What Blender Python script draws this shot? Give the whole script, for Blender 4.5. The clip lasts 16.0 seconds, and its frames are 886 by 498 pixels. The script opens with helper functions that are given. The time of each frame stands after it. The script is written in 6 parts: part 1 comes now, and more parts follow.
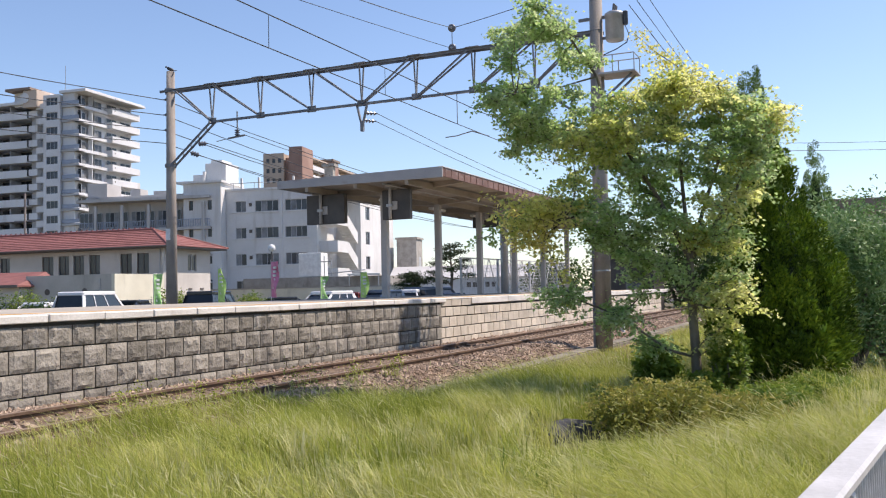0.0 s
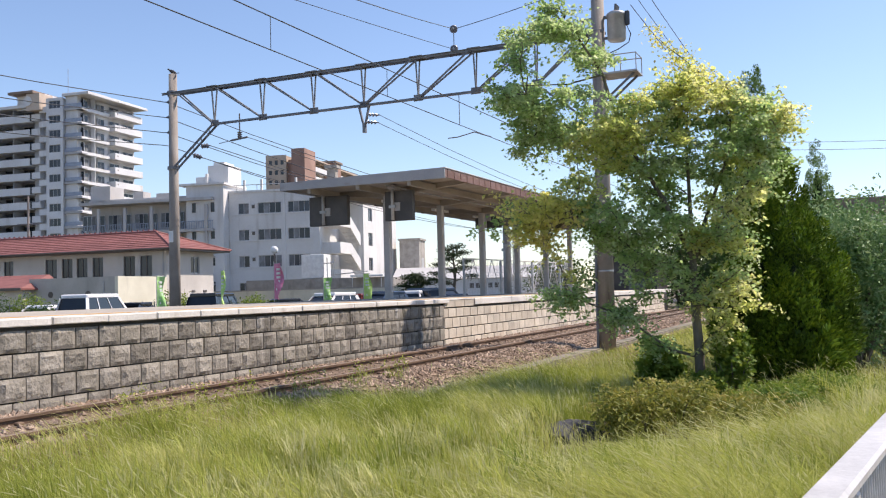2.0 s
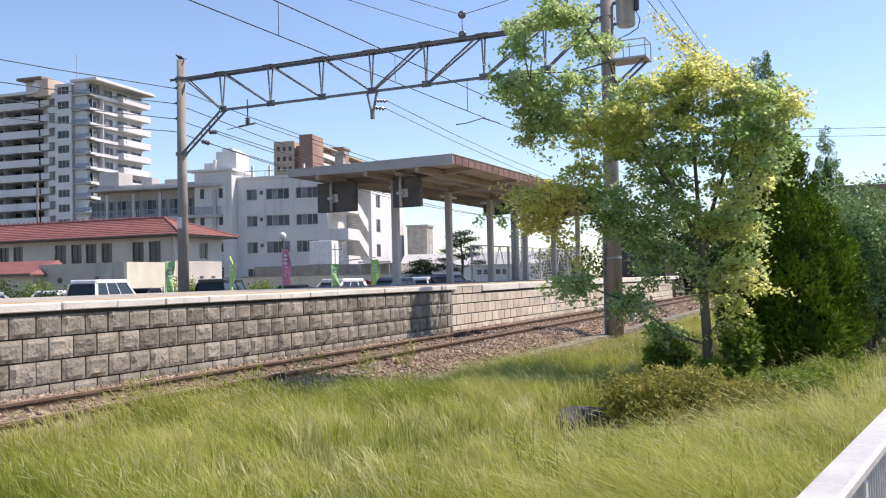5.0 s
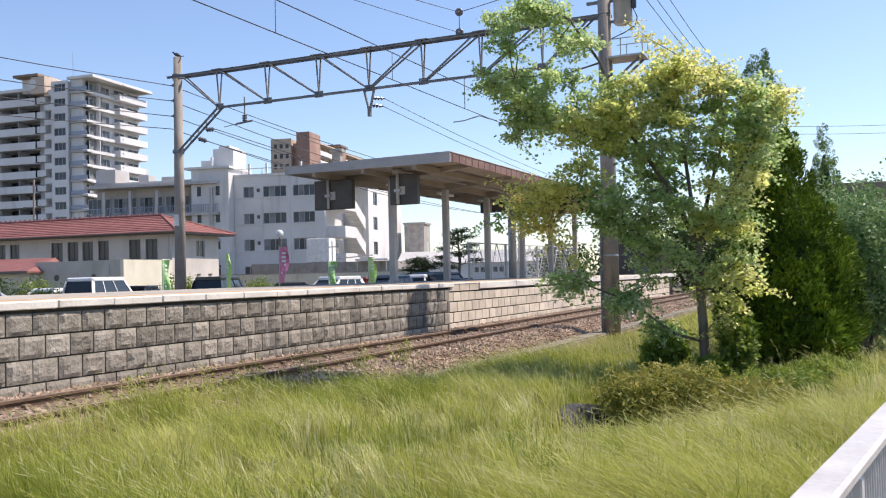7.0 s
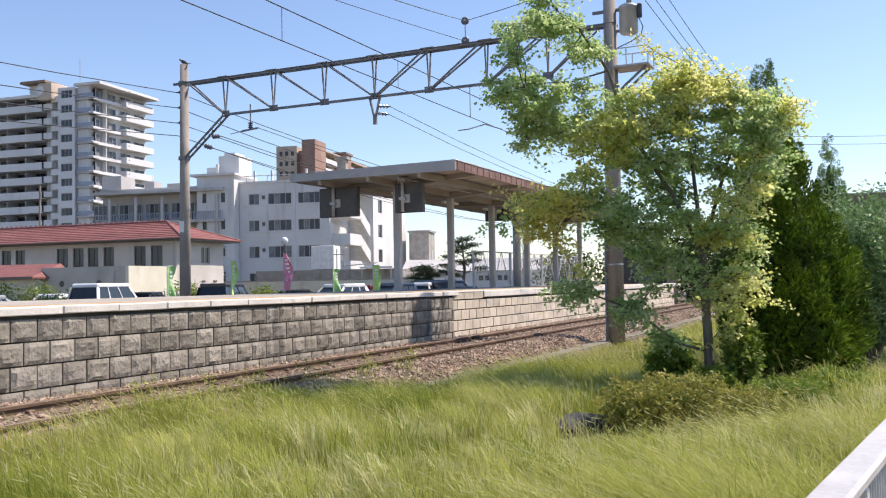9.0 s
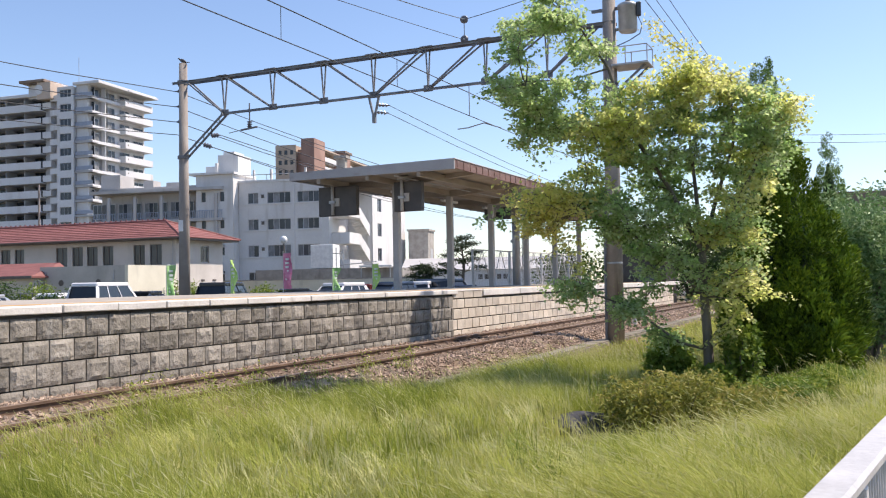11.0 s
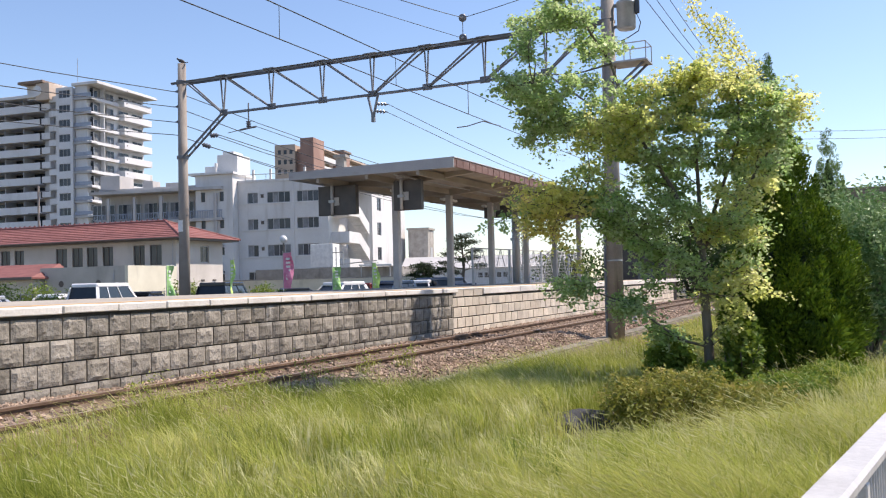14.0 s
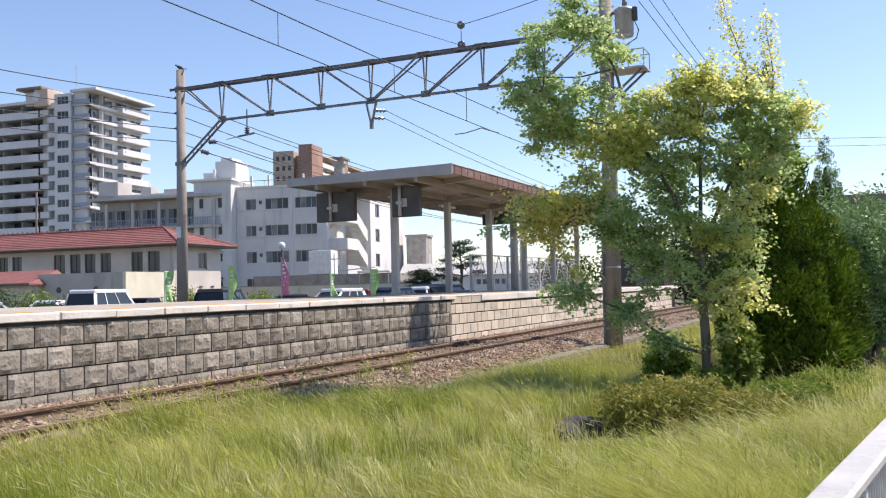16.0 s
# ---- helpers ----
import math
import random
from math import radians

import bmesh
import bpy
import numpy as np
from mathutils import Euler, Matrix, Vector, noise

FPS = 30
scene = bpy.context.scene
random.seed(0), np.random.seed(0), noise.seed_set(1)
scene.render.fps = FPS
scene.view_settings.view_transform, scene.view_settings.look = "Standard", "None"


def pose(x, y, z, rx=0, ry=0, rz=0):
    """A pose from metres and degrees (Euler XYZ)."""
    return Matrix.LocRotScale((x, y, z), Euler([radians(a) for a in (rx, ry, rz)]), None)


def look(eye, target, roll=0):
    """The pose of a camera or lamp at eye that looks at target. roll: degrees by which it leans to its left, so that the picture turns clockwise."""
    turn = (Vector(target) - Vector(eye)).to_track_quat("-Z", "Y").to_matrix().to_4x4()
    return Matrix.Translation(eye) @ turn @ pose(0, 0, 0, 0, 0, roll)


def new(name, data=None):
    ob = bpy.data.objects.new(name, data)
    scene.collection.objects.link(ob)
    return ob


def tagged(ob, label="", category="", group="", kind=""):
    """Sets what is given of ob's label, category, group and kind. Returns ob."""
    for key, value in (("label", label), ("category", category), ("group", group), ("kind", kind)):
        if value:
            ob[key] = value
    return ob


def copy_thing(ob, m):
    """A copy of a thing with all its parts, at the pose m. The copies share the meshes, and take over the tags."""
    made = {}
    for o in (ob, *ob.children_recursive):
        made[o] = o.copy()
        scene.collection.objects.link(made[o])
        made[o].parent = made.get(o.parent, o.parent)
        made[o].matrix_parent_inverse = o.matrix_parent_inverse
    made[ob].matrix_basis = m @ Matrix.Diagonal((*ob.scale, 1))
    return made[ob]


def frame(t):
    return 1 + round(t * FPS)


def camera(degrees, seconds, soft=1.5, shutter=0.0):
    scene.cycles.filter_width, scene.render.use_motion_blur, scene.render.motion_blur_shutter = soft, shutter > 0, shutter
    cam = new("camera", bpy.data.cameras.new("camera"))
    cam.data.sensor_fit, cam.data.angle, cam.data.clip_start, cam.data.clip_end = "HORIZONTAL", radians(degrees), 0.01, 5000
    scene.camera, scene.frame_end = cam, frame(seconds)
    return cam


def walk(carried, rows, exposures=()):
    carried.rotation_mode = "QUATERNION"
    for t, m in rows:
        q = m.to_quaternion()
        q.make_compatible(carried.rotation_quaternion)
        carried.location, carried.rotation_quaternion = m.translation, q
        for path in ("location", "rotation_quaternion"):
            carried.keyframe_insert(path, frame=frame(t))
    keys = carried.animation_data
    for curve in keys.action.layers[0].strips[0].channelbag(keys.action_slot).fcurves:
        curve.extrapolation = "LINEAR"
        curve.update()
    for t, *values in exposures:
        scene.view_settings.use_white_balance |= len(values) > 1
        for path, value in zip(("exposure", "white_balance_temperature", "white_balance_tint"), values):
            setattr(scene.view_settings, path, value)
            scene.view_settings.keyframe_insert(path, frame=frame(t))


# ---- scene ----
EYE = (0.0, 0.0, 1.22)  # z = 0 is the top of the rails
cam = camera(52.2, 16.0, 1.15, 0.4)
walk(cam, [
    (0, pose(*EYE, 92.614, 1.250, -65.785)),
    (0.5, pose(*EYE, 92.499, 1.364, -65.670)),
    (1, pose(*EYE, 92.610, 1.366, -65.555)),
    (1.5, pose(*EYE, 92.699, 1.504, -65.540)),
    (2, pose(*EYE, 92.681, 1.509, -65.597)),
    (2.5, pose(*EYE, 92.682, 1.235, -65.643)),
    (3, pose(*EYE, 92.532, 1.146, -65.452)),
    (3.5, pose(*EYE, 92.329, 1.297, -65.191)),
    (4, pose(*EYE, 92.098, 1.409, -64.977)),
    (6.5, pose(*EYE, 91.576, 1.378, -65.351)),
    (7, pose(*EYE, 91.679, 1.374, -65.290)),
    (7.5, pose(*EYE, 91.850, 1.301, -65.366)),
    (8, pose(*EYE, 92.065, 1.016, -65.190)),
    (8.5, pose(*EYE, 92.205, 0.842, -65.010)),
    (9, pose(*EYE, 92.199, 1.030, -65.008)),
    (11.5, pose(*EYE, 92.078, 1.157, -65.065)),
    (12, pose(*EYE, 92.036, 1.517, -65.096)),
    (12.5, pose(*EYE, 91.904, 1.650, -65.156)),
    (13, pose(*EYE, 91.920, 1.524, -65.221)),
    (13.5, pose(*EYE, 91.991, 1.511, -65.193)),
    (14, pose(*EYE, 92.027, 1.456, -65.044)),
    (14.5, pose(*EYE, 92.081, 1.472, -64.987)),
    (15, pose(*EYE, 92.111, 1.528, -65.021)),
    (15.5, pose(*EYE, 92.192, 1.536, -65.082)),
    (16, pose(*EYE, 92.446, 1.394, -65.161)),
], [(0, 0.50, 6900, 18), (3, 0.57, 6900, 18), (16, 0.60, 6900, 18)])

# ---- light ----
SUN = Vector((0.70, -0.714, 0.0)).normalized()
SUN_EL = radians(53)
world = bpy.data.worlds.new("world")
scene.world = world
world.use_nodes = True
wn = world.node_tree
sky = wn.nodes.new("ShaderNodeTexSky")
sky.sky_type = "NISHITA"
sky.sun_disc = False
sky.sun_elevation = SUN_EL
sky.sun_rotation = math.atan2(SUN.x, SUN.y)
sky.air_density, sky.dust_density, sky.ozone_density = 1.0, 0.25, 4.5
back = wn.nodes["Background"]
back.inputs["Strength"].default_value = 0.128
wn.links.new(sky.outputs["Color"], back.inputs["Color"])
sun_data = bpy.data.lights.new("sun", "SUN")
sun_data.energy, sun_data.angle, sun_data.color = 4.3, radians(0.5), (1.0, 0.94, 0.84)
sun = new("sun", sun_data)
sun.matrix_world = look((0, 0, 60), Vector((0, 0, 60)) - Vector((SUN.x * math.cos(SUN_EL), SUN.y * math.cos(SUN_EL), math.sin(SUN_EL))))


# ---- builders ----
class Geo:
    """Collects vertices and faces for one mesh."""

    def __init__(self):
        self.v, self.f = [], []

    def add(self, verts, faces):
        n = len(self.v)
        self.v.extend(tuple(p) for p in verts)
        self.f.extend(tuple(i + n for i in q) for q in faces)
        return self

    def box(self, x0, x1, y0, y1, z0, z1, c=0.0, m=None):
        """An axis-aligned box, its edges chamfered by c, turned by m."""
        if c <= 0:
            vs = [(x, y, z) for z in (z0, z1) for y in (y0, y1) for x in (x0, x1)]
            fs = [(0, 2, 3, 1), (4, 5, 7, 6), (0, 1, 5, 4), (2, 6, 7, 3), (0, 4, 6, 2), (1, 3, 7, 5)]
        else:
            vs, idx = [], {}
            lo, hi = (x0, y0, z0), (x1, y1, z1)
            for s in range(8):
                bits = [(s >> k) & 1 for k in range(3)]
                for k in range(3):
                    p = []
                    for a in range(3):
                        e = hi[a] if bits[a] else lo[a]
                        p.append(e if a == k else e + (-c if bits[a] else c))
                    idx[(s, k)] = len(vs)
                    vs.append(p)
            fs = []
            for k in range(3):
                a, b = (k + 1) % 3, (k + 2) % 3
                for side in (0, 1):
                    ring = []
                    for u, w in ((0, 0), (1, 0), (1, 1), (0, 1)):
                        ring.append(idx[((side << k) | (u << a) | (w << b), k)])
                    fs.append(ring if side else ring[::-1])
            for k in range(3):
                a, b = (k + 1) % 3, (k + 2) % 3
                for u in (0, 1):
                    for w in (0, 1):
                        s0 = (u << a) | (w << b)
                        s1 = s0 | (1 << k)
                        q = [idx[(s0, a)], idx[(s1, a)], idx[(s1, b)], idx[(s0, b)]]
                        fs.append(q if u == w else q[::-1])
            for s in range(8):
                q = [idx[(s, 0)], idx[(s, 1)], idx[(s, 2)]]
                fs.append(q if bin(s).count("1") % 2 else q[::-1])
        if m is not None:
            vs = [m @ Vector(p) for p in vs]
        return self.add(vs, fs)

    def rod(self, a, b, r0, r1=None, n=8, caps=True):
        """A round bar from a to b."""
        r1 = r0 if r1 is None else r1
        a, b = Vector(a), Vector(b)
        d = (b - a).normalized()
        u = d.orthogonal().normalized()
        w = d.cross(u)
        vs = []
        for p, r in ((a, r0), (b, r1)):
            for i in range(n):
                t = 2 * math.pi * i / n
                vs.append(p + (u * math.cos(t) + w * math.sin(t)) * r)
        fs = [(i, (i + 1) % n, n + (i + 1) % n, n + i) for i in range(n)]
        if caps:
            fs += [tuple(range(n - 1, -1, -1)), tuple(range(n, 2 * n))]
        return self.add(vs, fs)

    def line(self, pts, r, n=5):
        """A continuous thin tube through the points."""
        pts = [Vector(p) for p in pts]
        vs, fs = [], []
        for k, p in enumerate(pts):
            d = (pts[min(k + 1, len(pts) - 1)] - pts[max(k - 1, 0)]).normalized()
            u = d.cross(Vector((0.13, 0.21, 0.97))).normalized()
            w = d.cross(u)
            for i in range(n):
                t = 2 * math.pi * i / n
                vs.append(p + (u * math.cos(t) + w * math.sin(t)) * r)
        for k in range(len(pts) - 1):
            fs += [(k * n + i, k * n + (i + 1) % n, (k + 1) * n + (i + 1) % n, (k + 1) * n + i) for i in range(n)]
        return self.add(vs, fs)

    def bar(self, a, b, w, h, up=(0, 0, 1)):
        """A square bar from a to b, w wide and h high."""
        a, b = Vector(a), Vector(b)
        d = (b - a).normalized()
        s = d.cross(Vector(up)).normalized()
        t = s.cross(d)
        vs = [p + s * i * w / 2 + t * j * h / 2 for p in (a, b) for i, j in ((-1, -1), (1, -1), (1, 1), (-1, 1))]
        return self.add(vs, [(3, 2, 1, 0), (4, 5, 6, 7), (0, 1, 5, 4), (1, 2, 6, 5), (2, 3, 7, 6), (3, 0, 4, 7)])

    def sweep(self, section, x0, x1):
        """A closed section of (y, z) drawn along x."""
        n = len(section)
        vs = [(x, y, z) for x in (x0, x1) for y, z in section]
        return self.add(vs, [(i, (i + 1) % n, n + (i + 1) % n, n + i) for i in range(n)] + [tuple(range(n - 1, -1, -1)), tuple(range(n, 2 * n))])

    def lathe(self, prof, centre=(0, 0, 0), n=16, m=None):
        vs, k = [], len(prof)
        for r, z in prof:
            for i in range(n):
                t = 2 * math.pi * i / n
                p = Vector((centre[0] + r * math.cos(t), centre[1] + r * math.sin(t), centre[2] + z))
                vs.append(m @ p if m is not None else p)
        fs = [(j * n + i, j * n + (i + 1) % n, (j + 1) * n + (i + 1) % n, (j + 1) * n + i) for j in range(k - 1) for i in range(n)]
        fs += [tuple(range(n - 1, -1, -1)), tuple(range((k - 1) * n, k * n))]
        return self.add(vs, fs)

    def mesh(self, name):
        me = bpy.data.meshes.new(name)
        me.from_pydata(self.v, [], self.f)
        me.update()
        return me


def part(name, geo, material, parent=None, label="", smooth=False):
    """Links what geo holds as one mesh object, under parent."""
    me = geo if isinstance(geo, bpy.types.Mesh) else geo.mesh(name)
    if material is not None and not me.materials:
        me.materials.append(material)
    if smooth:
        me.polygons.foreach_set("use_smooth", [True] * len(me.polygons))
    ob = new(name, me)
    ob.parent = parent
    return tagged(ob, label)


def thing(name, m, label, category, group="", kind=""):
    """An Empty that carries the parts of one thing."""
    ob = new(name)
    ob.empty_display_size = 0.2
    ob.matrix_basis = m
    return tagged(ob, label, category, group, kind)


# ---- materials ----
def surface(name, a, b, size=2.0, rough=0.8, metal=0.0, bump=0.3, fine=40.0, vary=0.0, stain=None, island=0.0, spec=0.5, stretch=(1, 1, 1)):
    """A mottled surface: colours a and b in patches of about 1/size metres, fine grain, relief and optional stains."""
    m = bpy.data.materials.new(name)
    m.use_nodes = True
    t = m.node_tree
    n, l = t.nodes, t.links
    bsdf = n["Principled BSDF"]
    bsdf.inputs["Roughness"].default_value = rough
    bsdf.inputs["Metallic"].default_value = metal
    bsdf.inputs["Specular IOR Level"].default_value = spec
    co = n.new("ShaderNodeTexCoord")
    mp = n.new("ShaderNodeMapping")
    mp.inputs["Scale"].default_value = stretch
    l.new(co.outputs["Object"], mp.inputs["Vector"])
    info = n.new("ShaderNodeObjectInfo")
    off = n.new("ShaderNodeVectorMath")
    off.operation = "ADD"
    l.new(mp.outputs["Vector"], off.inputs[0])
    k = n.new("ShaderNodeVectorMath")
    k.operation = "SCALE"
    k.inputs[0].default_value = (17.0, 9.0, 5.0)
    l.new(info.outputs["Random"], k.inputs["Scale"])
    l.new(k.outputs["Vector"], off.inputs[1])
    big, grain = n.new("ShaderNodeTexNoise"), n.new("ShaderNodeTexNoise")
    for node, s in ((big, size), (grain, fine)):
        node.inputs["Scale"].default_value = s
        node.inputs["Detail"].default_value = 5.0
        l.new(off.outputs["Vector"], node.inputs["Vector"])
    ramp = n.new("ShaderNodeValToRGB")
    ramp.color_ramp.elements[0].position, ramp.color_ramp.elements[1].position = 0.35, 0.65
    ramp.color_ramp.elements[0].color, ramp.color_ramp.elements[1].color = (*a, 1), (*b, 1)
    l.new(big.outputs["Fac"], ramp.inputs["Fac"])
    out = ramp.outputs["Color"]

    def times(col, lo, hi, fac):
        mr = n.new("ShaderNodeMapRange")
        mr.inputs["To Min"].default_value, mr.inputs["To Max"].default_value = lo, hi
        l.new(fac, mr.inputs["Value"])
        mx = n.new("ShaderNodeMix")
        mx.data_type, mx.blend_type = "RGBA", "MULTIPLY"
        mx.inputs["Factor"].default_value = 1.0
        l.new(col, mx.inputs["A"])
        l.new(mr.outputs["Result"], mx.inputs["B"])
        return mx.outputs["Result"]

    out = times(out, 0.8, 1.2, grain.outputs["Fac"])
    if vary:
        out = times(out, 1 - vary, 1 + vary, info.outputs["Random"])
    if island:
        g = n.new("ShaderNodeNewGeometry")
        out = times(out, 1 - island, 1 + island, g.outputs["Random Per Island"])
    for col, scale, lo, hi in (() if not stain else stain if isinstance(stain[0][0], tuple) else (stain,)):
        st = n.new("ShaderNodeTexNoise")
        st.inputs["Scale"].default_value = 1.0
        st.inputs["Detail"].default_value = 6.0
        sm = n.new("ShaderNodeMapping")
        sm.inputs["Scale"].default_value = scale
        l.new(n.new("ShaderNodeNewGeometry").outputs["Position"], sm.inputs["Vector"])
        l.new(sm.outputs["Vector"], st.inputs["Vector"])
        sr = n.new("ShaderNodeMapRange")
        sr.inputs["From Min"].default_value, sr.inputs["From Max"].default_value = lo, hi
        l.new(st.outputs["Fac"], sr.inputs["Value"])
        mx = n.new("ShaderNodeMix")
        mx.data_type = "RGBA"
        l.new(sr.outputs["Result"], mx.inputs["Factor"])
        l.new(out, mx.inputs["A"])
        mx.inputs["B"].default_value = (*col, 1)
        out = mx.outputs["Result"]
    l.new(out, bsdf.inputs["Base Color"])
    if bump:
        bp = n.new("ShaderNodeBump")
        bp.inputs["Strength"].default_value = bump
        bp.inputs["Distance"].default_value = 0.02
        l.new(grain.outputs["Fac"], bp.inputs["Height"])
        l.new(bp.outputs["Normal"], bsdf.inputs["Normal"])
    return m


def foliage(name, cols, through_light=0.45, rough=0.6, spec=0.25, patch=1.3):
    """Leaves: a colour for each leaf out of a ramp, with light shining through."""
    m = bpy.data.materials.new(name)
    m.use_nodes = True
    t = m.node_tree
    n, l = t.nodes, t.links
    bsdf = n["Principled BSDF"]
    bsdf.inputs["Roughness"].default_value = rough
    bsdf.inputs["Specular IOR Level"].default_value = spec
    g = n.new("ShaderNodeNewGeometry")
    ramp = n.new("ShaderNodeValToRGB")
    els = ramp.color_ramp.elements
    for i, c in enumerate(cols):
        e = els[i] if i < 2 else els.new(1.0)
        e.position = i / (len(cols) - 1)
        e.color = (*c, 1)
    co, big = n.new("ShaderNodeTexCoord"), n.new("ShaderNodeTexNoise")
    big.inputs["Scale"].default_value = patch
    big.inputs["Detail"].default_value = 3.0
    l.new(co.outputs["Object"], big.inputs["Vector"])
    sm = n.new("ShaderNodeMath")
    sm.operation = "MULTIPLY_ADD"
    sm.inputs[1].default_value = 0.5
    l.new(g.outputs["Random Per Island"], sm.inputs[0])
    pr = n.new("ShaderNodeMapRange")
    pr.inputs["From Min"].default_value, pr.inputs["From Max"].default_value = 0.35, 0.65
    pr.inputs["To Max"].default_value = 0.5
    l.new(big.outputs["Fac"], pr.inputs["Value"])
    l.new(pr.outputs["Result"], sm.inputs[2])
    l.new(sm.outputs["Value"], ramp.inputs["Fac"])
    l.new(ramp.outputs["Color"], bsdf.inputs["Base Color"])
    tr = n.new("ShaderNodeBsdfTranslucent")
    l.new(ramp.outputs["Color"], tr.inputs["Color"])
    mix = n.new("ShaderNodeMixShader")
    mix.inputs["Fac"].default_value = through_light
    l.new(bsdf.outputs["BSDF"], mix.inputs[1])
    l.new(tr.outputs["BSDF"], mix.inputs[2])
    l.new(mix.outputs["Shader"], n["Material Output"].inputs["Surface"])
    return m


def plain(name, col, rough=0.5, metal=0.0, vary=0.0):
    return surface(name, [c * 0.9 for c in col], [min(1, c * 1.08) for c in col], 3.0, rough, metal, 0.05, 60.0, vary)


M = {
    "soil": surface("soil", (0.10, 0.085, 0.05), (0.16, 0.14, 0.08), 1.2, 0.95, 0, 0.8, 25),
    "asphalt": surface("asphalt", (0.05, 0.05, 0.05), (0.075, 0.073, 0.07), 0.6, 0.9, 0, 0.5, 60),
    "trough": surface("trough", (0.17, 0.145, 0.11), (0.27, 0.235, 0.185), 2.5, 0.9, 0, 0.6, 30, 0.15, ((0.10, 0.10, 0.05), (2, 2, 2), 0.5, 0.7)),
    "old_stone": surface("old_stone", (0.19, 0.172, 0.14), (0.29, 0.265, 0.225), 3.0, 0.9, 0, 1.0, 22, 0.22, (((0.085, 0.078, 0.07), (1.6, 1.6, 0.45), 0.54, 0.80), ((0.46, 0.45, 0.42), (3.1, 3.1, 0.5), 0.63, 0.82))),
    "new_stone": surface("new_stone", (0.52, 0.45, 0.36), (0.62, 0.55, 0.45), 3.0, 0.9, 0, 0.5, 30, 0.14, ((0.26, 0.21, 0.16), (1.2, 1.2, 0.5), 0.58, 0.8)),
    "joint": surface("joint", (0.07, 0.065, 0.06), (0.12, 0.11, 0.10), 3, 0.95, 0, 0.5, 30),
    "coping": surface("coping", (0.60, 0.57, 0.52), (0.72, 0.69, 0.64), 1.5, 0.8, 0, 0.3, 30, 0.06, ((0.34, 0.29, 0.24), (2.5, 2.5, 2.0), 0.6, 0.8)),
    "deck": surface("deck", (0.34, 0.30, 0.25), (0.42, 0.38, 0.32), 0.8, 0.9, 0, 0.3, 40),
    "tactile": surface("tactile", (0.52, 0.30, 0.10), (0.60, 0.37, 0.16), 3, 0.7, 0, 0.3, 40, 0.08),
    "ballast": surface("ballast", (0.24, 0.165, 0.115), (0.44, 0.335, 0.255), 2.0, 0.95, 0, 0.6, 60, 0, None, 0.45),
    "ballast_bed": surface("ballast_bed", (0.13, 0.085, 0.055), (0.22, 0.155, 0.105), 9.0, 0.95, 0, 1.0, 45),
    "rail_rust": surface("rail_rust", (0.105, 0.064, 0.04), (0.18, 0.115, 0.075), 4, 0.8, 0.1, 0.3, 50),
    "rail_head": surface("rail_head", (0.21, 0.15, 0.11), (0.29, 0.22, 0.17), 4, 0.5, 0.3, 0.1, 50),
    "sleeper": surface("sleeper", (0.13, 0.09, 0.06), (0.21, 0.155, 0.105), 3, 0.9, 0, 0.5, 40, 0.15),
    "concrete": surface("concrete", (0.28, 0.26, 0.235), (0.38, 0.355, 0.32), 1.5, 0.9, 0, 0.4, 35, 0.08, ((0.17, 0.155, 0.14), (1.5, 1.5, 0.35), 0.55, 0.8)),
    "pole_conc": surface("pole_conc", (0.24, 0.21, 0.185), (0.33, 0.295, 0.26), 1.5, 0.9, 0, 0.4, 35, 0.05, ((0.12, 0.10, 0.09), (4, 4, 0.3), 0.55, 0.75)),
    "steel": surface("steel", (0.15, 0.16, 0.175), (0.23, 0.235, 0.245), 2.5, 0.6, 0.4, 0.2, 40, 0, ((0.13, 0.085, 0.06), (2, 2, 2), 0.58, 0.75)),
    "galv": surface("galv", (0.36, 0.37, 0.38), (0.46, 0.47, 0.475), 5, 0.5, 0.5, 0.1, 50),
    "white_steel": surface("white_steel", (0.44, 0.43, 0.42), (0.58, 0.57, 0.56), 3, 0.45, 0.0, 0.1, 40, 0.03, ((0.34, 0.30, 0.26), (5, 5, 5), 0.66, 0.8)),
    "wire": plain("wire", (0.07, 0.075, 0.08), 0.5, 0.4),
    "porcelain": plain("porcelain", (0.12, 0.12, 0.14), 0.25),
    "canopy_beige": surface("canopy_beige", (0.25, 0.215, 0.175), (0.33, 0.29, 0.24), 1.0, 0.7, 0, 0.2, 30),
    "canopy_grey": surface("canopy_grey", (0.30, 0.30, 0.31), (0.38, 0.375, 0.375), 1.0, 0.6, 0.1, 0.15, 30, 0, ((0.24, 0.20, 0.17), (1.0, 1.0, 4), 0.6, 0.8)),
    "canopy_red": surface("canopy_red", (0.16, 0.085, 0.065), (0.22, 0.125, 0.10), 1.5, 0.6, 0, 0.2, 30, 0, ((0.34, 0.28, 0.24), (2, 2, 6), 0.6, 0.75)),
    "post_paint": surface("post_paint", (0.34, 0.325, 0.31), (0.43, 0.41, 0.39), 1.5, 0.6, 0.1, 0.15, 30),
    "board": surface("board", (0.045, 0.04, 0.038), (0.075, 0.066, 0.06), 2, 0.5, 0, 0.1, 30),
    "lamp_white": plain("lamp_white", (0.72, 0.72, 0.70), 0.4),
    "bark": surface("bark", (0.10, 0.085, 0.065), (0.19, 0.165, 0.13), 6, 0.95, 0, 1.0, 40, 0, None, 0, 0.5, (1, 1, 0.25)),
}

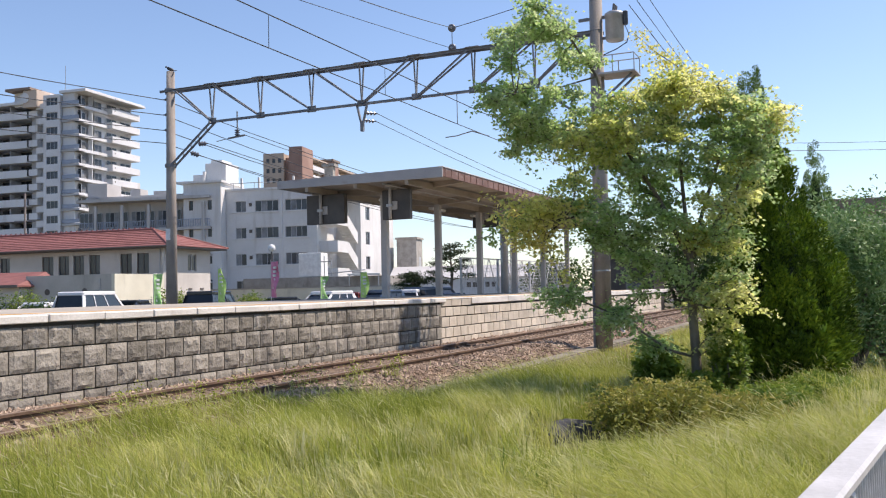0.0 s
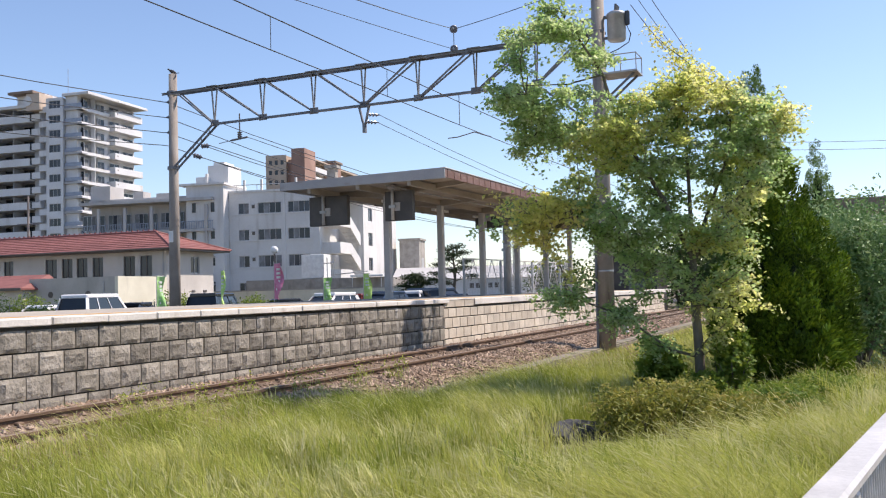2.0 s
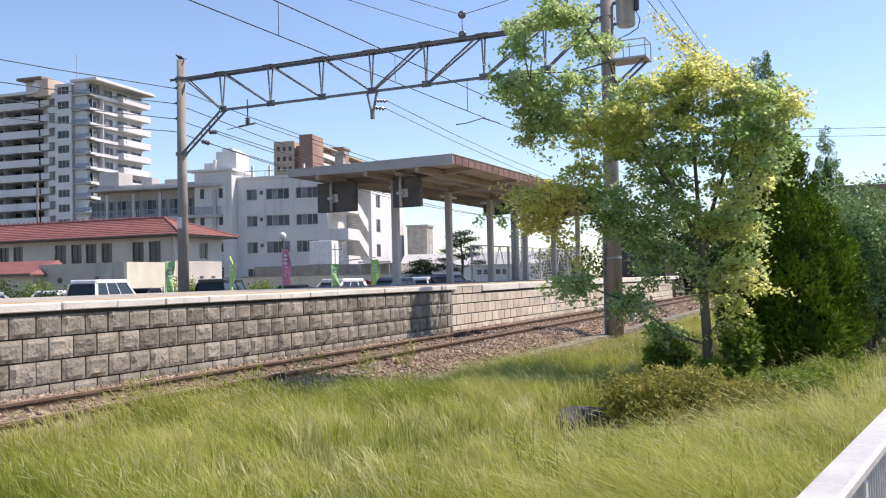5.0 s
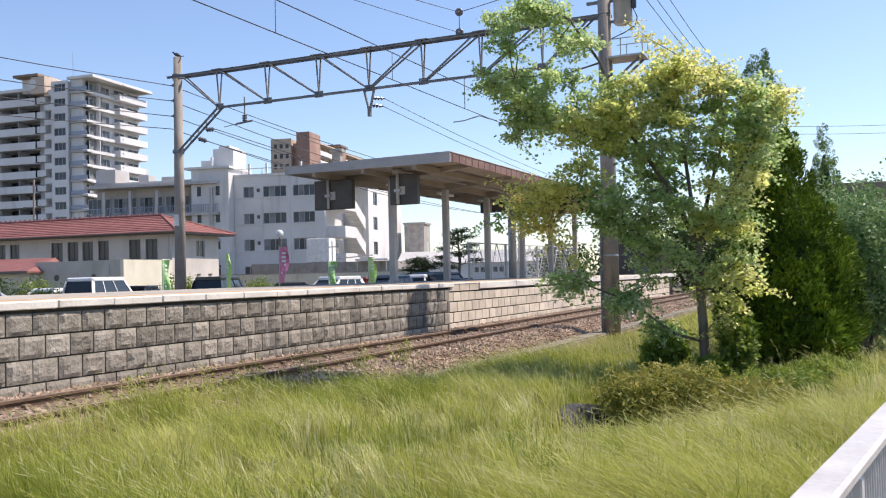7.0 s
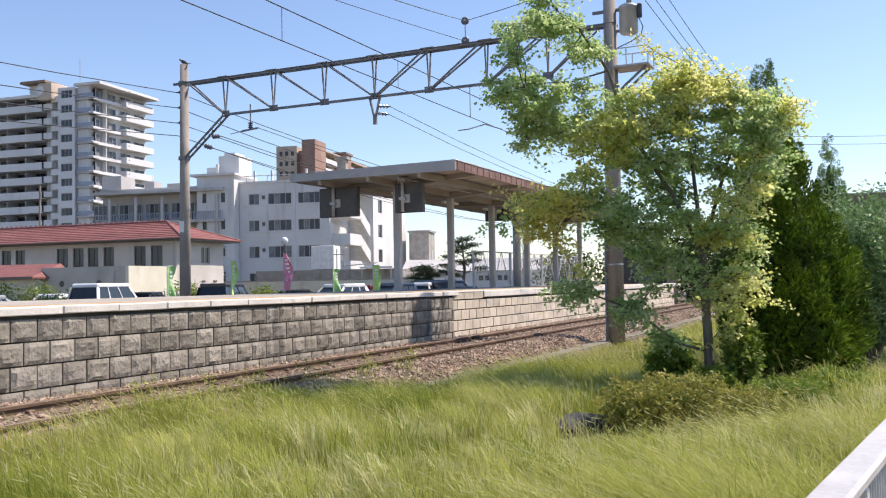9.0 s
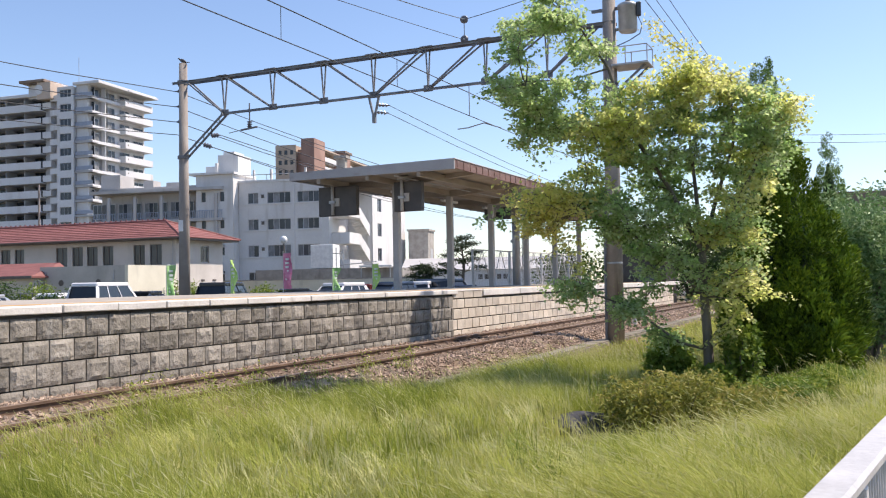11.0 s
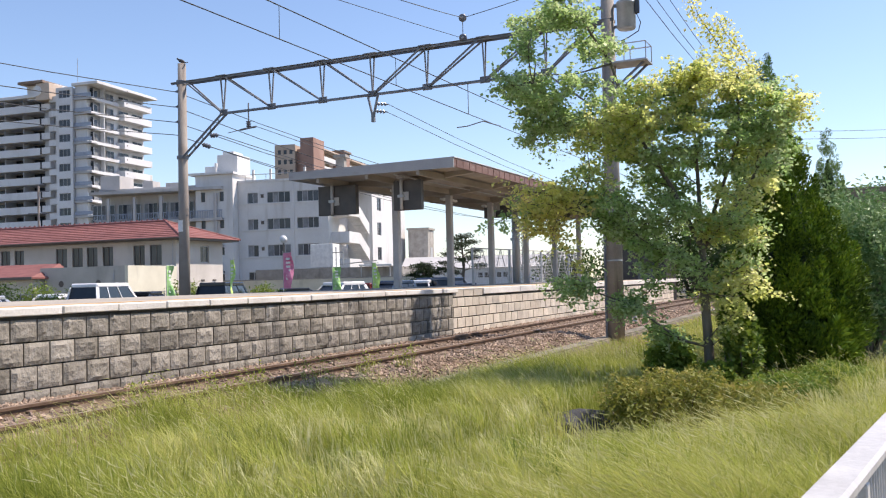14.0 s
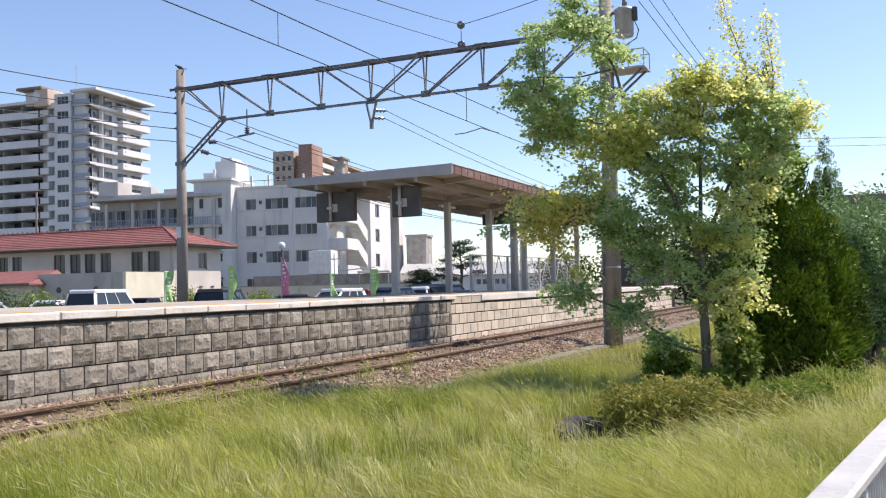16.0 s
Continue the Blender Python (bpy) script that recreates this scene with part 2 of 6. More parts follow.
# ---- ground ----
def ground_sheet():
    g = Geo()
    xs = [-3000, -300, -60, -10] + [i for i in range(0, 60, 2)] + [70, 100, 300, 1000, 4000]
    ys = [-3000, -300, -60, -20, -8, -5, -3, -2, -1, 0, 1, 2, 3, 4, 5, 5.7, 6.0, 9.4, 15, 40, 100, 400, 1500, 4000]
    vs = []
    for y in ys:
        for x in xs:
            z = -0.42
            if -4 < y < 5.5 and 2 <= x < 58:
                z += 0.10 * (noise.noise(Vector((x * 0.35, y * 0.5, 0.3)))) - 0.02
            vs.append((x, y, z))
    n = len(xs)
    fs = [(j * n + i, j * n + i + 1, (j + 1) * n + i + 1, (j + 1) * n + i) for j in range(len(ys) - 1) for i in range(n - 1)]
    g.add(vs, fs)
    tagged(part("ground", g, M["soil"]), "bare brown soil under grass, running to the horizon", "ground", kind="structure")
    lot = Geo().box(-60, 110, 16.2, 46, -0.416, -0.40)
    tagged(part("pavement", lot, M["asphalt"]), "worn grey asphalt of a car park", "pavement", kind="structure")


ground_sheet()

TRACK_Y, GAUGE = 7.72, 1.067
X0, X1 = -30.0, 160.0


def rail(y):
    t = thing("rail", pose(0, y, 0), "rusty steel rail on sleepers in ballast", "rail", "rails of the track")
    sec = [(-0.055, -0.14), (0.055, -0.14), (0.055, -0.125), (0.010, -0.11), (0.010, -0.045), (0.032, -0.035), (0.032, -0.006), (0.026, -0.002), (-0.026, -0.002), (-0.032, -0.006), (-0.032, -0.035), (-0.010, -0.045), (-0.010, -0.11), (-0.055, -0.125)]
    part("rail_body", Geo().sweep(sec, X0, X1), M["rail_rust"], t)
    part("rail_head", Geo().sweep([(-0.024, -0.003), (0.024, -0.003), (0.018, 0.0), (-0.018, 0.0)], X0, X1), M["rail_head"], t, "worn brighter running surface")
    return t


def track():
    bed = Geo().sweep([(-3.0, -0.44), (1.45, -0.44), (1.45, -0.10), (-0.95, -0.10), (-1.30, -0.14), (-1.75, -0.36), (-3.0, -0.39)], X0, X1)
    ob = part("ballast_bed", bed, M["ballast_bed"])
    ob.location = (0, TRACK_Y, 0)
    tagged(ob, "brown crushed stone bed of a railway track", "track bed", kind="structure")
    for s in (-1, 1):
        rail(TRACK_Y + s * (GAUGE / 2 + 0.032))
    sl = thing("sleeper", pose(4.0, TRACK_Y, -0.095), "weathered concrete railway sleeper in the ballast", "sleeper", "sleepers of the track")
    part("sleeper_body", Geo().box(-0.11, 0.11, -0.98, 0.98, -0.17, 0, 0.02), M["sleeper"], sl)
    clip = Geo().box(-0.05, 0.05, -0.035, 0.035, -0.005, 0.035, 0.012).mesh("rail_clip")
    for s in (-1, 1):
        for e in (-1, 1):
            part("rail_clip", clip, M["rail_rust"], sl, "rusty rail clip").location = (0, s * (GAUGE / 2 + 0.032) + e * 0.085, 0)
    for i in range(1, 90):
        copy_thing(sl, pose(4.0 + i * 0.6, TRACK_Y, -0.095))
    # loose stones of the ballast
    rnd = np.random.RandomState(5)
    g = Geo()
    base = np.array([(1, 0, 0), (-1, 0, 0), (0, 1, 0), (0, -1, 0), (0, 0, 1), (0, 0, -1)], float)
    tri = [(0, 2, 4), (2, 1, 4), (1, 3, 4), (3, 0, 4), (2, 0, 5), (1, 2, 5), (3, 1, 5), (0, 3, 5)]
    for i in range(30000):
        x = 5 + 40 * rnd.rand() ** 1.4
        y = rnd.uniform(-1.72, 1.38)
        if -1.0 < y < 1.0 and (abs(abs(y) - 0.565) < 0.09 or (abs(y) < 0.62 and rnd.rand() < 0.80) or rnd.rand() < 0.3):
            continue
        z = float(np.interp(y, [-1.75, -1.30, -0.95], [-0.36, -0.14, -0.10]))
        r = rnd.uniform(0.02, 0.05)
        q = base * r * rnd.uniform(0.6, 1.25, (6, 1)) + rnd.uniform(-0.25, 0.25, (6, 3)) * r
        a = rnd.rand() * 6.28
        c, s = math.cos(a), math.sin(a)
        q = np.c_[q[:, 0] * c - q[:, 1] * s, q[:, 0] * s + q[:, 1] * c, q[:, 2] * 0.75]
        g.add([(x + p[0], y + p[1], z + p[2] + r * 0.3) for p in q], tri)
    ob = part("ballast", g, M["ballast"])
    ob.location = (0, TRACK_Y, 0)
    tagged(ob, "loose grey-brown crushed stones round the rails", "ballast", kind="stuff")
    # concrete cable trough along the track
    for i in range(24):
        x = 4 + i * 2.0
        tr = thing("cable_trough", pose(x, 5.85, -0.42), "low weathered concrete cable trough beside the ballast", "trough", "troughs along the track")
        part("trough_body", Geo().box(0.004, 1.992, -0.20, 0.20, 0, 0.12, 0.012), M["trough"], tr)
        part("trough_lid", Geo().box(0.006, 1.990, -0.17, 0.17, 0.121, 0.155, 0.008), M["trough"], tr)


track()

# ---- platform ----
EDGE, TOP, BACK = 9.1, 1.03, 15.6
OLD_END = 20.1
NEW_END = 48.2


def platform():
    core = Geo().box(-30, NEW_END, EDGE + 0.07, BACK, -0.45, TOP - 0.10)
    tagged(part("platform_core", core, M["joint"]), "dark mortar body of a railway platform", "platform", kind="structure")
    deck = Geo().box(-30, NEW_END, EDGE + 0.46, BACK, TOP - 0.098, TOP - 0.004)
    tagged(part("platform_deck", deck, M["deck"]), "worn tan asphalt surface of a platform", "platform floor", kind="structure")
    line = thing("tactile_strip", pose(0, 0, TOP), "faded orange tactile strip along the platform edge", "tactile strip")
    me = Geo().box(0.003, 0.297, 0, 0.30, -0.003, 0.004).mesh("tactile_tile")
    for i in range(150):
        ob = part("tactile_tile", me, M["tactile"], line)
        ob.location = (3 + i * 0.3, EDGE + 0.62, 0)


platform()

# ---- overhead line gantry ----
GX = 22.08
TOPZ, BOTZ = 7.62, 6.47
NODES = [17.5, 15.73, 13.95, 12.3, 10.6, 8.9, 7.2]
LEFT_POLE, RIGHT_POLE = 19.12, 5.6


def insulator(parent, a, b, r=0.06, discs=3):
    """A string of ribbed porcelain discs from a to b."""
    a, b = Vector(a), Vector(b)
    g = Geo().rod(a, b, 0.018, n=6)
    d = (b - a).normalized()
    for i in range(discs):
        p = a + (b - a) * ((i + 1) / (discs + 1))
        g.rod(p - d * 0.025, p + d * 0.02, r, r * 0.5, 10)
    return part("insulator", g, M["porcelain"], parent, "dark ribbed porcelain insulator")


def gantry():
    t = thing("line_gantry", pose(GX, 0, 0), "grey steel lattice gantry carrying overhead wires across the track", "gantry")
    col = part("column", Geo().rod((0, LEFT_POLE, -0.45), (0, LEFT_POLE - 0.02, 8.22), 0.185, 0.125, 18), M["pole_conc"], t, "brown weathered concrete column", True)
    for z0, z1, r in ((7.55, 7.68, 0.165), (5.22, 5.32, 0.18)):
        part("clamp", Geo().rod((0, LEFT_POLE, z0), (0, LEFT_POLE, z1), r, n=14), M["steel"], t)
    for dx in (-0.13, 0.13):
        g = Geo().bar((dx, LEFT_POLE + 0.3, TOPZ), (dx, RIGHT_POLE - 0.2, TOPZ), 0.075, 0.012).bar((dx, LEFT_POLE + 0.3, TOPZ - 0.03), (dx, RIGHT_POLE - 0.2, TOPZ - 0.03), 0.012, 0.07)
        part("top_chord", g, M["steel"], t)
    g = Geo().bar((0, NODES[0], BOTZ), (0, NODES[-1], BOTZ), 0.09, 0.012).bar((0, NODES[0], BOTZ + 0.03), (0, NODES[-1], BOTZ + 0.03), 0.012, 0.07)
    part("bottom_chord", g, M["steel"], t)
    for i, y in enumerate(NODES):
        for dx in (-0.13, 0.13):
            part("strut", Geo().bar((dx, y, TOPZ - 0.03), (0, y, BOTZ + 0.02), 0.035, 0.035), M["steel"], t)
        part("gusset", Geo().box(-0.2, 0.2, y - 0.22, y + 0.16, TOPZ - 0.012, TOPZ + 0.02, 0.004), M["steel"], t)
        part("gusset", Geo().box(-0.012, 0.012, y - 0.14, y + 0.14, BOTZ - 0.04, BOTZ + 0.14), M["steel"], t)
    tops = [LEFT_POLE - 0.15] + NODES + [RIGHT_POLE + 0.15]
    for i in range(len(NODES)):
        for dx in (-0.13, 0.13):
            if i < 4:
                part("diagonal", Geo().bar((dx, tops[i] - 0.12, TOPZ - 0.04), (dx * 0.3, NODES[i] + 0.05, BOTZ + 0.05), 0.04, 0.04), M["steel"], t)
            if i >= 3:
                part("diagonal", Geo().bar((dx, tops[i + 2] + 0.12, TOPZ - 0.04), (dx * 0.3, NODES[i] - 0.05, BOTZ + 0.05), 0.04, 0.04), M["steel"], t)
    for y0, y1 in ((NODES[0], LEFT_POLE - 0.1), (NODES[-1], RIGHT_POLE + 0.12)):
        for dx in (-0.1, 0.1):
            part("knee_brace", Geo().bar((dx, y0, BOTZ), (dx, y1, 5.27), 0.05, 0.05), M["steel"], t)
        g = Geo()
        for k in range(5):
            f = (k + 0.5) / 5
            g.bar((-0.1, y0 + (y1 - y0) * f, BOTZ + (5.27 - BOTZ) * f), (0.1, y0 + (y1 - y0) * (f + 0.08), BOTZ + (5.27 - BOTZ) * (f + 0.08)), 0.03, 0.03)
        part("lacing", g, M["steel"], t)
    # centre hanger, drop rods and insulators
    g = Geo().bar((0, 12.46, BOTZ), (0, 12.33, 5.95), 0.06, 0.05).bar((0, 12.14, BOTZ), (0, 12.27, 5.95), 0.06, 0.05).bar((0, 12.3, 6.0), (0, 12.3, 5.72), 0.09, 0.09, (1, 0, 0))
    part("hanger", g, M["steel"], t)
    insulator(t, (0, 12.2, 6.22), (0.1, 11.85, 6.19))
    insulator(t, (0, 12.25, 6.02), (0.1, 11.9, 5.98))
    part("drop_rod", Geo().rod((0, 16.58, BOTZ + 0.25), (0, 16.58, 6.02), 0.022, n=6), M["steel"], t)
    insulator(t, (0, 16.58, 6.2), (0, 16.58, 5.93), 0.085, 3)
    part("pull_off", Geo().rod((0, 16.9, 5.93), (0, 16.3, 5.98), 0.03, n=6).rod((0, 17.35, 5.88), (0, 16.9, 5.93), 0.012, n=5), M["steel"], t)
    insulator(t, (0, 18.05, 5.86), (0.05, 17.72, 5.86), 0.08)
    insulator(t, (0, 18.35, 5.62), (0.05, 18.0, 5.5), 0.08)
    part("drop_rod", Geo().rod((0, 9.4, BOTZ), (0, 9.4, 5.64), 0.012, n=5), M["steel"], t)
    part("steady_arm", Geo().line([(0, 9.75, 5.32), (0, 9.45, 5.33), (0, 8.98, 5.42), (0, 8.5, 5.24)], 0.016), M["steel"], t)
    for z in (7.36, 6.88, 6.4):
        insulator(t, (0, LEFT_POLE, z), (-0.05, LEFT_POLE + 0.24, z), 0.05, 2)
    # small bird of plain dark shape on the column
    bird = thing("bird", pose(GX, LEFT_POLE, 8.22, 0, 0, 100), "small dark bird perched on the column top", "bird")
    g = Geo().lathe([(0.0, -0.17), (0.035, -0.12), (0.055, -0.02), (0.05, 0.06), (0.02, 0.12), (0.0, 0.13)], n=10, m=pose(0, 0, 0.09, 0, 65, 0))
    part("body", g, M["board"], bird, smooth=True)
    part("head", Geo().lathe([(0, -0.03), (0.025, -0.02), (0.033, 0), (0.025, 0.02), (0, 0.03)], (0.13, 0, 0.17), 10), M["board"], bird, smooth=True)
    part("tail", Geo().box(-0.24, -0.1, -0.02, 0.02, 0.02, 0.035, 0.004), M["board"], bird)
    for s in (-0.015, 0.015):
        part("leg", Geo().rod((0, s, 0), (0, s, 0.06), 0.005, n=5), M["board"], bird)


gantry()


def power_pole():
    t = thing("utility_pole", pose(GX, RIGHT_POLE, 0), "tall weathered concrete utility pole with a transformer", "utility pole")
    part("shaft", Geo().rod((0, 0, -0.45), (0, -0.05, 9.6), 0.22, 0.15, 18), M["pole_conc"], t, "", True)
    part("conduit", Geo().rod((-0.22, 0.17, -0.4), (-0.2, 0.15, 3.4), 0.035, n=8), M["steel"], t, "dark cable conduit strapped to the shaft")
    for z in (0.6, 1.6, 2.8, 4.4, 5.3):
        part("strap", Geo().rod((0, 0, z), (0, 0, z + 0.04), 0.222, n=16), M["galv"], t)
    tf = part("transformer", Geo().lathe([(0.0, 0), (0.2, 0.01), (0.23, 0.05), (0.23, 0.62), (0.245, 0.63), (0.245, 0.68), (0.18, 0.73), (0.0, 0.75)], (-0.05, -0.52, 7.3), 18), M["galv"], t, "light grey round transformer", True)
    g = Geo()
    for s in (-0.12, 0.0, 0.12):
        g.rod((-0.05 + s, -0.52, 8.03), (-0.05 + s, -0.55, 8.2), 0.025, 0.035, 8)
    part("bushing", g, M["porcelain"], tf)
    part("bracket", Geo().bar((0, 0.4, 7.95), (0, -0.8, 7.95), 0.07, 0.07).bar((0, -0.1, 7.42), (0, -0.5, 7.42), 0.06, 0.06), M["steel"], t)
    part("cutout", Geo().box(-0.12, -0.04, -0.86, -0.74, 7.66, 8.02, 0.02), M["wire"], t)
    part("loop_cable", Geo().line([(0, -0.76, 7.7), (0, -0.86, 7.45), (0, -0.8, 7.25), (0, -0.55, 7.12), (0, -0.2, 7.0)], 0.014), M["wire"], t)
    pl = part("work_platform", Geo().box(-0.35, 0.35, -1.05, -0.15, 6.44, 6.49, 0.006), M["galv"], t)
    for x in (-0.33, 0.33):
        for y in (-1.03, -0.5):
            part("guard_post", Geo().rod((x, y, 6.46), (x, y, 6.9), 0.014, n=6), M["galv"], pl)
        part("guard_rail", Geo().rod((x, -1.03, 6.9), (x, -0.25, 6.9), 0.014, n=6), M["galv"], pl)
    part("guard_rail", Geo().rod((-0.33, -1.03, 6.9), (0.33, -1.03, 6.9), 0.014, n=6), M["galv"], pl)
    for x in (-0.2, 0.2):
        part("brace", Geo().bar((x, -0.95, 6.44), (x, -0.12, 5.75), 0.05, 0.05), M["steel"], t)
    part("crossarm", Geo().bar((0.1, -0.9, 9.5), (0.1, 0.9, 9.5), 0.08, 0.08), M["steel"], t)
    for y in (0.25, -0.3):
        insulator(t, (-0.2, y, 6.05), (-0.2, y + 0.18, 6.0), 0.075, 2)
    post = thing("marker_post", pose(27.4, 6.35, -0.42), "short white-painted concrete marker post beside the track", "post")
    part("post_body", Geo().box(-0.06, 0.06, -0.06, 0.06, 0, 0.62, 0.012), M["lamp_white"], post)


power_pole()


def wire(name, pts, sag=0.0, r=0.012, label="thin dark overhead wire"):
    """A hanging wire through the points, with the same sag in each span."""
    g = Geo()
    out = []
    for a, b in zip(pts, pts[1:]):
        a, b = Vector(a), Vector(b)
        n = 10
        for i in range(1 if out else 0, n + 1):
            f = i / n
            p = a.lerp(b, f)
            p.z -= sag * 4 * f * (1 - f)
            out.append(p)
    g.line(out, r, 5)
    return tagged(part(name, g, M["wire"]), label, "wire", "overhead wires")


def wires():
    WY = 9.42
    wire("contact_wire", [(-28, WY, 5.70), (GX, WY, 5.66), (70, 9.0, 5.5)], 0.0, 0.011)
    wire("messenger_wire", [(-28, WY, 6.30), (GX, WY, 6.28), (70, 9.0, 6.2)], 0.0, 0.012)
    for x in (8.6, 13.5, 18.0, 31, 40):
        z = 6.28 if x < GX else 6.24
        wire("dropper", [(x, WY, 5.66), (x, WY, z)], 0, 0.007, "thin vertical dropper between overhead wires")
    # feeder with two round weights over the gantry
    wire("feeder_wire", [(10.50, 7.25, 5.80), (GX, 9.48, 8.26), (GX + 0.1, RIGHT_POLE, 9.0)], 0.05, 0.010)
    wire("feeder_wire", [(2, 11.2, 6.5), (GX, 9.53, 7.72)], 0.1, 0.008)
    for z in (8.26, 7.72):
        d = thing("wire_disc", pose(GX, 9.5, z), "dark round disc insulator hung on a feeder wire", "insulator")
        part("disc", Geo().lathe([(0.0, -0.04), (0.09, -0.03), (0.11, 0), (0.09, 0.03), (0.0, 0.04)], n=14, m=pose(0, 0, 0, 0, 82, 25)), M["porcelain"], d)
        part("eye", Geo().rod((-0.06, 0, 0), (0.06, 0, 0), 0.03, n=8), M["galv"], d)
    part_hold = Geo().rod((GX, 9.5, TOPZ), (GX, 9.5, 8.3), 0.012, n=5)
    tagged(part("hanger_rod", part_hold, M["steel"]), "thin steel rod holding wire discs on the gantry", "rod")
    for z, s in ((7.36, 0.9), (6.88, 1.1), (6.4, 1.0), (6.0, 1.1)):
        wire("line_wire", [(-26, LEFT_POLE + 0.24, z - 0.1), (GX, LEFT_POLE + 0.24, z), (66, LEFT_POLE + 0.2, z - 0.4)], s, 0.013)
    wire("line_wire", [(GX, 17.72, 5.86), (66, 17.5, 5.4)], 0.8, 0.012)
    wire("line_wire", [(GX, 18.0, 5.5), (66, 17.8, 5.0)], 0.8, 0.012)
    wire("line_wire", [(GX, 11.85, 6.19), (68, 11.5, 6.0)], 0.9, 0.009)
    wire("line_wire", [(GX, 11.9, 5.98), (68, 11.5, 5.8)], 0.9, 0.009)
    wire("line_wire", [(GX, 16.3, 5.98), (66, 15.5, 5.5)], 0.8, 0.010)
    # supply lines from the pole towards the road
    for y, z in ((-0.7, 9.0), (-0.35, 9.0), (-0.86, 7.7)):
        wire("supply_wire", [(GX + 0.1, RIGHT_POLE + y, z + 0.5), (56, 3.6 + y * 0.6, 8.95)], 1.0, 0.010)
    for dz in (0.0, 0.45):
        wire("supply_wire", [(56, 3.6, 8.95 + dz), (60, -14, 8.9 + dz)], 0.25, 0.014)
    p = thing("utility_pole", pose(56, 3.6, 0), "distant grey utility pole with one crossarm", "utility pole")
    part("shaft", Geo().rod((0, 0, -0.45), (0, 0, 9.4), 0.15, 0.1, 12), M["pole_conc"], p)
    part("crossarm", Geo().bar((0, 0.6, 9.0), (0, -0.6, 9.0), 0.09, 0.09), M["steel"], p)


wires()

# ---- canopy and platform things ----
CX0, CX1, CY0, CY1 = 21.9, 43.5, 9.8, 15.05


def canopy():
    t = thing("platform_canopy", pose(0, 0, 0), "grey flat steel platform canopy on slim posts", "canopy")
    part("roof", Geo().sweep([(CY0 + 0.05, 4.40), (12.45, 4.28), (CY1 - 0.05, 4.30), (CY1 - 0.05, 4.36), (12.45, 4.34), (CY0 + 0.05, 4.46)], CX0 + 0.05, CX1), M["canopy_beige"], t)
    part("end_fascia", Geo().add([(CX0, CY0, 4.24), (CX0, CY1, 4.25), (CX0, CY1, 4.48), (CX0, CY0, 4.53), (CX0 + 0.05, CY0, 4.24), (CX0 + 0.05, CY1, 4.25), (CX0 + 0.05, CY1, 4.48), (CX0 + 0.05, CY0, 4.53)], [(0, 3, 2, 1), (4, 5, 6, 7), (0, 1, 5, 4), (3, 7, 6, 2), (0, 4, 7, 3), (1, 2, 6, 5)]), M["canopy_grey"], t, "grey sheet end fascia")
    fas = part("edge_fascia", Geo().box(CX0 + 0.05, CX1, CY0, CY0 + 0.05, 4.27, 4.505), M["canopy_red"], t, "faded dark red edge fascia")
    part("flashing", Geo().box(CX0 - 0.01, CX1, CY0 - 0.02, CY0 + 0.1, 4.51, 4.535, 0.004), M["white_steel"], fas, "pale flaking edge flashing")
    n = int((CX1 - CX0) / 0.45)
    me = Geo().box(-0.012, 0.012, -0.012, 0.0, 4.28, 4.50).mesh("rib")
    for i in range(n):
        ob = part("rib", me, M["canopy_red"], fas)
        ob.location = (CX0 + 0.2 + i * 0.45, CY0, 0)
    part("back_fascia", Geo().box(CX0 + 0.05, CX1, CY1 - 0.05, CY1, 4.25, 4.48), M["canopy_grey"], t)
    for y in (10.9, 12.5, 14.1):
        part("purlin", Geo().box(CX0 + 0.06, CX1, y - 0.05, y + 0.05, 4.12, 4.30), M["canopy_beige"], t)
    posts = [23.7, 27.5, 31.2, 35.0, 38.8, 42.6]
    for x in posts:
        b = part("crossbeam", Geo().add([(x - 0.09, 9.95, 4.28), (x - 0.09, 12.5, 4.06), (x - 0.09, 14.95, 4.22), (x - 0.09, 14.95, 4.30), (x - 0.09, 9.95, 4.38), (x + 0.09, 9.95, 4.28), (x + 0.09, 12.5, 4.06), (x + 0.09, 14.95, 4.22), (x + 0.09, 14.95, 4.30), (x + 0.09, 9.95, 4.38)], [(0, 1, 2, 3, 4), (9, 8, 7, 6, 5), (0, 5, 6, 1), (1, 6, 7, 2), (2, 7, 8, 3), (3, 8, 9, 4), (4, 9, 5, 0)]), M["canopy_beige"], t, "tapered ceiling beam")
        p = part("post", Geo().box(x - 0.10, x + 0.10, 12.4, 12.6, TOP - 0.004, 4.1, 0.02), M["post_paint"], t)
        part("base_plate", Geo().box(x - 0.18, x + 0.18, 12.32, 12.68, TOP - 0.004, TOP + 0.02, 0.004), M["galv"], p)
    for x in (25.6, 29.3, 33.1, 36.9):
        lamp = part("strip_light", Geo().box(x - 0.6, x + 0.6, 13.25, 13.4, 4.06, 4.14, 0.01), M["lamp_white"], t, "white strip light under the roof")
    part("conduit", Geo().rod((CX0 + 0.2, 11.7, 4.2), (CX1, 11.7, 4.2), 0.02, n=6), M["galv"], t)


canopy()


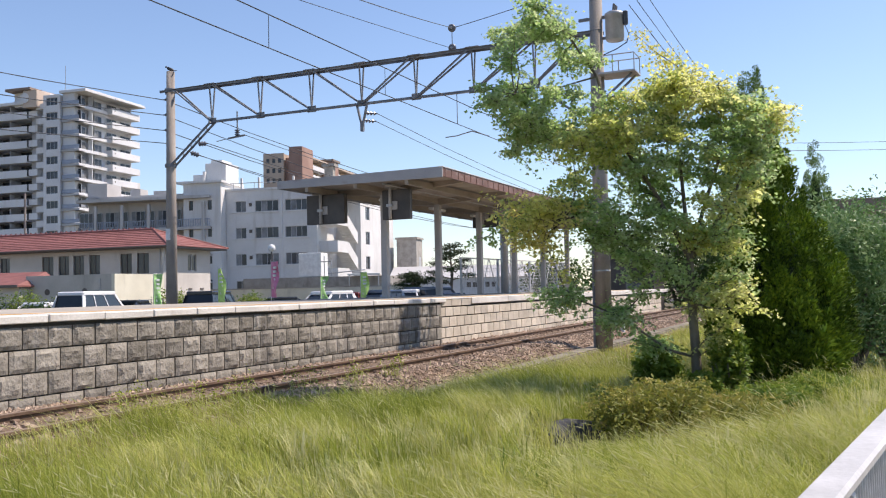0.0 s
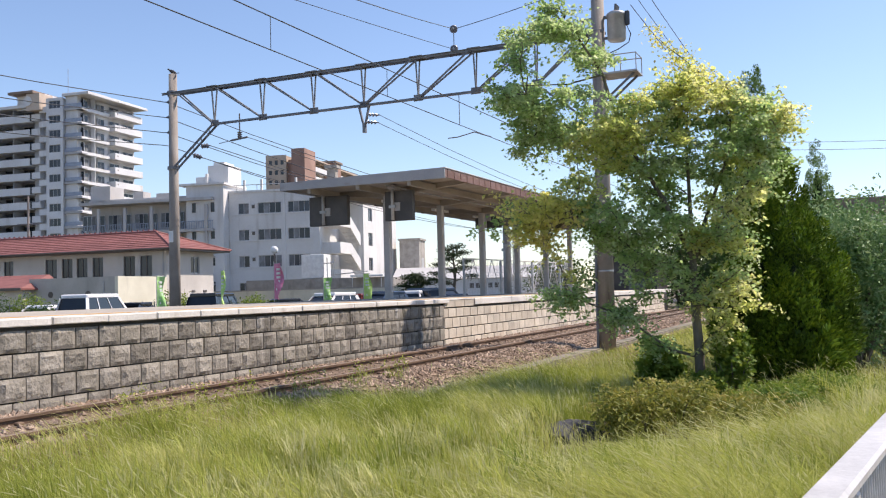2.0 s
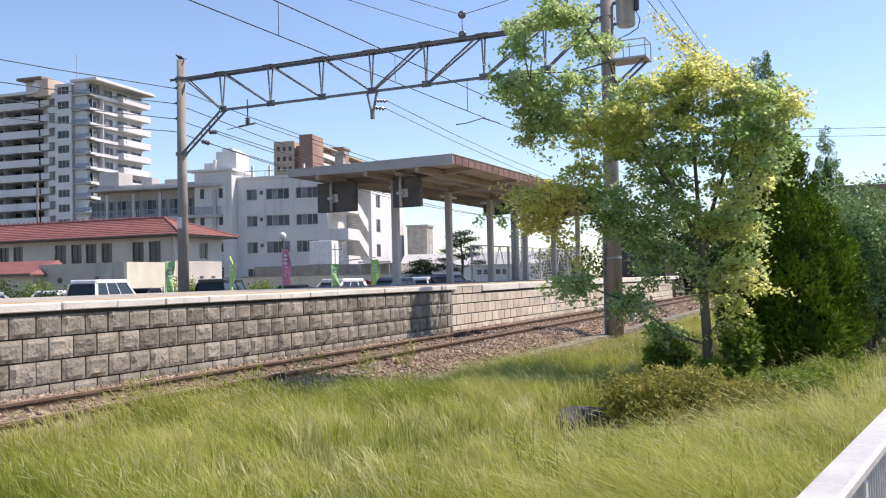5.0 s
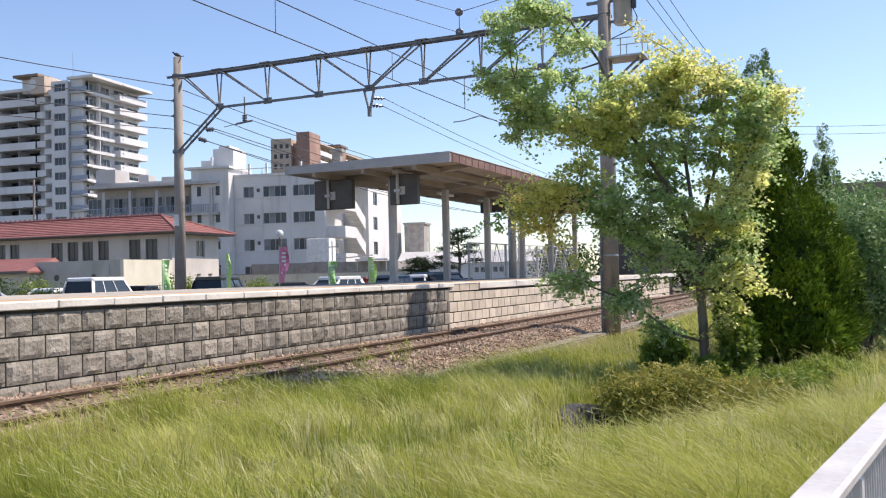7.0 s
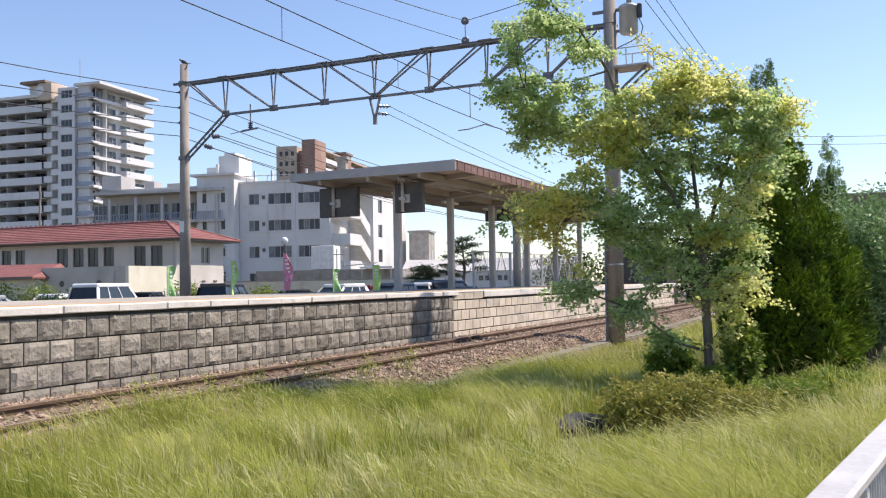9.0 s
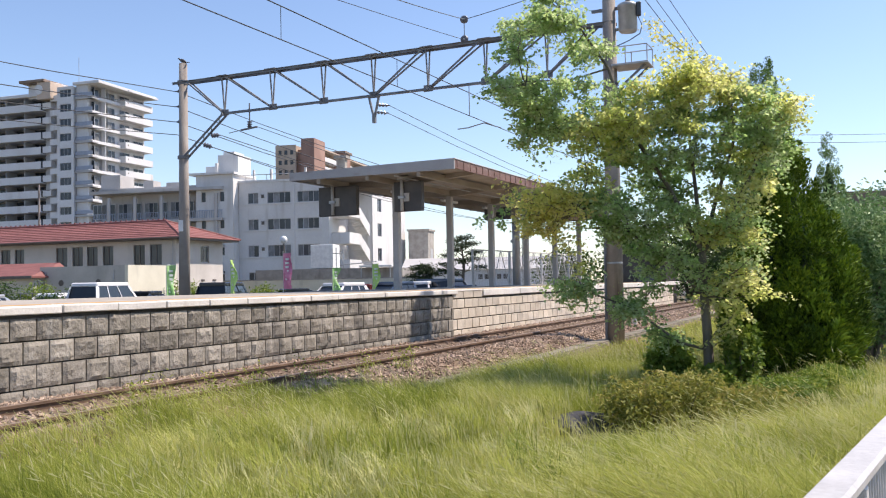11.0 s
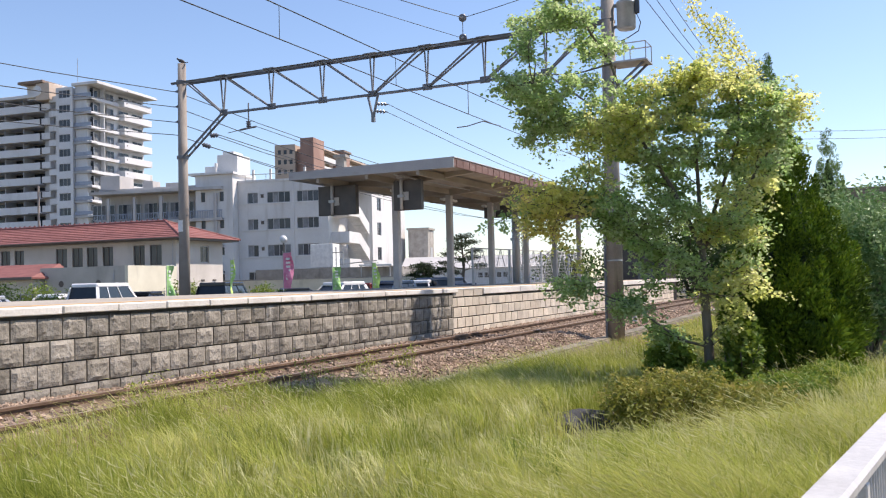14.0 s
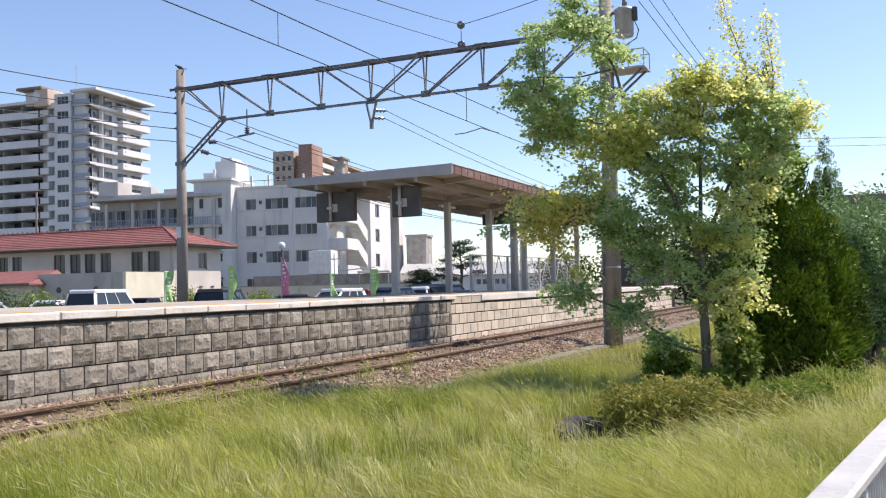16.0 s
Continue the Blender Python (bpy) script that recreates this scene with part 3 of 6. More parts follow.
def hung_board(x, y0, y1, z0, z1, yp, group="boards under the canopy"):
    t = thing("hanging_board", pose(x, 0, 0), "dark brown blank sign board hung under the canopy", "sign board", group)
    part("panel", Geo().box(-0.09, 0.09, y0, y1, z0, z1, 0.012), M["board"], t)
    part("hanger_pipe", Geo().rod((-0.14, yp, z0 + 0.02), (-0.14, yp, 4.3), 0.05, n=12), M["post_paint"], t, "pale vertical hanger pipe", True)
    part("hanger_head", Geo().box(-0.22, 0.12, yp - 0.12, yp + 0.12, 4.17, 4.28, 0.01), M["post_paint"], t)
    part("bracket_plate", Geo().box(-0.12, -0.085, yp - 0.22, yp - 0.02, z0 + 0.28, z0 + 0.52, 0.004), M["post_paint"], t, "pale mounting plate")
    part("bracket_box", Geo().box(-0.2, -0.12, yp - 0.1, yp + 0.1, z0 + 0.36, z0 + 0.44, 0.006), M["galv"], t)


hung_board(23.0, 13.41, 14.71, 3.25, 4.12, 14.19)
hung_board(23.0, 11.28, 12.16, 3.27, 4.12, 11.88)
hung_board(33.0, 12.4, 13.46, 3.64, 4.1, 13.0)


def lattice_mast(x, y, h):
    t = thing("lattice_mast", pose(x, y, TOP), "slim white lattice mast on the platform", "mast")
    for s in (-0.11, 0.11):
        for u in (-0.11, 0.11):
            part("leg", Geo().rod((s, u, -0.01), (s, u, h), 0.02, n=6), M["white_steel"], t)
    g = Geo()
    n = int(h / 0.25)
    for i in range(n):
        z0, z1 = i * h / n, (i + 1) * h / n
        s = 1 if i % 2 else -1
        g.rod((-0.11, -0.11 * s, z0), (-0.11, 0.11 * s, z1), 0.012, n=4).rod((0.11 * s, -0.11, z0), (-0.11 * s, -0.11, z1), 0.012, n=4)
    part("lacing", g, M["white_steel"], t)


lattice_mast(38.5, 14.0, 3.0)


def tall_pole(x, y, h, r, material, label):
    t = thing("signal_pole", pose(x, y, TOP - 0.006), label, "pole")
    part("shaft", Geo().rod((0, 0, 0), (0, 0, h), r, r * 0.9, 12), material, t, "", True)
    part("cap", Geo().box(-r * 1.6, r * 1.6, -r * 1.6, r * 1.6, 0, 0.03), M["galv"], t)
    part("collar", Geo().rod((0, 0, h * 0.62), (0, 0, h * 0.62 + 0.12), r * 1.5, n=12), M["galv"], t)


tall_pole(33.9, 12.5, 3.05, 0.10, M["post_paint"], "grey service pole standing under the canopy")
tall_pole(38.0, 14.1, 3.1, 0.13, M["galv"], "grey steel service pole beside the lattice mast")


def mesh_panel(x, y, yaw, w, h, group="fence panels behind the platform", z=-0.4, base=1.0):
    t = thing("fence_panel", pose(x, y, z, 0, 0, yaw), "pale steel framed wire fence panel", "fence panel", group)
    for s in (0, w):
        part("post", Geo().box(s - 0.04, s + 0.04, -0.04, 0.04, 0, base + h, 0.006), M["galv"], t)
    for zz in (base, base + h - 0.05):
        part("frame_rail", Geo().box(0.04, w - 0.04, -0.025, 0.025, zz, zz + 0.05), M["white_steel"], t)
    g = Geo()
    k = int(w / 0.16)
    for i in range(1, k):
        g.rod((i * w / k, 0, base), (i * w / k, 0, base + h), 0.006, n=4, caps=False)
    for i in range(1, int(h / 0.16)):
        g.rod((0, 0, base + i * 0.16), (w, 0, base + i * 0.16), 0.006, n=4, caps=False)
    part("wire_mesh", g, M["white_steel"], t, "open welded wire mesh")
    part("brace", Geo().rod((0.05, 0, base), (w * 0.5, 0, base + h), 0.02, n=6), M["white_steel"], t)
    part("brace", Geo().rod((w - 0.05, 0, base), (w * 0.5, 0, base + h), 0.02, n=6), M["white_steel"], t)


for i in range(7):
    mesh_panel(37.6 + i * 2.05, 16.0 - i * 0.12, -3.4, 2.0, 1.75, base=1.35)


def marks():
    cu = bpy.data.curves.new("number_mark", "FONT")
    cu.body, cu.size, cu.extrude, cu.align_x, cu.align_y = "10", 0.085, 0.002, "CENTER", "CENTER"
    ob = new("number_mark", cu)
    ob.data.materials.append(M["board"])
    ob.matrix_basis = pose(11.55, EDGE - 0.058, 0.985, 90, 0, 0)
    tagged(ob, "small black number painted on the pale coping", "number mark")
    pl = thing("pole_plate", pose(GX - 0.17, LEFT_POLE - 0.02, 0, 0, 0, 25), "small white plate strapped to the gantry column", "plate")
    part("plate", Geo().box(-0.012, 0.0, -0.07, 0.07, 2.95, 3.3, 0.003), M["lamp_white"], pl)


marks()

# ---- buildings ----
M.update({
    "tower_white": surface("tower_white", (0.62, 0.625, 0.64), (0.71, 0.715, 0.73), 0.15, 0.85, 0, 0.1, 8, 0, ((0.5, 0.48, 0.45), (0.5, 0.5, 0.08), 0.6, 0.8)),
    # plain grey, which on the tower also holds the shade of its recesses
    "tower_grey_and_shade": surface("tower_grey_and_shade", (0.40, 0.40, 0.41), (0.48, 0.48, 0.48), 0.2, 0.85, 0, 0.1, 8),
    "tower_tan": surface("tower_tan", (0.52, 0.42, 0.34), (0.60, 0.50, 0.42), 0.2, 0.85, 0, 0.1, 8),
    "school_white": surface("school_white", (0.60, 0.595, 0.585), (0.70, 0.695, 0.685), 0.25, 0.88, 0, 0.1, 10, 0, ((0.48, 0.46, 0.43), (0.9, 0.9, 0.12), 0.58, 0.8)),
    # low wing's wall, greyed so that its colour holds the shade under the eaves
    "wing_shade_grey": surface("wing_shade_grey", (0.42, 0.405, 0.395), (0.52, 0.505, 0.495), 0.3, 0.88, 0, 0.1, 10, 0, ((0.34, 0.32, 0.30), (0.9, 0.9, 0.12), 0.55, 0.8)),
    "brick_red": surface("brick_red", (0.30, 0.185, 0.15), (0.38, 0.245, 0.20), 0.2, 0.9, 0, 0.2, 12),
    "brick_tan": surface("brick_tan", (0.45, 0.36, 0.29), (0.53, 0.43, 0.35), 0.2, 0.9, 0, 0.2, 12),
    "house_wall": surface("house_wall", (0.50, 0.465, 0.425), (0.60, 0.56, 0.515), 0.5, 0.9, 0, 0.3, 18, 0, ((0.42, 0.38, 0.34), (0.8, 0.8, 0.2), 0.6, 0.8)),
    "cream_wall": surface("cream_wall", (0.62, 0.58, 0.46), (0.72, 0.68, 0.55), 0.6, 0.9, 0, 0.3, 18, 0, ((0.44, 0.41, 0.33), (0.8, 0.8, 0.2), 0.6, 0.8)),
    "roof_tile": surface("roof_tile", (0.20, 0.072, 0.062), (0.28, 0.108, 0.092), 1.2, 0.7, 0, 0.3, 20, 0.12),
    "glass_dark": surface("glass_dark", (0.035, 0.042, 0.05), (0.06, 0.07, 0.085), 0.4, 0.15, 0, 0.0, 10, 0.3, None, 0, 0.35),
    "curtain": surface("curtain", (0.14, 0.145, 0.15), (0.24, 0.25, 0.26), 1.5, 0.6, 0, 0.1, 20, 0.3),
    "concrete_pale": surface("concrete_pale", (0.42, 0.40, 0.36), (0.50, 0.475, 0.43), 0.6, 0.9, 0, 0.3, 18, 0, ((0.28, 0.26, 0.23), (0.8, 0.8, 0.2), 0.56, 0.8)),
    "frame_dark": plain("frame_dark", (0.10, 0.085, 0.075), 0.5),
    "frame_alu": plain("frame_alu", (0.42, 0.42, 0.43), 0.45, 0.3),
    "roof_brown": surface("roof_brown", (0.20, 0.15, 0.12), (0.27, 0.21, 0.17), 0.4, 0.8, 0, 0.2, 15),
    "rail_blue": plain("rail_blue", (0.30, 0.34, 0.42), 0.5, 0.2),
})


def openings_wall(axis, at, length, z0, z1, holes, thick=0.25):
    """A wall along local x or y at the given offset, its depth going inwards, with rectangular holes (a0, a1, z0, z1)."""
    us = sorted({0.0, length, *[h[0] for h in holes], *[h[1] for h in holes]})
    zs = sorted({z0, z1, *[h[2] for h in holes], *[h[3] for h in holes]})
    g = Geo()
    for b0, b1 in zip(zs, zs[1:]):
        run = None
        for a0, a1 in zip(us, us[1:]):
            am, bm_ = (a0 + a1) / 2, (b0 + b1) / 2
            solid = not any(h[0] < am < h[1] and h[2] < bm_ < h[3] for h in holes)
            if solid:
                run = (run[0], a1) if run else (a0, a1)
            if run and (not solid or a1 == us[-1]):
                if axis == "y":
                    g.box(at, at + thick, run[0], run[1], b0, b1)
                else:
                    g.box(run[0], run[1], at, at + thick, b0, b1)
                run = None
    return g


def window_part(parent, axis, at, a0, a1, z0, z1, panes=2, casing="frame_alu", set_back=0.14, glass="glass_dark"):
    """A window in such a wall: a frame with mullions, and its panes as parts."""
    def put(g, u0, u1, b0, b1, d0, d1):
        if axis == "y":
            g.box(at + d0, at + d1, u0, u1, b0, b1)
        else:
            g.box(u0, u1, at + d0, at + d1, b0, b1)
    w = 0.07
    # one closed ring for the frame
    vs = []
    for d in (set_back, set_back + 0.08):
        for e in (0.0, w):
            for u, b in ((a0 + e, z0 + e), (a1 - e, z0 + e), (a1 - e, z1 - e), (a0 + e, z1 - e)):
                vs.append((at + d, u, b) if axis == "y" else (u, at + d, b))
    fs = []
    for i in range(4):
        j = (i + 1) % 4
        fs += [(i, j, 4 + j, 4 + i), (8 + j, 8 + i, 12 + i, 12 + j), (j, i, 8 + i, 8 + j), (4 + i, 4 + j, 12 + j, 12 + i)]
    win = part("window", Geo().add(vs, fs), M[casing], parent)
    for i in range(1, panes):
        g = Geo()
        u = a0 + (a1 - a0 - w) * i / panes
        put(g, u, u + w, z0 + w, z1 - w, set_back, set_back + 0.08)
        part("mullion", g, M[casing], win)
    for i in range(panes):
        g = Geo()
        u0, u1 = a0 + (a1 - a0 - w) * i / panes + w, a0 + (a1 - a0 - w) * (i + 1) / panes
        put(g, u0, u1, z0 + w, z1 - w, set_back + 0.04, set_back + 0.06)
        part("pane", g, M["curtain" if (glass == "mixed" and (i + int(a0 * 3 + z0)) % 3 == 0) else "glass_dark"], win)
    return win


def body(parent, x0, x1, y0, y1, z0, z1, material, name="wall"):
    return part(name, Geo().box(x0, x1, y0, y1, z0, z1), material, parent)


# local x goes away from the viewer's side, local y along the front
def tower_block():
    t = thing("apartment_tower", pose(125.05, 129.47, 0, 0, 0, 7.1), "tall white apartment tower with banded balconies", "apartment building")
    F = 2.78
    floors = [37.2 - i * F for i in range(14)]
    top = 39.9
    # right wing: sun-facing side along local x
    body(t, 0.3, 17.3, 1.6, 4.2, -0.4, top - 0.2, M["tower_white"])
    part("roof", Geo().box(-0.3, 17.8, -1.3, 4.6, top - 0.2, top + 0.35, 0.05).box(8.4, 17.8, -1.5, -1.2, top - 0.2, top + 0.1), M["tower_white"], t)
    for z in floors[:13]:
        if z < 2:
            continue
        b = part("balcony", Geo().box(8.7, 17.4, -0.4, 1.6, z - 0.2, z - 0.05).box(8.7, 17.4, -0.4, -0.25, z - 0.05, z + 1.05).box(8.7, 8.85, -0.25, 1.6, z - 0.05, z + 1.05).box(17.25, 17.4, -0.25, 1.6, z - 0.05, z + 1.05), M["tower_white"], t)
        part("opening", Geo().rod((9.5, -0.405, z + 0.5), (9.5, -0.39, z + 0.5), 0.16, n=10), M["frame_dark"], b)
        b = part("balcony", Geo().box(0.0, 8.5, 0.6, 1.6, z - 0.2, z - 0.05).box(0.0, 8.5, 0.6, 0.72, z - 0.05, z + 0.35), M["tower_white"], t)
        for x in (0.9, 5.6):
            window_part(t, "x", 1.35, x, x + 2.1, z + 0.55, z + 1.9, 2, "frame_alu", 0.0, "mixed")
        window_part(t, "x", 1.35, 9.2, 12.2, z + 0.1, z + 2.0, 2, "frame_alu", 0.0)
        window_part(t, "x", 1.35, 13.4, 16.6, z + 0.1, z + 2.0, 2, "frame_alu", 0.0)
        part("fin", Geo().box(4.1, 4.25, 0.7, 1.6, z - 0.05, z + F - 0.25), M["tower_white"], t)
    # corner bay of recessed balconies, facing the viewer, greyed to hold their shade
    body(t, 1.4, 6, 1.6, 4.2, -0.4, top - 0.2, M["tower_grey_and_shade"])
    for z in floors[:13]:
        b = part("balcony", Geo().box(-0.2, 1.4, 0.2, 4.2, z - 0.2, z - 0.02).box(-0.2, -0.08, 0.2, 4.2, z - 0.02, z + 0.2), M["tower_grey_and_shade"], t)
        part("rail", Geo().box(-0.16, -0.12, 0.25, 4.15, z + 0.3, z + 1.0), M["rail_blue"], b)
        window_part(t, "y", 1.25, 0.9, 3.9, z + 0.1, z + 2.2, 3, "frame_alu", 0.0)
    # stair tower with wide windows
    holes = [(0.5, 3.1, z + 0.3, z + 1.75) for z in floors]
    w = part("wall", openings_wall("y", -0.6, 3.7, -0.4, top - 0.4, holes), M["tower_white"], t)
    w.location = (0, 4.2, 0)
    body(t, -0.34, 6, 4.3, 7.8, -0.4, top - 0.5, M["tower_grey_and_shade"])
    for h in holes:
        wn_ = window_part(t, "y", -0.6, h[0], h[1], h[2], h[3], 3)
        wn_.location = (0, 4.2, 0)
    # recess with outer stair, and a tan drum on its head
    body(t, 1.2, 8, 7.8, 12.1, -0.4, top - 1.0, M["tower_grey_and_shade"])
    body(t, -1.2, 2.4, 8.9, 12.0, 37.4, 40.6, M["tower_tan"], "lift_head")
    part("drum", Geo().rod((-1.35, 11.6, 39.2), (-1.0, 11.6, 39.2), 0.95, n=20), M["tower_white"], t)
    part("penthouse_roof", Geo().box(-1.5, 7, 10.2, 16, 40.7, 41.2, 0.05), M["roof_brown"], t)
    body(t, 0.5, 7, 9.0, 15.5, 38, 40.7, M["tower_white"], "penthouse")
    for i, z in enumerate(floors):
        part("stair_flight", Geo().box(-0.3, 1.2, 8.1, 9.8, z - 0.2, z + 0.9).box(0.0, 1.2, 9.8, 11.8, z - 1.5, z - 0.3), M["tower_white"], t)
    # left wing with long white balcony bands
    # grey back wall and wide dark windows carry the deep balcony shade
    body(t, 3.4, 9, 12.1, 30, -0.4, 38.3, M["tower_grey_and_shade"])
    part("roof", Geo().box(-0.2, 9.5, 12.0, 30, 38.3, 38.9, 0.05), M["tower_white"], t)
    for z in floors:
        b = part("balcony", Geo().box(-0.3, 3.4, 12.0, 30, z - 1.75, z - 1.55).box(-0.3, -0.15, 12.0, 30, z - 1.55, z - 0.35), M["tower_white"], t)
        for y in (13.0, 17.2, 21.4, 25.6):
            window_part(t, "y", 3.2, y, y + 3.6, z - 1.4, z + 0.8, 3, "frame_dark", 0.0)
        for y in (16.4, 20.8):
            part("divider", Geo().box(0.4, 3.4, y, y + 0.15, z - 1.55, z + 0.9), M["tower_grey_and_shade"], t)
    part("antenna", Geo().rod((2, 5, 39.5), (2, 5, 45.5), 0.05, n=5), M["galv"], t)


tower_block()


def school_block():
    t = thing("school_building", pose(101.2, 64.45, 0, 0, 0, 12), "white four-storey school building with outer stairs", "school building")
    # shaded front, with three rows of windows
    rows = [(12.26, 13.72), (8.7, 10.15), (5.1, 6.65), (1.5, 3.05)]
    cols = [(0.45, 3.5, 4), (4.45, 7.75, 4), (9.05, 10.55, 2)]
    holes = [(a, b, z0, z1) for z0, z1 in rows for a, b, _ in cols]
    part("wall", openings_wall("y", 0, 11.9, -0.4, 15.1, holes), M["school_white"], t)
    for z0, z1 in rows:
        for a, b, p in cols:
            window_part(t, "y", 0, a, b, z0, z1, p, "frame_alu", 0.12, "mixed")
        part("sill", Geo().box(-0.12, 0, 0.1, 11.7, z0 - 0.14, z0 - 0.02), M["school_white"], t)
        part("vent", Geo().box(-0.06, 0, 8.2, 8.6, z1 - 0.75, z1 - 0.3), M["frame_dark"], t)
        part("vent_hood", Geo().box(-0.18, 0, 8.15, 8.65, z1 - 0.3, z1 - 0.25), M["galv"], t)
    part("pilaster", Geo().box(-0.12, 0, 3.85, 4.15, -0.4, 15.1), M["school_white"], t)
    body(t, 0.3, 9.5, 0.02, 11.88, -0.4, 14.9, M["school_white"], "core")
    part("roof_parapet", Geo().box(-0.15, 0.2, -0.1, 12.0, 15.1, 15.4).box(0.2, 9.6, -0.1, 0.2, 15.1, 15.4), M["school_white"], t)
    # stair bay on the sunlit end
    SW = M["school_white"]
    body(t, 0.02, 1.4, -0.9, 0.0, -0.4, 15.1, SW, "stair_pier")
    body(t, 1.4, 9.5, -0.3, 0.0, -0.4, 15.0, SW, "stair_back")
    part("stair_roof", Geo().box(0.0, 11.0, -3.4, 0.0, 14.2, 14.5), SW, t)
    for k, z in enumerate((10.2, 6.6, 3.0, -0.4)):
        g = Geo().box(1.0, 6.2, -3.4, -0.3, z + 0.0, z + 0.2)
        part("stair_landing", g, SW, t)
        part("stair_parapet", Geo().box(1.0, 5.6, -3.4, -3.2, z + 0.2, z + 1.5).box(1.0, 1.2, -3.2, -0.3, z + 0.2, z + 1.5), SW, t)
        run = Geo()
        run.add([(5.6, -3.4, z + 1.5), (9.8, -3.4, z - 0.6), (9.8, -3.4, z - 2.2), (5.6, -3.4, z - 0.1), (5.6, -3.2, z + 1.5), (9.8, -3.2, z - 0.6), (9.8, -3.2, z - 2.2), (5.6, -3.2, z - 0.1)],
                [(3, 2, 1, 0), (4, 5, 6, 7), (0, 1, 5, 4), (1, 2, 6, 5), (2, 3, 7, 6), (3, 0, 4, 7)])
        part("stair_rail_wall", run, SW, t)
        for i in range(9):
            part("step", Geo().box(5.6 + i * 0.46, 6.2 + i * 0.46, -3.2, -1.7, z - 0.15 - i * 0.23, z + 0.05 - i * 0.23), SW, t)
    # bright end block beyond the stairs
    holes = [(2.4, 4.4, z0, z1) for z0, z1 in ((11.7, 13.6), (8.1, 10.0), (4.5, 6.4), (1.0, 2.9))]
    holes = [(a + 0.0, b, c, d) for a, b, c, d in holes]
    w = part("wall", openings_wall("x", -3.6, 17.5, -0.4, 14.6, holes), SW, t)
    w.location = (10.6, 0, 0)
    for a, b, c, d in holes:
        ww = window_part(t, "x", -3.6, a, b, c, d, 2, "frame_alu", 0.12)
        ww.location = (10.6, 0, 0)
    body(t, 10.6, 10.85, -3.35, 8, -0.4, 14.6, SW, "side_wall")
    body(t, 10.86, 28, -3.34, 12, -0.4, 14.4, SW, "end_core")
    part("end_roof", Geo().box(10.3, 28.4, -3.8, 12, 14.6, 14.85), SW, t)
    # bay with narrow windows, and plant rooms above it
    hz = [(z, z + 1.3) for z in (12.6, 9.0, 5.4, 2.0)]
    holes = [(a, b, z0, z1) for z0, z1 in hz for a, b in ((1.3, 1.9), (4.0, 4.6))]
    w = part("wall", openings_wall("y", -1.6, 5.4, -0.4, 16.2, holes), SW, t)
    w.location = (0, 11.92, 0)
    for h in holes:
        ww = window_part(t, "y", -1.6, h[0], h[1], h[2], h[3], 1, "frame_dark", 0.12)
        ww.location = (0, 11.92, 0)
    part("roof_edge", Geo().box(-2.0, 5, 11.6, 18.2, 16.2, 16.5), SW, t)
    body(t, -1.34, 7, 11.94, 17.3, -0.4, 16.2, SW, "bay_core")
    body(t, 1, 5, 12.4, 15.4, 16.5, 19.2, SW, "plant_room")
    body(t, 1.5, 4.5, 13.2, 14.8, 19.2, 19.7, SW, "plant_cap")
    body(t, 0, 0.5, 15.0, 15.3, 16.5, 18.0, SW, "vent_stack")
    body(t, 1, 3, 15.5, 17.2, 16.5, 17.7, SW, "plant_room")
    for y in (9.8, 7.3, 2.4):
        part("vent_stack", Geo().box(0.5, 0.8, y, y + 0.25, 15.4, 16.9), SW, t)
    part("roof_pipe", Geo().rod((0.4, 1.0, 16.2), (0.4, 11.5, 16.2), 0.05, n=5), M["galv"], t)
    for y in (1.0, 4.0, 8.0, 11.0):
        part("pipe_leg", Geo().rod((0.4, y, 15.2), (0.4, y, 16.2), 0.04, n=5), M["galv"], t)
    # chimney with a sloped cap beside the roof
    part("chimney", Geo().box(3, 4, -2.2, -1.0, 14.5, 18.2).box(2.7, 4.3, -2.5, -0.7, 18.2, 18.6), M["concrete"], t)


school_block()


def low_wing():
    t = thing("school_wing", pose(96, 80, 0, 0, 0, 12), "low school wing with blue-railed balconies, its shade put into the grey", "school building")
    SW = M["wing_shade_grey"]
    body(t, 2.2, 10, -3, 16.5, -0.4, 14.2, SW)
    part("roof", Geo().box(-0.4, 10.4, -3, 16.8, 14.2, 14.6), SW, t)
    part("parapet", Geo().box(1.5, 1.8, -3, 16.5, 14.6, 15.1), SW, t)
    body(t, 3, 5, 9, 10.5, 14.6, 16.2, SW, "roof_box")
    body(t, 3, 5, 5.0, 7.0, 14.6, 15.8, SW, "roof_box")
    body(t, 1.5, 5, 13.2, 16.2, 14.6, 17.0, SW, "stair_head")
    for z in (10.3, 6.7, 3.1):
        b = part("balcony", Geo().box(-0.2, 2.2, -3, 16.5, z - 0.25, z - 0.05).box(-0.2, 0.0, -3, 16.5, z - 0.05, z + 0.15), SW, t)
        g = Geo()
        for i in range(78):
            g.box(-0.12, -0.08, -2.9 + i * 0.25, -2.84 + i * 0.25, z + 0.15, z + 1.1)
        g.box(-0.14, -0.06, -3, 16.5, z + 1.1, z + 1.18)
        part("railing", g, M["rail_blue"], b, "pale blue steel balcony railing")
        for y in (-2, 2.0, 6.0, 10.0, 14.0):
            part("pier", Geo().box(-0.15, 0.1, y - 0.2, y + 0.2, z + 0.15, z + 3.4), SW, t)
            window_part(t, "y", 2.0, y + 0.3, y + 1.5, z + 0.2, z + 2.7, 1, "frame_alu", 0.0)
            window_part(t, "y", 2.0, y + 1.7, y + 3.8, z + 0.6, z + 2.7, 3, "frame_alu", 0.0, "mixed")


low_wing()


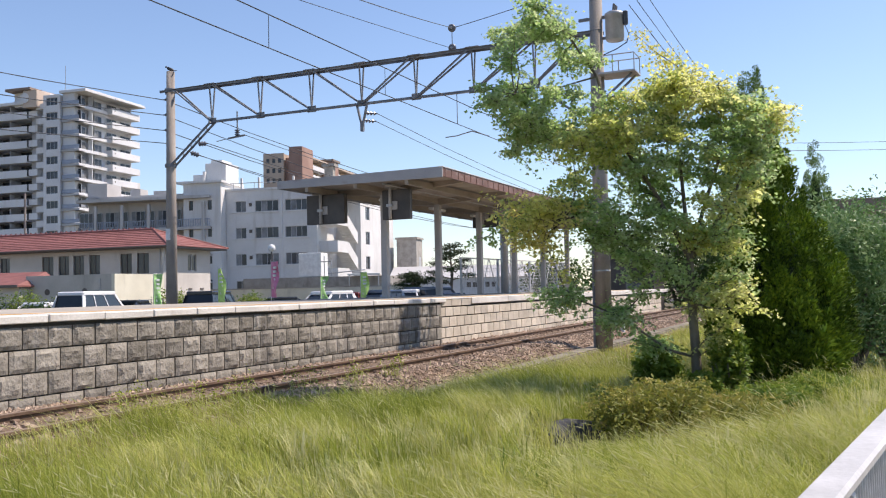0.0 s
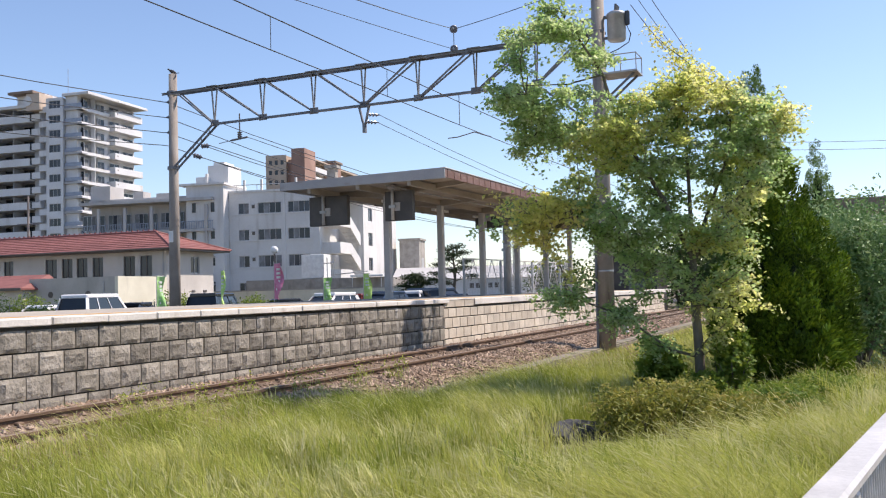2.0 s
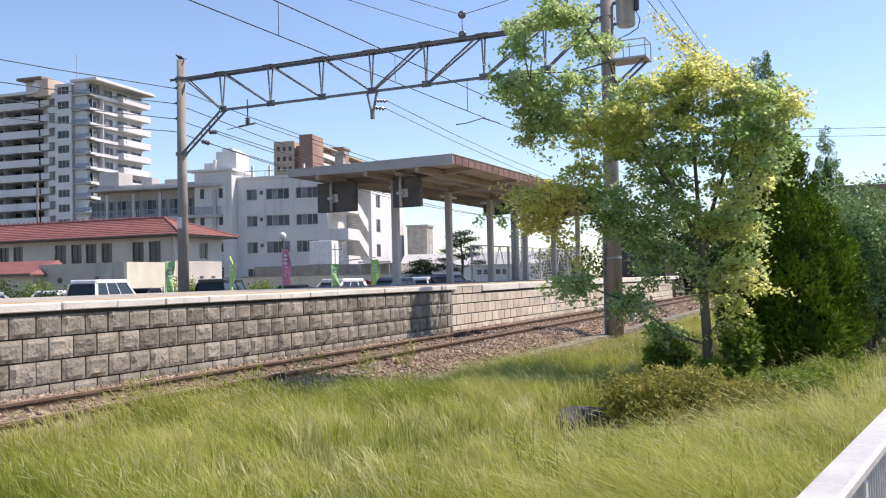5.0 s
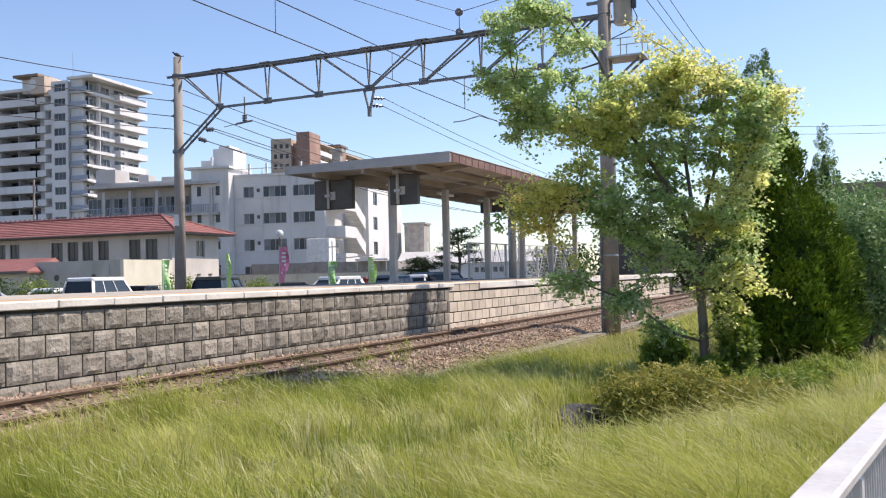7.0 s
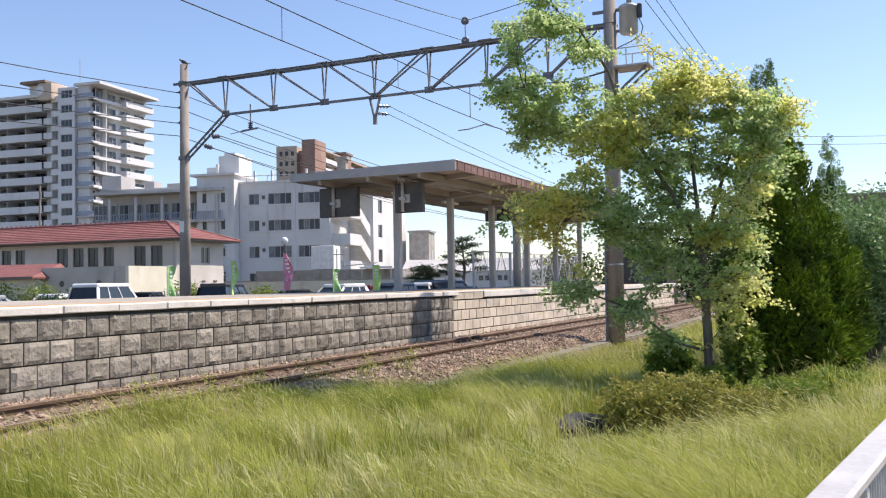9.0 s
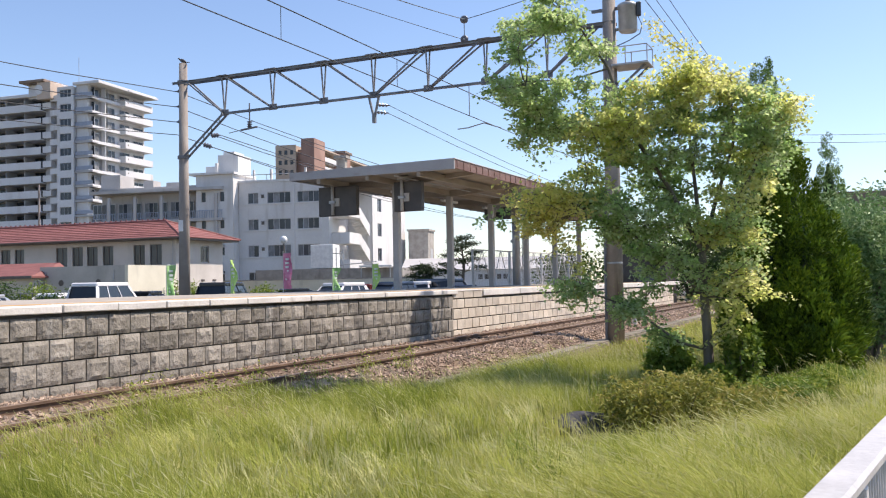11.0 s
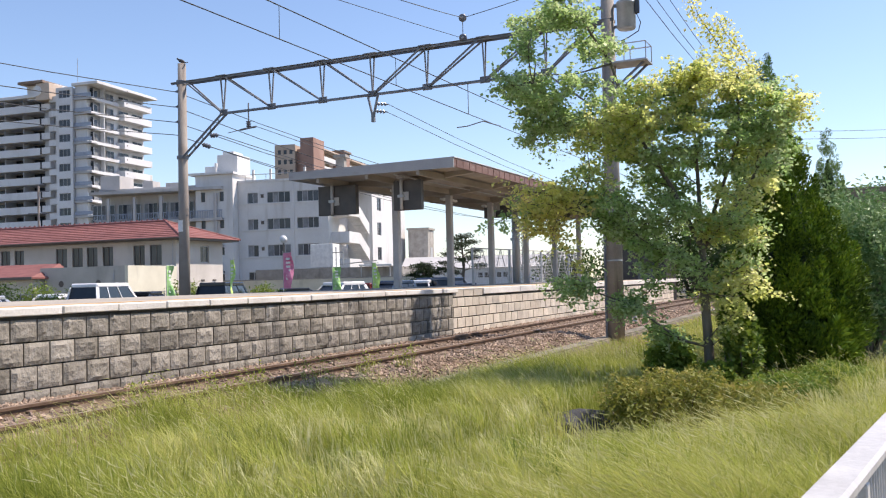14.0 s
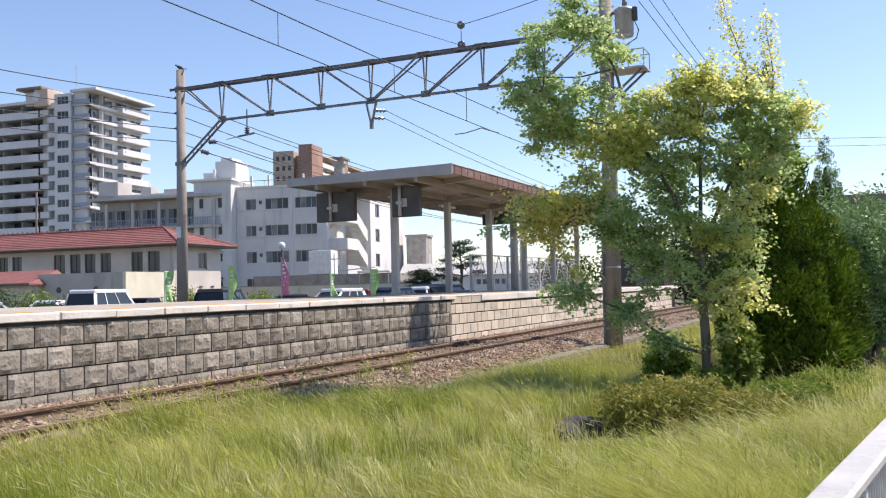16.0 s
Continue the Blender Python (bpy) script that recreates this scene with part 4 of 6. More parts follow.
def red_block():
    t = thing("apartment_block", pose(217.8, 141.1, 0, 0, 0, 12), "distant red brick and tan apartment block", "apartment building")
    body(t, 0, 8.8, 0, 4.0, -0.4, 43.2, M["brick_red"])
    body(t, 3, 12, 4.0, 6.2, -0.4, 40.5, M["brick_red"])
    part("wall", openings_wall("y", 0, 6.3, -0.4, 41.8, [(a, a + 1.0, 39.0 - k * 2.9, 40.3 - k * 2.9) for k in range(5) for a in (0.8, 2.6, 4.4)]), M["brick_tan"], t).location = (1.5, 6.2, 0)
    body(t, 1.8, 14, 6.2, 12.4, -0.4, 41.6, M["brick_tan"], "core")
    for k in range(5):
        for a in (0.8, 2.6, 4.4):
            window_part(t, "y", 0, a, a + 1.0, 39.0 - k * 2.9, 40.3 - k * 2.9, 1, "frame_dark", 0.1).location = (1.5, 6.2, 0)
    body(t, 9, 56, 3.5, 12, -0.4, 41.0, M["brick_tan"])
    part("roof", Geo().box(8.8, 56.5, 0.8, 12.4, 41.0, 41.6), M["brick_tan"], t)
    for k in range(6):
        z = 38.2 - k * 2.9
        for x0, x1 in ((9, 24), (33, 47)):
            part("balcony", Geo().box(x0, x1, 1.0, 3.5, z - 0.2, z).box(x0, x1, 1.0, 1.15, z, z + 1.15), M["tower_white"], t)
            window_part(t, "x", 3.2, x0 + 1, x0 + 5.5, z + 0.1, z + 2.2, 2, "frame_dark", 0.0)
            window_part(t, "x", 3.2, x0 + 7, x0 + 12, z + 0.1, z + 2.2, 2, "frame_dark", 0.0)
        window_part(t, "x", 0.7, 51, 54, z + 0.5, z + 2.0, 1, "frame_dark", 0.0)
    body(t, 26, 32, 0.0, 4, -0.4, 42.4, M["brick_red"], "stair_tower")
    body(t, 48, 56.3, 0.9, 4, -0.4, 41.0, M["brick_tan"], "end_bay")
    part("tower_cap", Geo().box(25.5, 32.5, -0.5, 4.5, 42.4, 43.0), M["roof_brown"], t)


red_block()


def tiled_house():
    t = thing("red_roof_house", pose(60.04, 52.87, 0, 0, 0, 5.7), "two-storey pale house with a red tiled hip roof", "house")
    HW = M["house_wall"]
    L, W = 27.0, 6.8
    wins = [(1.45, 2.66), (3.18, 4.35), (6.48, 7.6), (8.15, 9.3), (9.75, 10.9), (11.45, 12.7), (16.3, 17.4), (17.9, 19.0), (21, 22.2)]
    holes = [(a, b, 3.2, 4.95) for a, b in wins]
    part("wall", openings_wall("y", 0, L, -0.4, 5.3, holes), HW, t)
    for a, b, c, d in holes:
        window_part(t, "y", 0, a, b, c, d, 2, "frame_dark", 0.1)
    part("wall", openings_wall("x", 0, W, -0.4, 5.3, [(3.3, 4.6, 3.4, 4.9)]), HW, t).location = (0.26, 0, 0)
    window_part(t, "x", 0, 3.56, 4.86, 3.4, 4.9, 2, "frame_alu", 0.1)
    for x in (3.6, 5.4):
        part("vent", Geo().box(x, x + 0.5, -0.06, 0, 1.75, 1.9), M["frame_dark"], t)
    body(t, 0.26, W, 0.26, L, -0.4, 5.2, HW, "core")
    part("string_course", Geo().box(-0.08, 0, 0, L, 2.95, 3.1), HW, t)
    part("soffit", Geo().box(-1.0, W + 1.2, -1.2, L + 1, 5.3, 5.44), M["frame_dark"], t, "dark timber eaves")
    # hip roof of tile courses
    e0, e1, f0, f1, zr = -1.1, W + 1.3, -1.3, L + 1.1, 7.15
    roof = part("roof", Geo().add([(e0, f0, 5.45), (e1, f0, 5.45), (e1, f1, 5.45), (e0, f1, 5.45), (3.0, 3.2, zr), (3.0, L - 3, zr)], [(0, 1, 4), (1, 2, 5, 4), (2, 3, 5), (3, 0, 4, 5), (3, 2, 1, 0)]), M["roof_tile"], t, "red clay tile roof")
    k = 9
    for i in range(k):
        f = i / k
        z, g1 = 5.47 + (zr - 5.45) * f, (i + 1) / k
        z1 = 5.45 + (zr - 5.45) * g1
        x_0, x_1 = e0 + (3.0 - e0) * f, e0 + (3.0 - e0) * g1
        y_0, y_1 = f0 + (3.2 - f0) * f, f0 + (3.2 - f0) * g1
        q = Geo().add([(x_0, y_0, z + 0.05), (x_0, f1 - 3 * f, z + 0.05), (x_1, f1 - 3 * g1, z1 + 0.02), (x_1, y_1, z1 + 0.02), (x_0, y_0, z - 0.01), (x_0, f1 - 3 * f, z - 0.01)], [(0, 3, 2, 1), (4, 0, 1, 5)])
        xe0, xe1 = e1 + (3.0 - e1) * f, e1 + (3.0 - e1) * g1
        q.add([(x_0, y_0, z + 0.05), (xe0, y_0, z + 0.05), (xe1, y_1, z1 + 0.02), (x_1, y_1, z1 + 0.02), (x_0, y_0, z - 0.01), (xe0, y_0, z - 0.01)], [(0, 1, 2, 3), (4, 5, 1, 0)])
        part("tile_course", q, M["roof_tile"], roof)
    part("ridge", Geo().rod((3.0, 3.1, zr + 0.05), (3.0, L - 3, zr + 0.05), 0.13, n=8), M["roof_tile"], roof)
    part("hip", Geo().rod((e0, f0, 5.52), (3.0, 3.2, zr + 0.06), 0.09, n=8), M["roof_tile"], roof)
    part("hip", Geo().rod((e1, f0, 5.52), (3.0, 3.2, zr + 0.06), 0.09, n=8), M["roof_tile"], roof)
    me = Geo().box(-0.06, 0.06, -0.05, 0.05, 0, 0.12).mesh("ridge_knob")
    for i in range(36):
        part("ridge_knob", me, M["roof_tile"], roof).location = (3.0, 3.4 + i * 0.58, zr + 0.15)
    part("gutter", Geo().rod((e0 - 0.03, f0, 5.43), (e0 - 0.03, f1, 5.43), 0.06, n=6), M["frame_dark"], t)
    part("downpipe", Geo().rod((-0.06, 0.3, -0.4), (-0.06, 0.3, 5.3), 0.04, n=6), M["frame_alu"], t)
    # porch with its own red roof, and the cream yard wall
    porch = thing("porch", pose(50.5, 58.9, 0, 0, 0, 5.7), "low pale porch with a red tiled lean-to roof", "porch")
    part("wall", Geo().box(0.6, 5, 0.4, 12, -0.4, 2.3), HW, porch)
    part("roof", Geo().add([(0, 0, 2.35), (0, 12, 2.35), (5, 12, 3.5), (5, 1.8, 3.5), (0, 0, 2.2), (0, 12, 2.2), (5, 0, 2.2)], [(0, 3, 2, 1), (0, 1, 5, 4), (0, 4, 6, 3)]), M["roof_tile"], porch)
    part("fascia", Geo().box(-0.05, 0.0, 0, 12, 2.15, 2.36), M["frame_dark"], porch)
    yard = thing("yard_wall", pose(53.04, 51.37, 0, 0, 0, 5.7), "cream rendered yard wall before the house", "wall")
    part("front_panel", Geo().box(0, 0.25, 0.4, 8.6, -0.4, 3.05), M["concrete_pale"], yard)
    part("side_panel", Geo().box(0.0, 6.2, 0.1, 0.398, -0.4, 3.05), M["cream_wall"], yard, "sunlit cream side panel")
    for y in (2.9, 6.5):
        part("round_vent", Geo().rod((-0.02, y, 1.75), (0.01, y, 1.75), 0.25, n=14), M["frame_dark"], yard)
    for y in (1.4, 8.0):
        part("pipe", Geo().rod((-0.05, y, -0.4), (-0.05, y, 2.7), 0.04, n=6), M["frame_alu"], yard)


tiled_house()


def far_blocks():
    t = thing("storage_building", pose(128, 62, 0, 0, 0, 12), "plain grey concrete storage building", "building")
    part("wall", Geo().box(0, 4, 0, 3.2, -0.4, 9.4), M["concrete"], t)
    part("roof", Geo().box(-0.2, 4.2, -0.2, 3.4, 9.4, 9.7), M["concrete"], t)
    part("door", Geo().box(1.5, 2.7, -0.06, 0, 4.5, 6.6), M["frame_alu"], t)
    w = thing("warehouse", pose(125, 38, 0, 0, 0, 20), "long white warehouse with a shallow grey roof", "warehouse")
    part("wall", Geo().box(0, 12, 0, 24, -0.4, 3.0), M["tower_white"], w)
    part("roof", Geo().add([(-0.5, -0.5, 3.0), (-0.5, 24.5, 3.0), (12.5, 24.5, 3.0), (12.5, -0.5, 3.0), (6, -0.5, 4.9), (6, 24.5, 4.9)], [(0, 4, 5, 1), (3, 2, 5, 4), (0, 3, 4), (1, 5, 2), (0, 1, 2, 3)]), M["tower_grey_and_shade"], w)
    for i in range(5):
        part("window", Geo().box(-0.05, 0.0, 9 + i * 0.9, 9.6 + i * 0.9, 1.6, 2.3), M["frame_dark"], w)
    b = thing("brown_building", pose(62, 6.0, -0.75, 0, 0, -80), "brown flat-roofed building behind trees", "building")
    part("wall", Geo().box(0, 22, 0, 10, -0.4, 6.3), M["house_wall"], b)
    part("roof", Geo().box(-0.6, 22.6, -0.6, 10.6, 6.3, 7.2), M["roof_brown"], b, "dark brown roof band")
    g = Geo()
    for x in (1.0, 2.2):
        for y in (1, 2.2):
            g.rod((x, y, 7.2), (x, y, 8.3), 0.05, n=5)
    part("roof_frame", g.rod((1, 1, 8.2), (2.2, 1, 8.2), 0.05, n=5).rod((1, 2.2, 8.2), (2.2, 2.2, 8.2), 0.05, n=5), M["galv"], b)
    d = thing("dark_shed", pose(52, 10.2, 0, 0, 0, 0), "dark steel shed beyond the platform end", "shed")
    part("wall", Geo().box(0, 3, 0, 2.6, -0.4, 2.9), M["board"], d)
    part("roof", Geo().box(-0.3, 3.3, -0.3, 2.9, 2.9, 3.05), M["frame_dark"], d)
    part("window", Geo().box(-0.03, 0, 0.6, 1.6, 1.0, 1.9), M["curtain"], d)
    p = thing("utility_pole", pose(70.0, 80.5, 0), "distant thin utility pole with two crossarms", "utility pole")
    part("shaft", Geo().rod((0, 0, -0.45), (0, 0, 12.6), 0.16, 0.11, 10), M["pole_conc"], p)
    for z in (12.0, 9.6):
        part("crossarm", Geo().bar((-0.6, 0.9, z), (0.6, -0.9, z), 0.09, 0.09), M["steel"], p)


far_blocks()

# ---- car park ----
M.update({
    "paint_white": surface("paint_white", (0.74, 0.74, 0.74), (0.80, 0.80, 0.80), 1, 0.25, 0, 0.0, 30, 0.03),
    "paint_dark": surface("paint_dark", (0.02, 0.024, 0.03), (0.03, 0.035, 0.042), 1, 0.2, 0.2, 0.0, 30, 0.2),
    "paint_blue": surface("paint_blue", (0.045, 0.07, 0.11), (0.06, 0.09, 0.14), 1, 0.25, 0.3, 0.0, 30, 0.1),
    "paint_red": surface("paint_red", (0.16, 0.03, 0.025), (0.22, 0.04, 0.035), 1, 0.25, 0.2, 0.0, 30),
    "paint_silver": surface("paint_silver", (0.48, 0.49, 0.50), (0.56, 0.57, 0.58), 1, 0.3, 0.5, 0.0, 30),
    "car_glass": plain("car_glass", (0.02, 0.025, 0.03), 0.06),
    "tyre": plain("tyre", (0.02, 0.02, 0.02), 0.8),
    "lamp_red": plain("lamp_red", (0.35, 0.02, 0.02), 0.3),
    "flag_green": surface("flag_green", (0.25, 0.52, 0.16), (0.40, 0.66, 0.28), 3, 0.7, 0, 0.1, 30, 0.06),
    "flag_lime": surface("flag_lime", (0.42, 0.66, 0.16), (0.55, 0.76, 0.24), 3, 0.7, 0, 0.1, 30, 0.06),
    "flag_pink": surface("flag_pink", (0.60, 0.17, 0.28), (0.72, 0.28, 0.40), 3, 0.7, 0, 0.1, 30),
    "flag_ink": plain("flag_ink", (0.75, 0.78, 0.70), 0.8),
})


def car(x, y, yaw, paint, kind, label):
    """kind: length, width, height, bonnet length share, cabin start, cabin end, lean of the screens."""
    L, W, H, hood, c0, c1, rake0, rake1, belt = kind
    t = thing("car", pose(x, y, -0.4, 0, 0, yaw), label, "car", "cars in the car park")
    hw = W / 2
    # lower shell: stations along x of half width and top
    st = [(0, 0.84, 0.62), (0.03, 0.93, belt * 0.82), (hood, 0.98, belt * 0.96), (c0, 1.0, belt), (0.5, 1.0, belt), (c1, 1.0, belt), (0.97, 0.94, belt * 0.97), (1.0, 0.88, belt * 0.75)]
    vs, fs = [], []
    for f, w, zt in st:
        zb = 0.22
        for yy, zz in ((-w * hw * 0.94, zb), (-w * hw, zb + 0.2), (-w * hw, zt - 0.15), (-w * hw * 0.95, zt), (w * hw * 0.95, zt), (w * hw, zt - 0.15), (w * hw, zb + 0.2), (w * hw * 0.94, zb)):
            vs.append(((f - 0.5) * L, yy, zz))
    n = 8
    for k in range(len(st) - 1):
        for i in range(n):
            fs.append((k * n + i, k * n + (i + 1) % n, (k + 1) * n + (i + 1) % n, (k + 1) * n + i))
    fs += [tuple(range(n)), tuple(range((len(st) - 1) * n + n - 1, (len(st) - 1) * n - 1, -1))]
    part("body", Geo().add(vs, fs), M[paint], t, smooth=False)
    # cabin: glass shell with roof and pillars
    xa, xb = (c0 - 0.5) * L, (c1 - 0.5) * L
    ta, tb = xa + rake0, xb - rake1
    z0, z1 = belt - 0.02, H - 0.2
    b, r = hw * 0.93, hw * 0.78
    low = [(xa, -b, z0), (xb, -b, z0), (xb, b, z0), (xa, b, z0)]
    top = [(ta, -r, z1), (tb, -r, z1), (tb, r, z1), (ta, r, z1)]
    for name, q in (("side_window", (0, 1, 5, 4)), ("rear_window", (1, 2, 6, 5)), ("side_window", (2, 3, 7, 6)), ("windscreen", (3, 0, 4, 7))):
        part(name, Geo().add([(low + top)[i] for i in q], [(0, 1, 2, 3)]), M["car_glass"], t, "dark tinted glass")
    part("roof", Geo().box(ta - 0.03, tb + 0.03, -r - 0.03, r + 0.03, z1 - 0.03, H, 0.06), M[paint], t)
    for s in (-1, 1):
        for fb, ft, w in ((0, 0, 0.14), (0.38, 0.38, 0.05), (0.70, 0.70, 0.07), (1, 1, 0.26)):
            p0 = Vector((xa + (xb - xa) * fb, s * (b + 0.008), z0))
            p1 = Vector((ta + (tb - ta) * ft, s * (r + 0.012), z1))
            part("pillar", Geo().bar(p0, p1, 0.03, w, (1, 0, 0)), M[paint], t)
        part("mirror", Geo().box(xa + 0.25, xa + 0.42, s * (b + 0.02) - 0.0 if s > 0 else -(b + 0.2), (b + 0.2) if s > 0 else -(b + 0.02), belt + 0.0, belt + 0.16, 0.03), M[paint], t)
        part("headlight", Geo().box(-L / 2 + 0.0, -L / 2 + 0.22, s * hw * 0.62 - 0.16, s * hw * 0.62 + 0.16, belt * 0.62, belt * 0.78, 0.02), M["lamp_white"], t)
        part("tail_light", Geo().box(L / 2 - 0.08, L / 2 + 0.012, s * hw * 0.78 - 0.08, s * hw * 0.78 + 0.08, belt * 0.75, belt * 1.05, 0.01), M["lamp_red"], t)
        for xx in (-0.31 * L, 0.30 * L):
            wh = part("wheel", Geo().rod((xx, s * (hw - 0.2), 0.32), (xx, s * (hw + 0.01), 0.32), 0.32, n=18), M["tyre"], t)
            part("rim", Geo().rod((xx, s * (hw + 0.0), 0.32), (xx, s * (hw + 0.022), 0.32), 0.2, n=14), M["galv"], wh)
    part("bumper", Geo().box(-L / 2 - 0.04, -L / 2 + 0.2, -hw * 0.84, hw * 0.84, 0.28, 0.5, 0.05), M[paint], t)
    part("bumper", Geo().box(L / 2 - 0.2, L / 2 + 0.04, -hw * 0.86, hw * 0.86, 0.3, 0.52, 0.05), M[paint], t)
    return t


VAN = (4.7, 1.75, 1.95, 0.14, 0.16, 0.985, 0.75, 0.18, 1.02)
WAGON = (4.5, 1.75, 1.72, 0.24, 0.24, 0.93, 0.75, 0.3, 1.02)
SUV = (4.6, 1.8, 1.85, 0.24, 0.26, 0.97, 0.5, 0.2, 1.08)
SEDAN = (4.6, 1.72, 1.45, 0.27, 0.27, 0.86, 0.8, 0.65, 0.93)
KEI = (3.5, 1.48, 1.62, 0.2, 0.2, 0.97, 0.6, 0.15, 0.98)


def car_park():
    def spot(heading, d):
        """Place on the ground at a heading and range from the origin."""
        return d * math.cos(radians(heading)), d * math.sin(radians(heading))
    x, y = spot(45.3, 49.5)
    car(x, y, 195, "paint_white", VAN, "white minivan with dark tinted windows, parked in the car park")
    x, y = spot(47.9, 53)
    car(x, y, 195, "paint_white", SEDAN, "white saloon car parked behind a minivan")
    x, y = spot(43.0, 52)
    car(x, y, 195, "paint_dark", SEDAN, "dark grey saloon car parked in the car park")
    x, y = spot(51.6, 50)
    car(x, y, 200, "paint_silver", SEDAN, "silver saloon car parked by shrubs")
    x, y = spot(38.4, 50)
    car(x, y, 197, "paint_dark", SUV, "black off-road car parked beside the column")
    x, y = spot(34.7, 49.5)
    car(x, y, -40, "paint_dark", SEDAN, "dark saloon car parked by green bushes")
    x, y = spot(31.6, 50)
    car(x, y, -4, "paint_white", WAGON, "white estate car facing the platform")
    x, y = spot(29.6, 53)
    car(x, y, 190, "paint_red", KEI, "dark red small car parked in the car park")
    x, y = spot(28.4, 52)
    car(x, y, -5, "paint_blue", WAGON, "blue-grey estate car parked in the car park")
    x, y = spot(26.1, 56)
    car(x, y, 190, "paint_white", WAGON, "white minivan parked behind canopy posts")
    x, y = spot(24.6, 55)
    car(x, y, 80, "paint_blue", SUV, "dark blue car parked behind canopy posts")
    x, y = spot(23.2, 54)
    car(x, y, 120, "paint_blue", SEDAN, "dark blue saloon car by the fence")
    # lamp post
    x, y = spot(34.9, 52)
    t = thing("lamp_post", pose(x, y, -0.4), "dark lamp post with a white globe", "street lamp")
    part("pole", Geo().rod((0, 0, 0), (0, 0, 4.0), 0.06, 0.045, 10), M["frame_dark"], t)
    part("globe", Geo().lathe([(0.0, 0), (0.12, 0.03), (0.2, 0.12), (0.22, 0.22), (0.18, 0.34), (0.08, 0.42), (0, 0.43)], (0, 0, 4.0), 14), M["lamp_white"], t, "white glass globe", True)
    # yard buildings of the school: low wall, plant box, awning
    w = thing("boundary_wall", pose(78, 50.5, 0, 0, 0, 12), "tan concrete boundary wall of the school yard", "wall")
    part("panel", Geo().box(0, 0.2, -12, 14, -0.4, 1.75), M["cream_wall"], w)
    part("coping", Geo().box(-0.05, 0.25, -12, 14, 1.75, 1.85), M["concrete"], w)
    u = thing("plant_unit", pose(84, 52.2, 0, 0, 0, 12), "white rooftop plant box with pipes", "plant unit")
    part("cabinet", Geo().box(0, 2.2, 0, 2.6, 3.0, 5.6, 0.04), M["lamp_white"], u)
    part("base", Geo().box(-0.2, 8, -7, 9, -0.4, 2.95), M["concrete"], u)
    part("frame", Geo().rod((-0.1, -0.4, 3.0), (-0.1, -0.4, 5.2), 0.06, n=6).rod((-0.1, -1.2, 3.0), (-0.1, -1.2, 5.0), 0.06, n=6).rod((-0.1, -1.2, 4.6), (-0.1, 0, 4.6), 0.06, n=6).rod((-0.1, -5, 3.6), (-0.1, -0.8, 3.3), 0.06, n=6), M["galv"], u)
    part("awning", Geo().box(-1.4, 0, -7, -3.4, 3.0, 3.2, 0.02), M["lamp_white"], u)
    for yy in (-6.8, -3.6):
        part("awning_post", Geo().rod((-1.3, yy, -0.4), (-1.3, yy, 3.0), 0.06, n=6), M["galv"], u)
    # railing of the car park
    g = thing("park_fence", pose(0, 0, -0.4), "low dark wire fence at the edge of the car park", "fence")
    for i in range(24):
        part("post", Geo().rod((30.5 + i * 0.35, 45.5 - i * 0.5, 0), (30.5 + i * 0.35, 45.5 - i * 0.5, 1.5), 0.025, n=5), M["steel"], g)
    part("wire_rail", Geo().rod((30.5, 45.5, 1.45), (38.55, 34.0, 1.45), 0.015, n=5).rod((30.5, 45.5, 0.8), (38.55, 34.0, 0.8), 0.015, n=5), M["steel"], g)


car_park()

FLAGS = []


def banner(x, y, z0, h, w, yaw, material, label):
    """A tall cloth banner of rigid strips on a pole; the strips swing about the pole."""
    t = thing("banner_flag", pose(x, y, -0.4, 0, 0, yaw), label, "banner", "banner flags by the platform")
    z0 += 0.4
    part("pole", Geo().rod((0, 0, 0), (0, 0, z0 + h + 0.1), 0.018, 0.014, 6), M["galv"], t)
    part("top_rod", Geo().rod((0, 0, z0 + h), (w, 0, z0 + h), 0.012, n=5), M["galv"], t)
    n = 9
    for i in range(n):
        g = Geo()
        a, b = i * h / n, (i + 1) * h / n
        m = 6
        vs, fs = [], []
        for j in range(m + 1):
            u = w * j / m
            for k, zz in enumerate((a, b + 0.004)):
                off = 0.12 * u / w * math.sin(4.0 * u / w + 7.0 * zz / h) 
                vs.append((u, off, zz))
        for j in range(m):
            fs.append((2 * j, 2 * j + 2, 2 * j + 3, 2 * j + 1))
        g.add([(p[0], p[1] - 0.004, p[2]) for p in vs] + [(p[0], p[1] + 0.004, p[2]) for p in vs], fs + [tuple(q + len(vs) for q in reversed(f)) for f in fs])
        s = part("cloth", g, M[material], t)
        s.location = (0.02, 0, z0)
        FLAGS.append((s, z0, i / (n - 1), hash_phase(x)))
        if 1 < i < n - 1:
            mark = part("print", Geo().box(w * 0.3, w * 0.7, -0.03, 0.03, a + h / n * 0.2, b - h / n * 0.25), M["flag_ink"], s, "pale printed mark")
    return t


def hash_phase(v):
    return (v * 7.31) % 6.283


banner(33.6, 30.2, 0.55, 1.75, 0.42, -15, "flag_green", "bright green banner flag fluttering on a pole")
banner(35.5, 27.9, 0.85, 1.65, 0.42, -110, "flag_lime", "lime green banner flag fluttering on a pole")
banner(36.9, 25.8, 1.05, 1.75, 0.5, -95, "flag_pink", "pink banner flag fluttering on a pole")
banner(38.2, 23.8, 0.75, 1.3, 0.42, -20, "flag_green", "green banner flag blown hard on a leaning pole")
banner(39.2, 22.1, 0.75, 1.45, 0.42, -100, "flag_lime", "lime green banner flag by the canopy post")

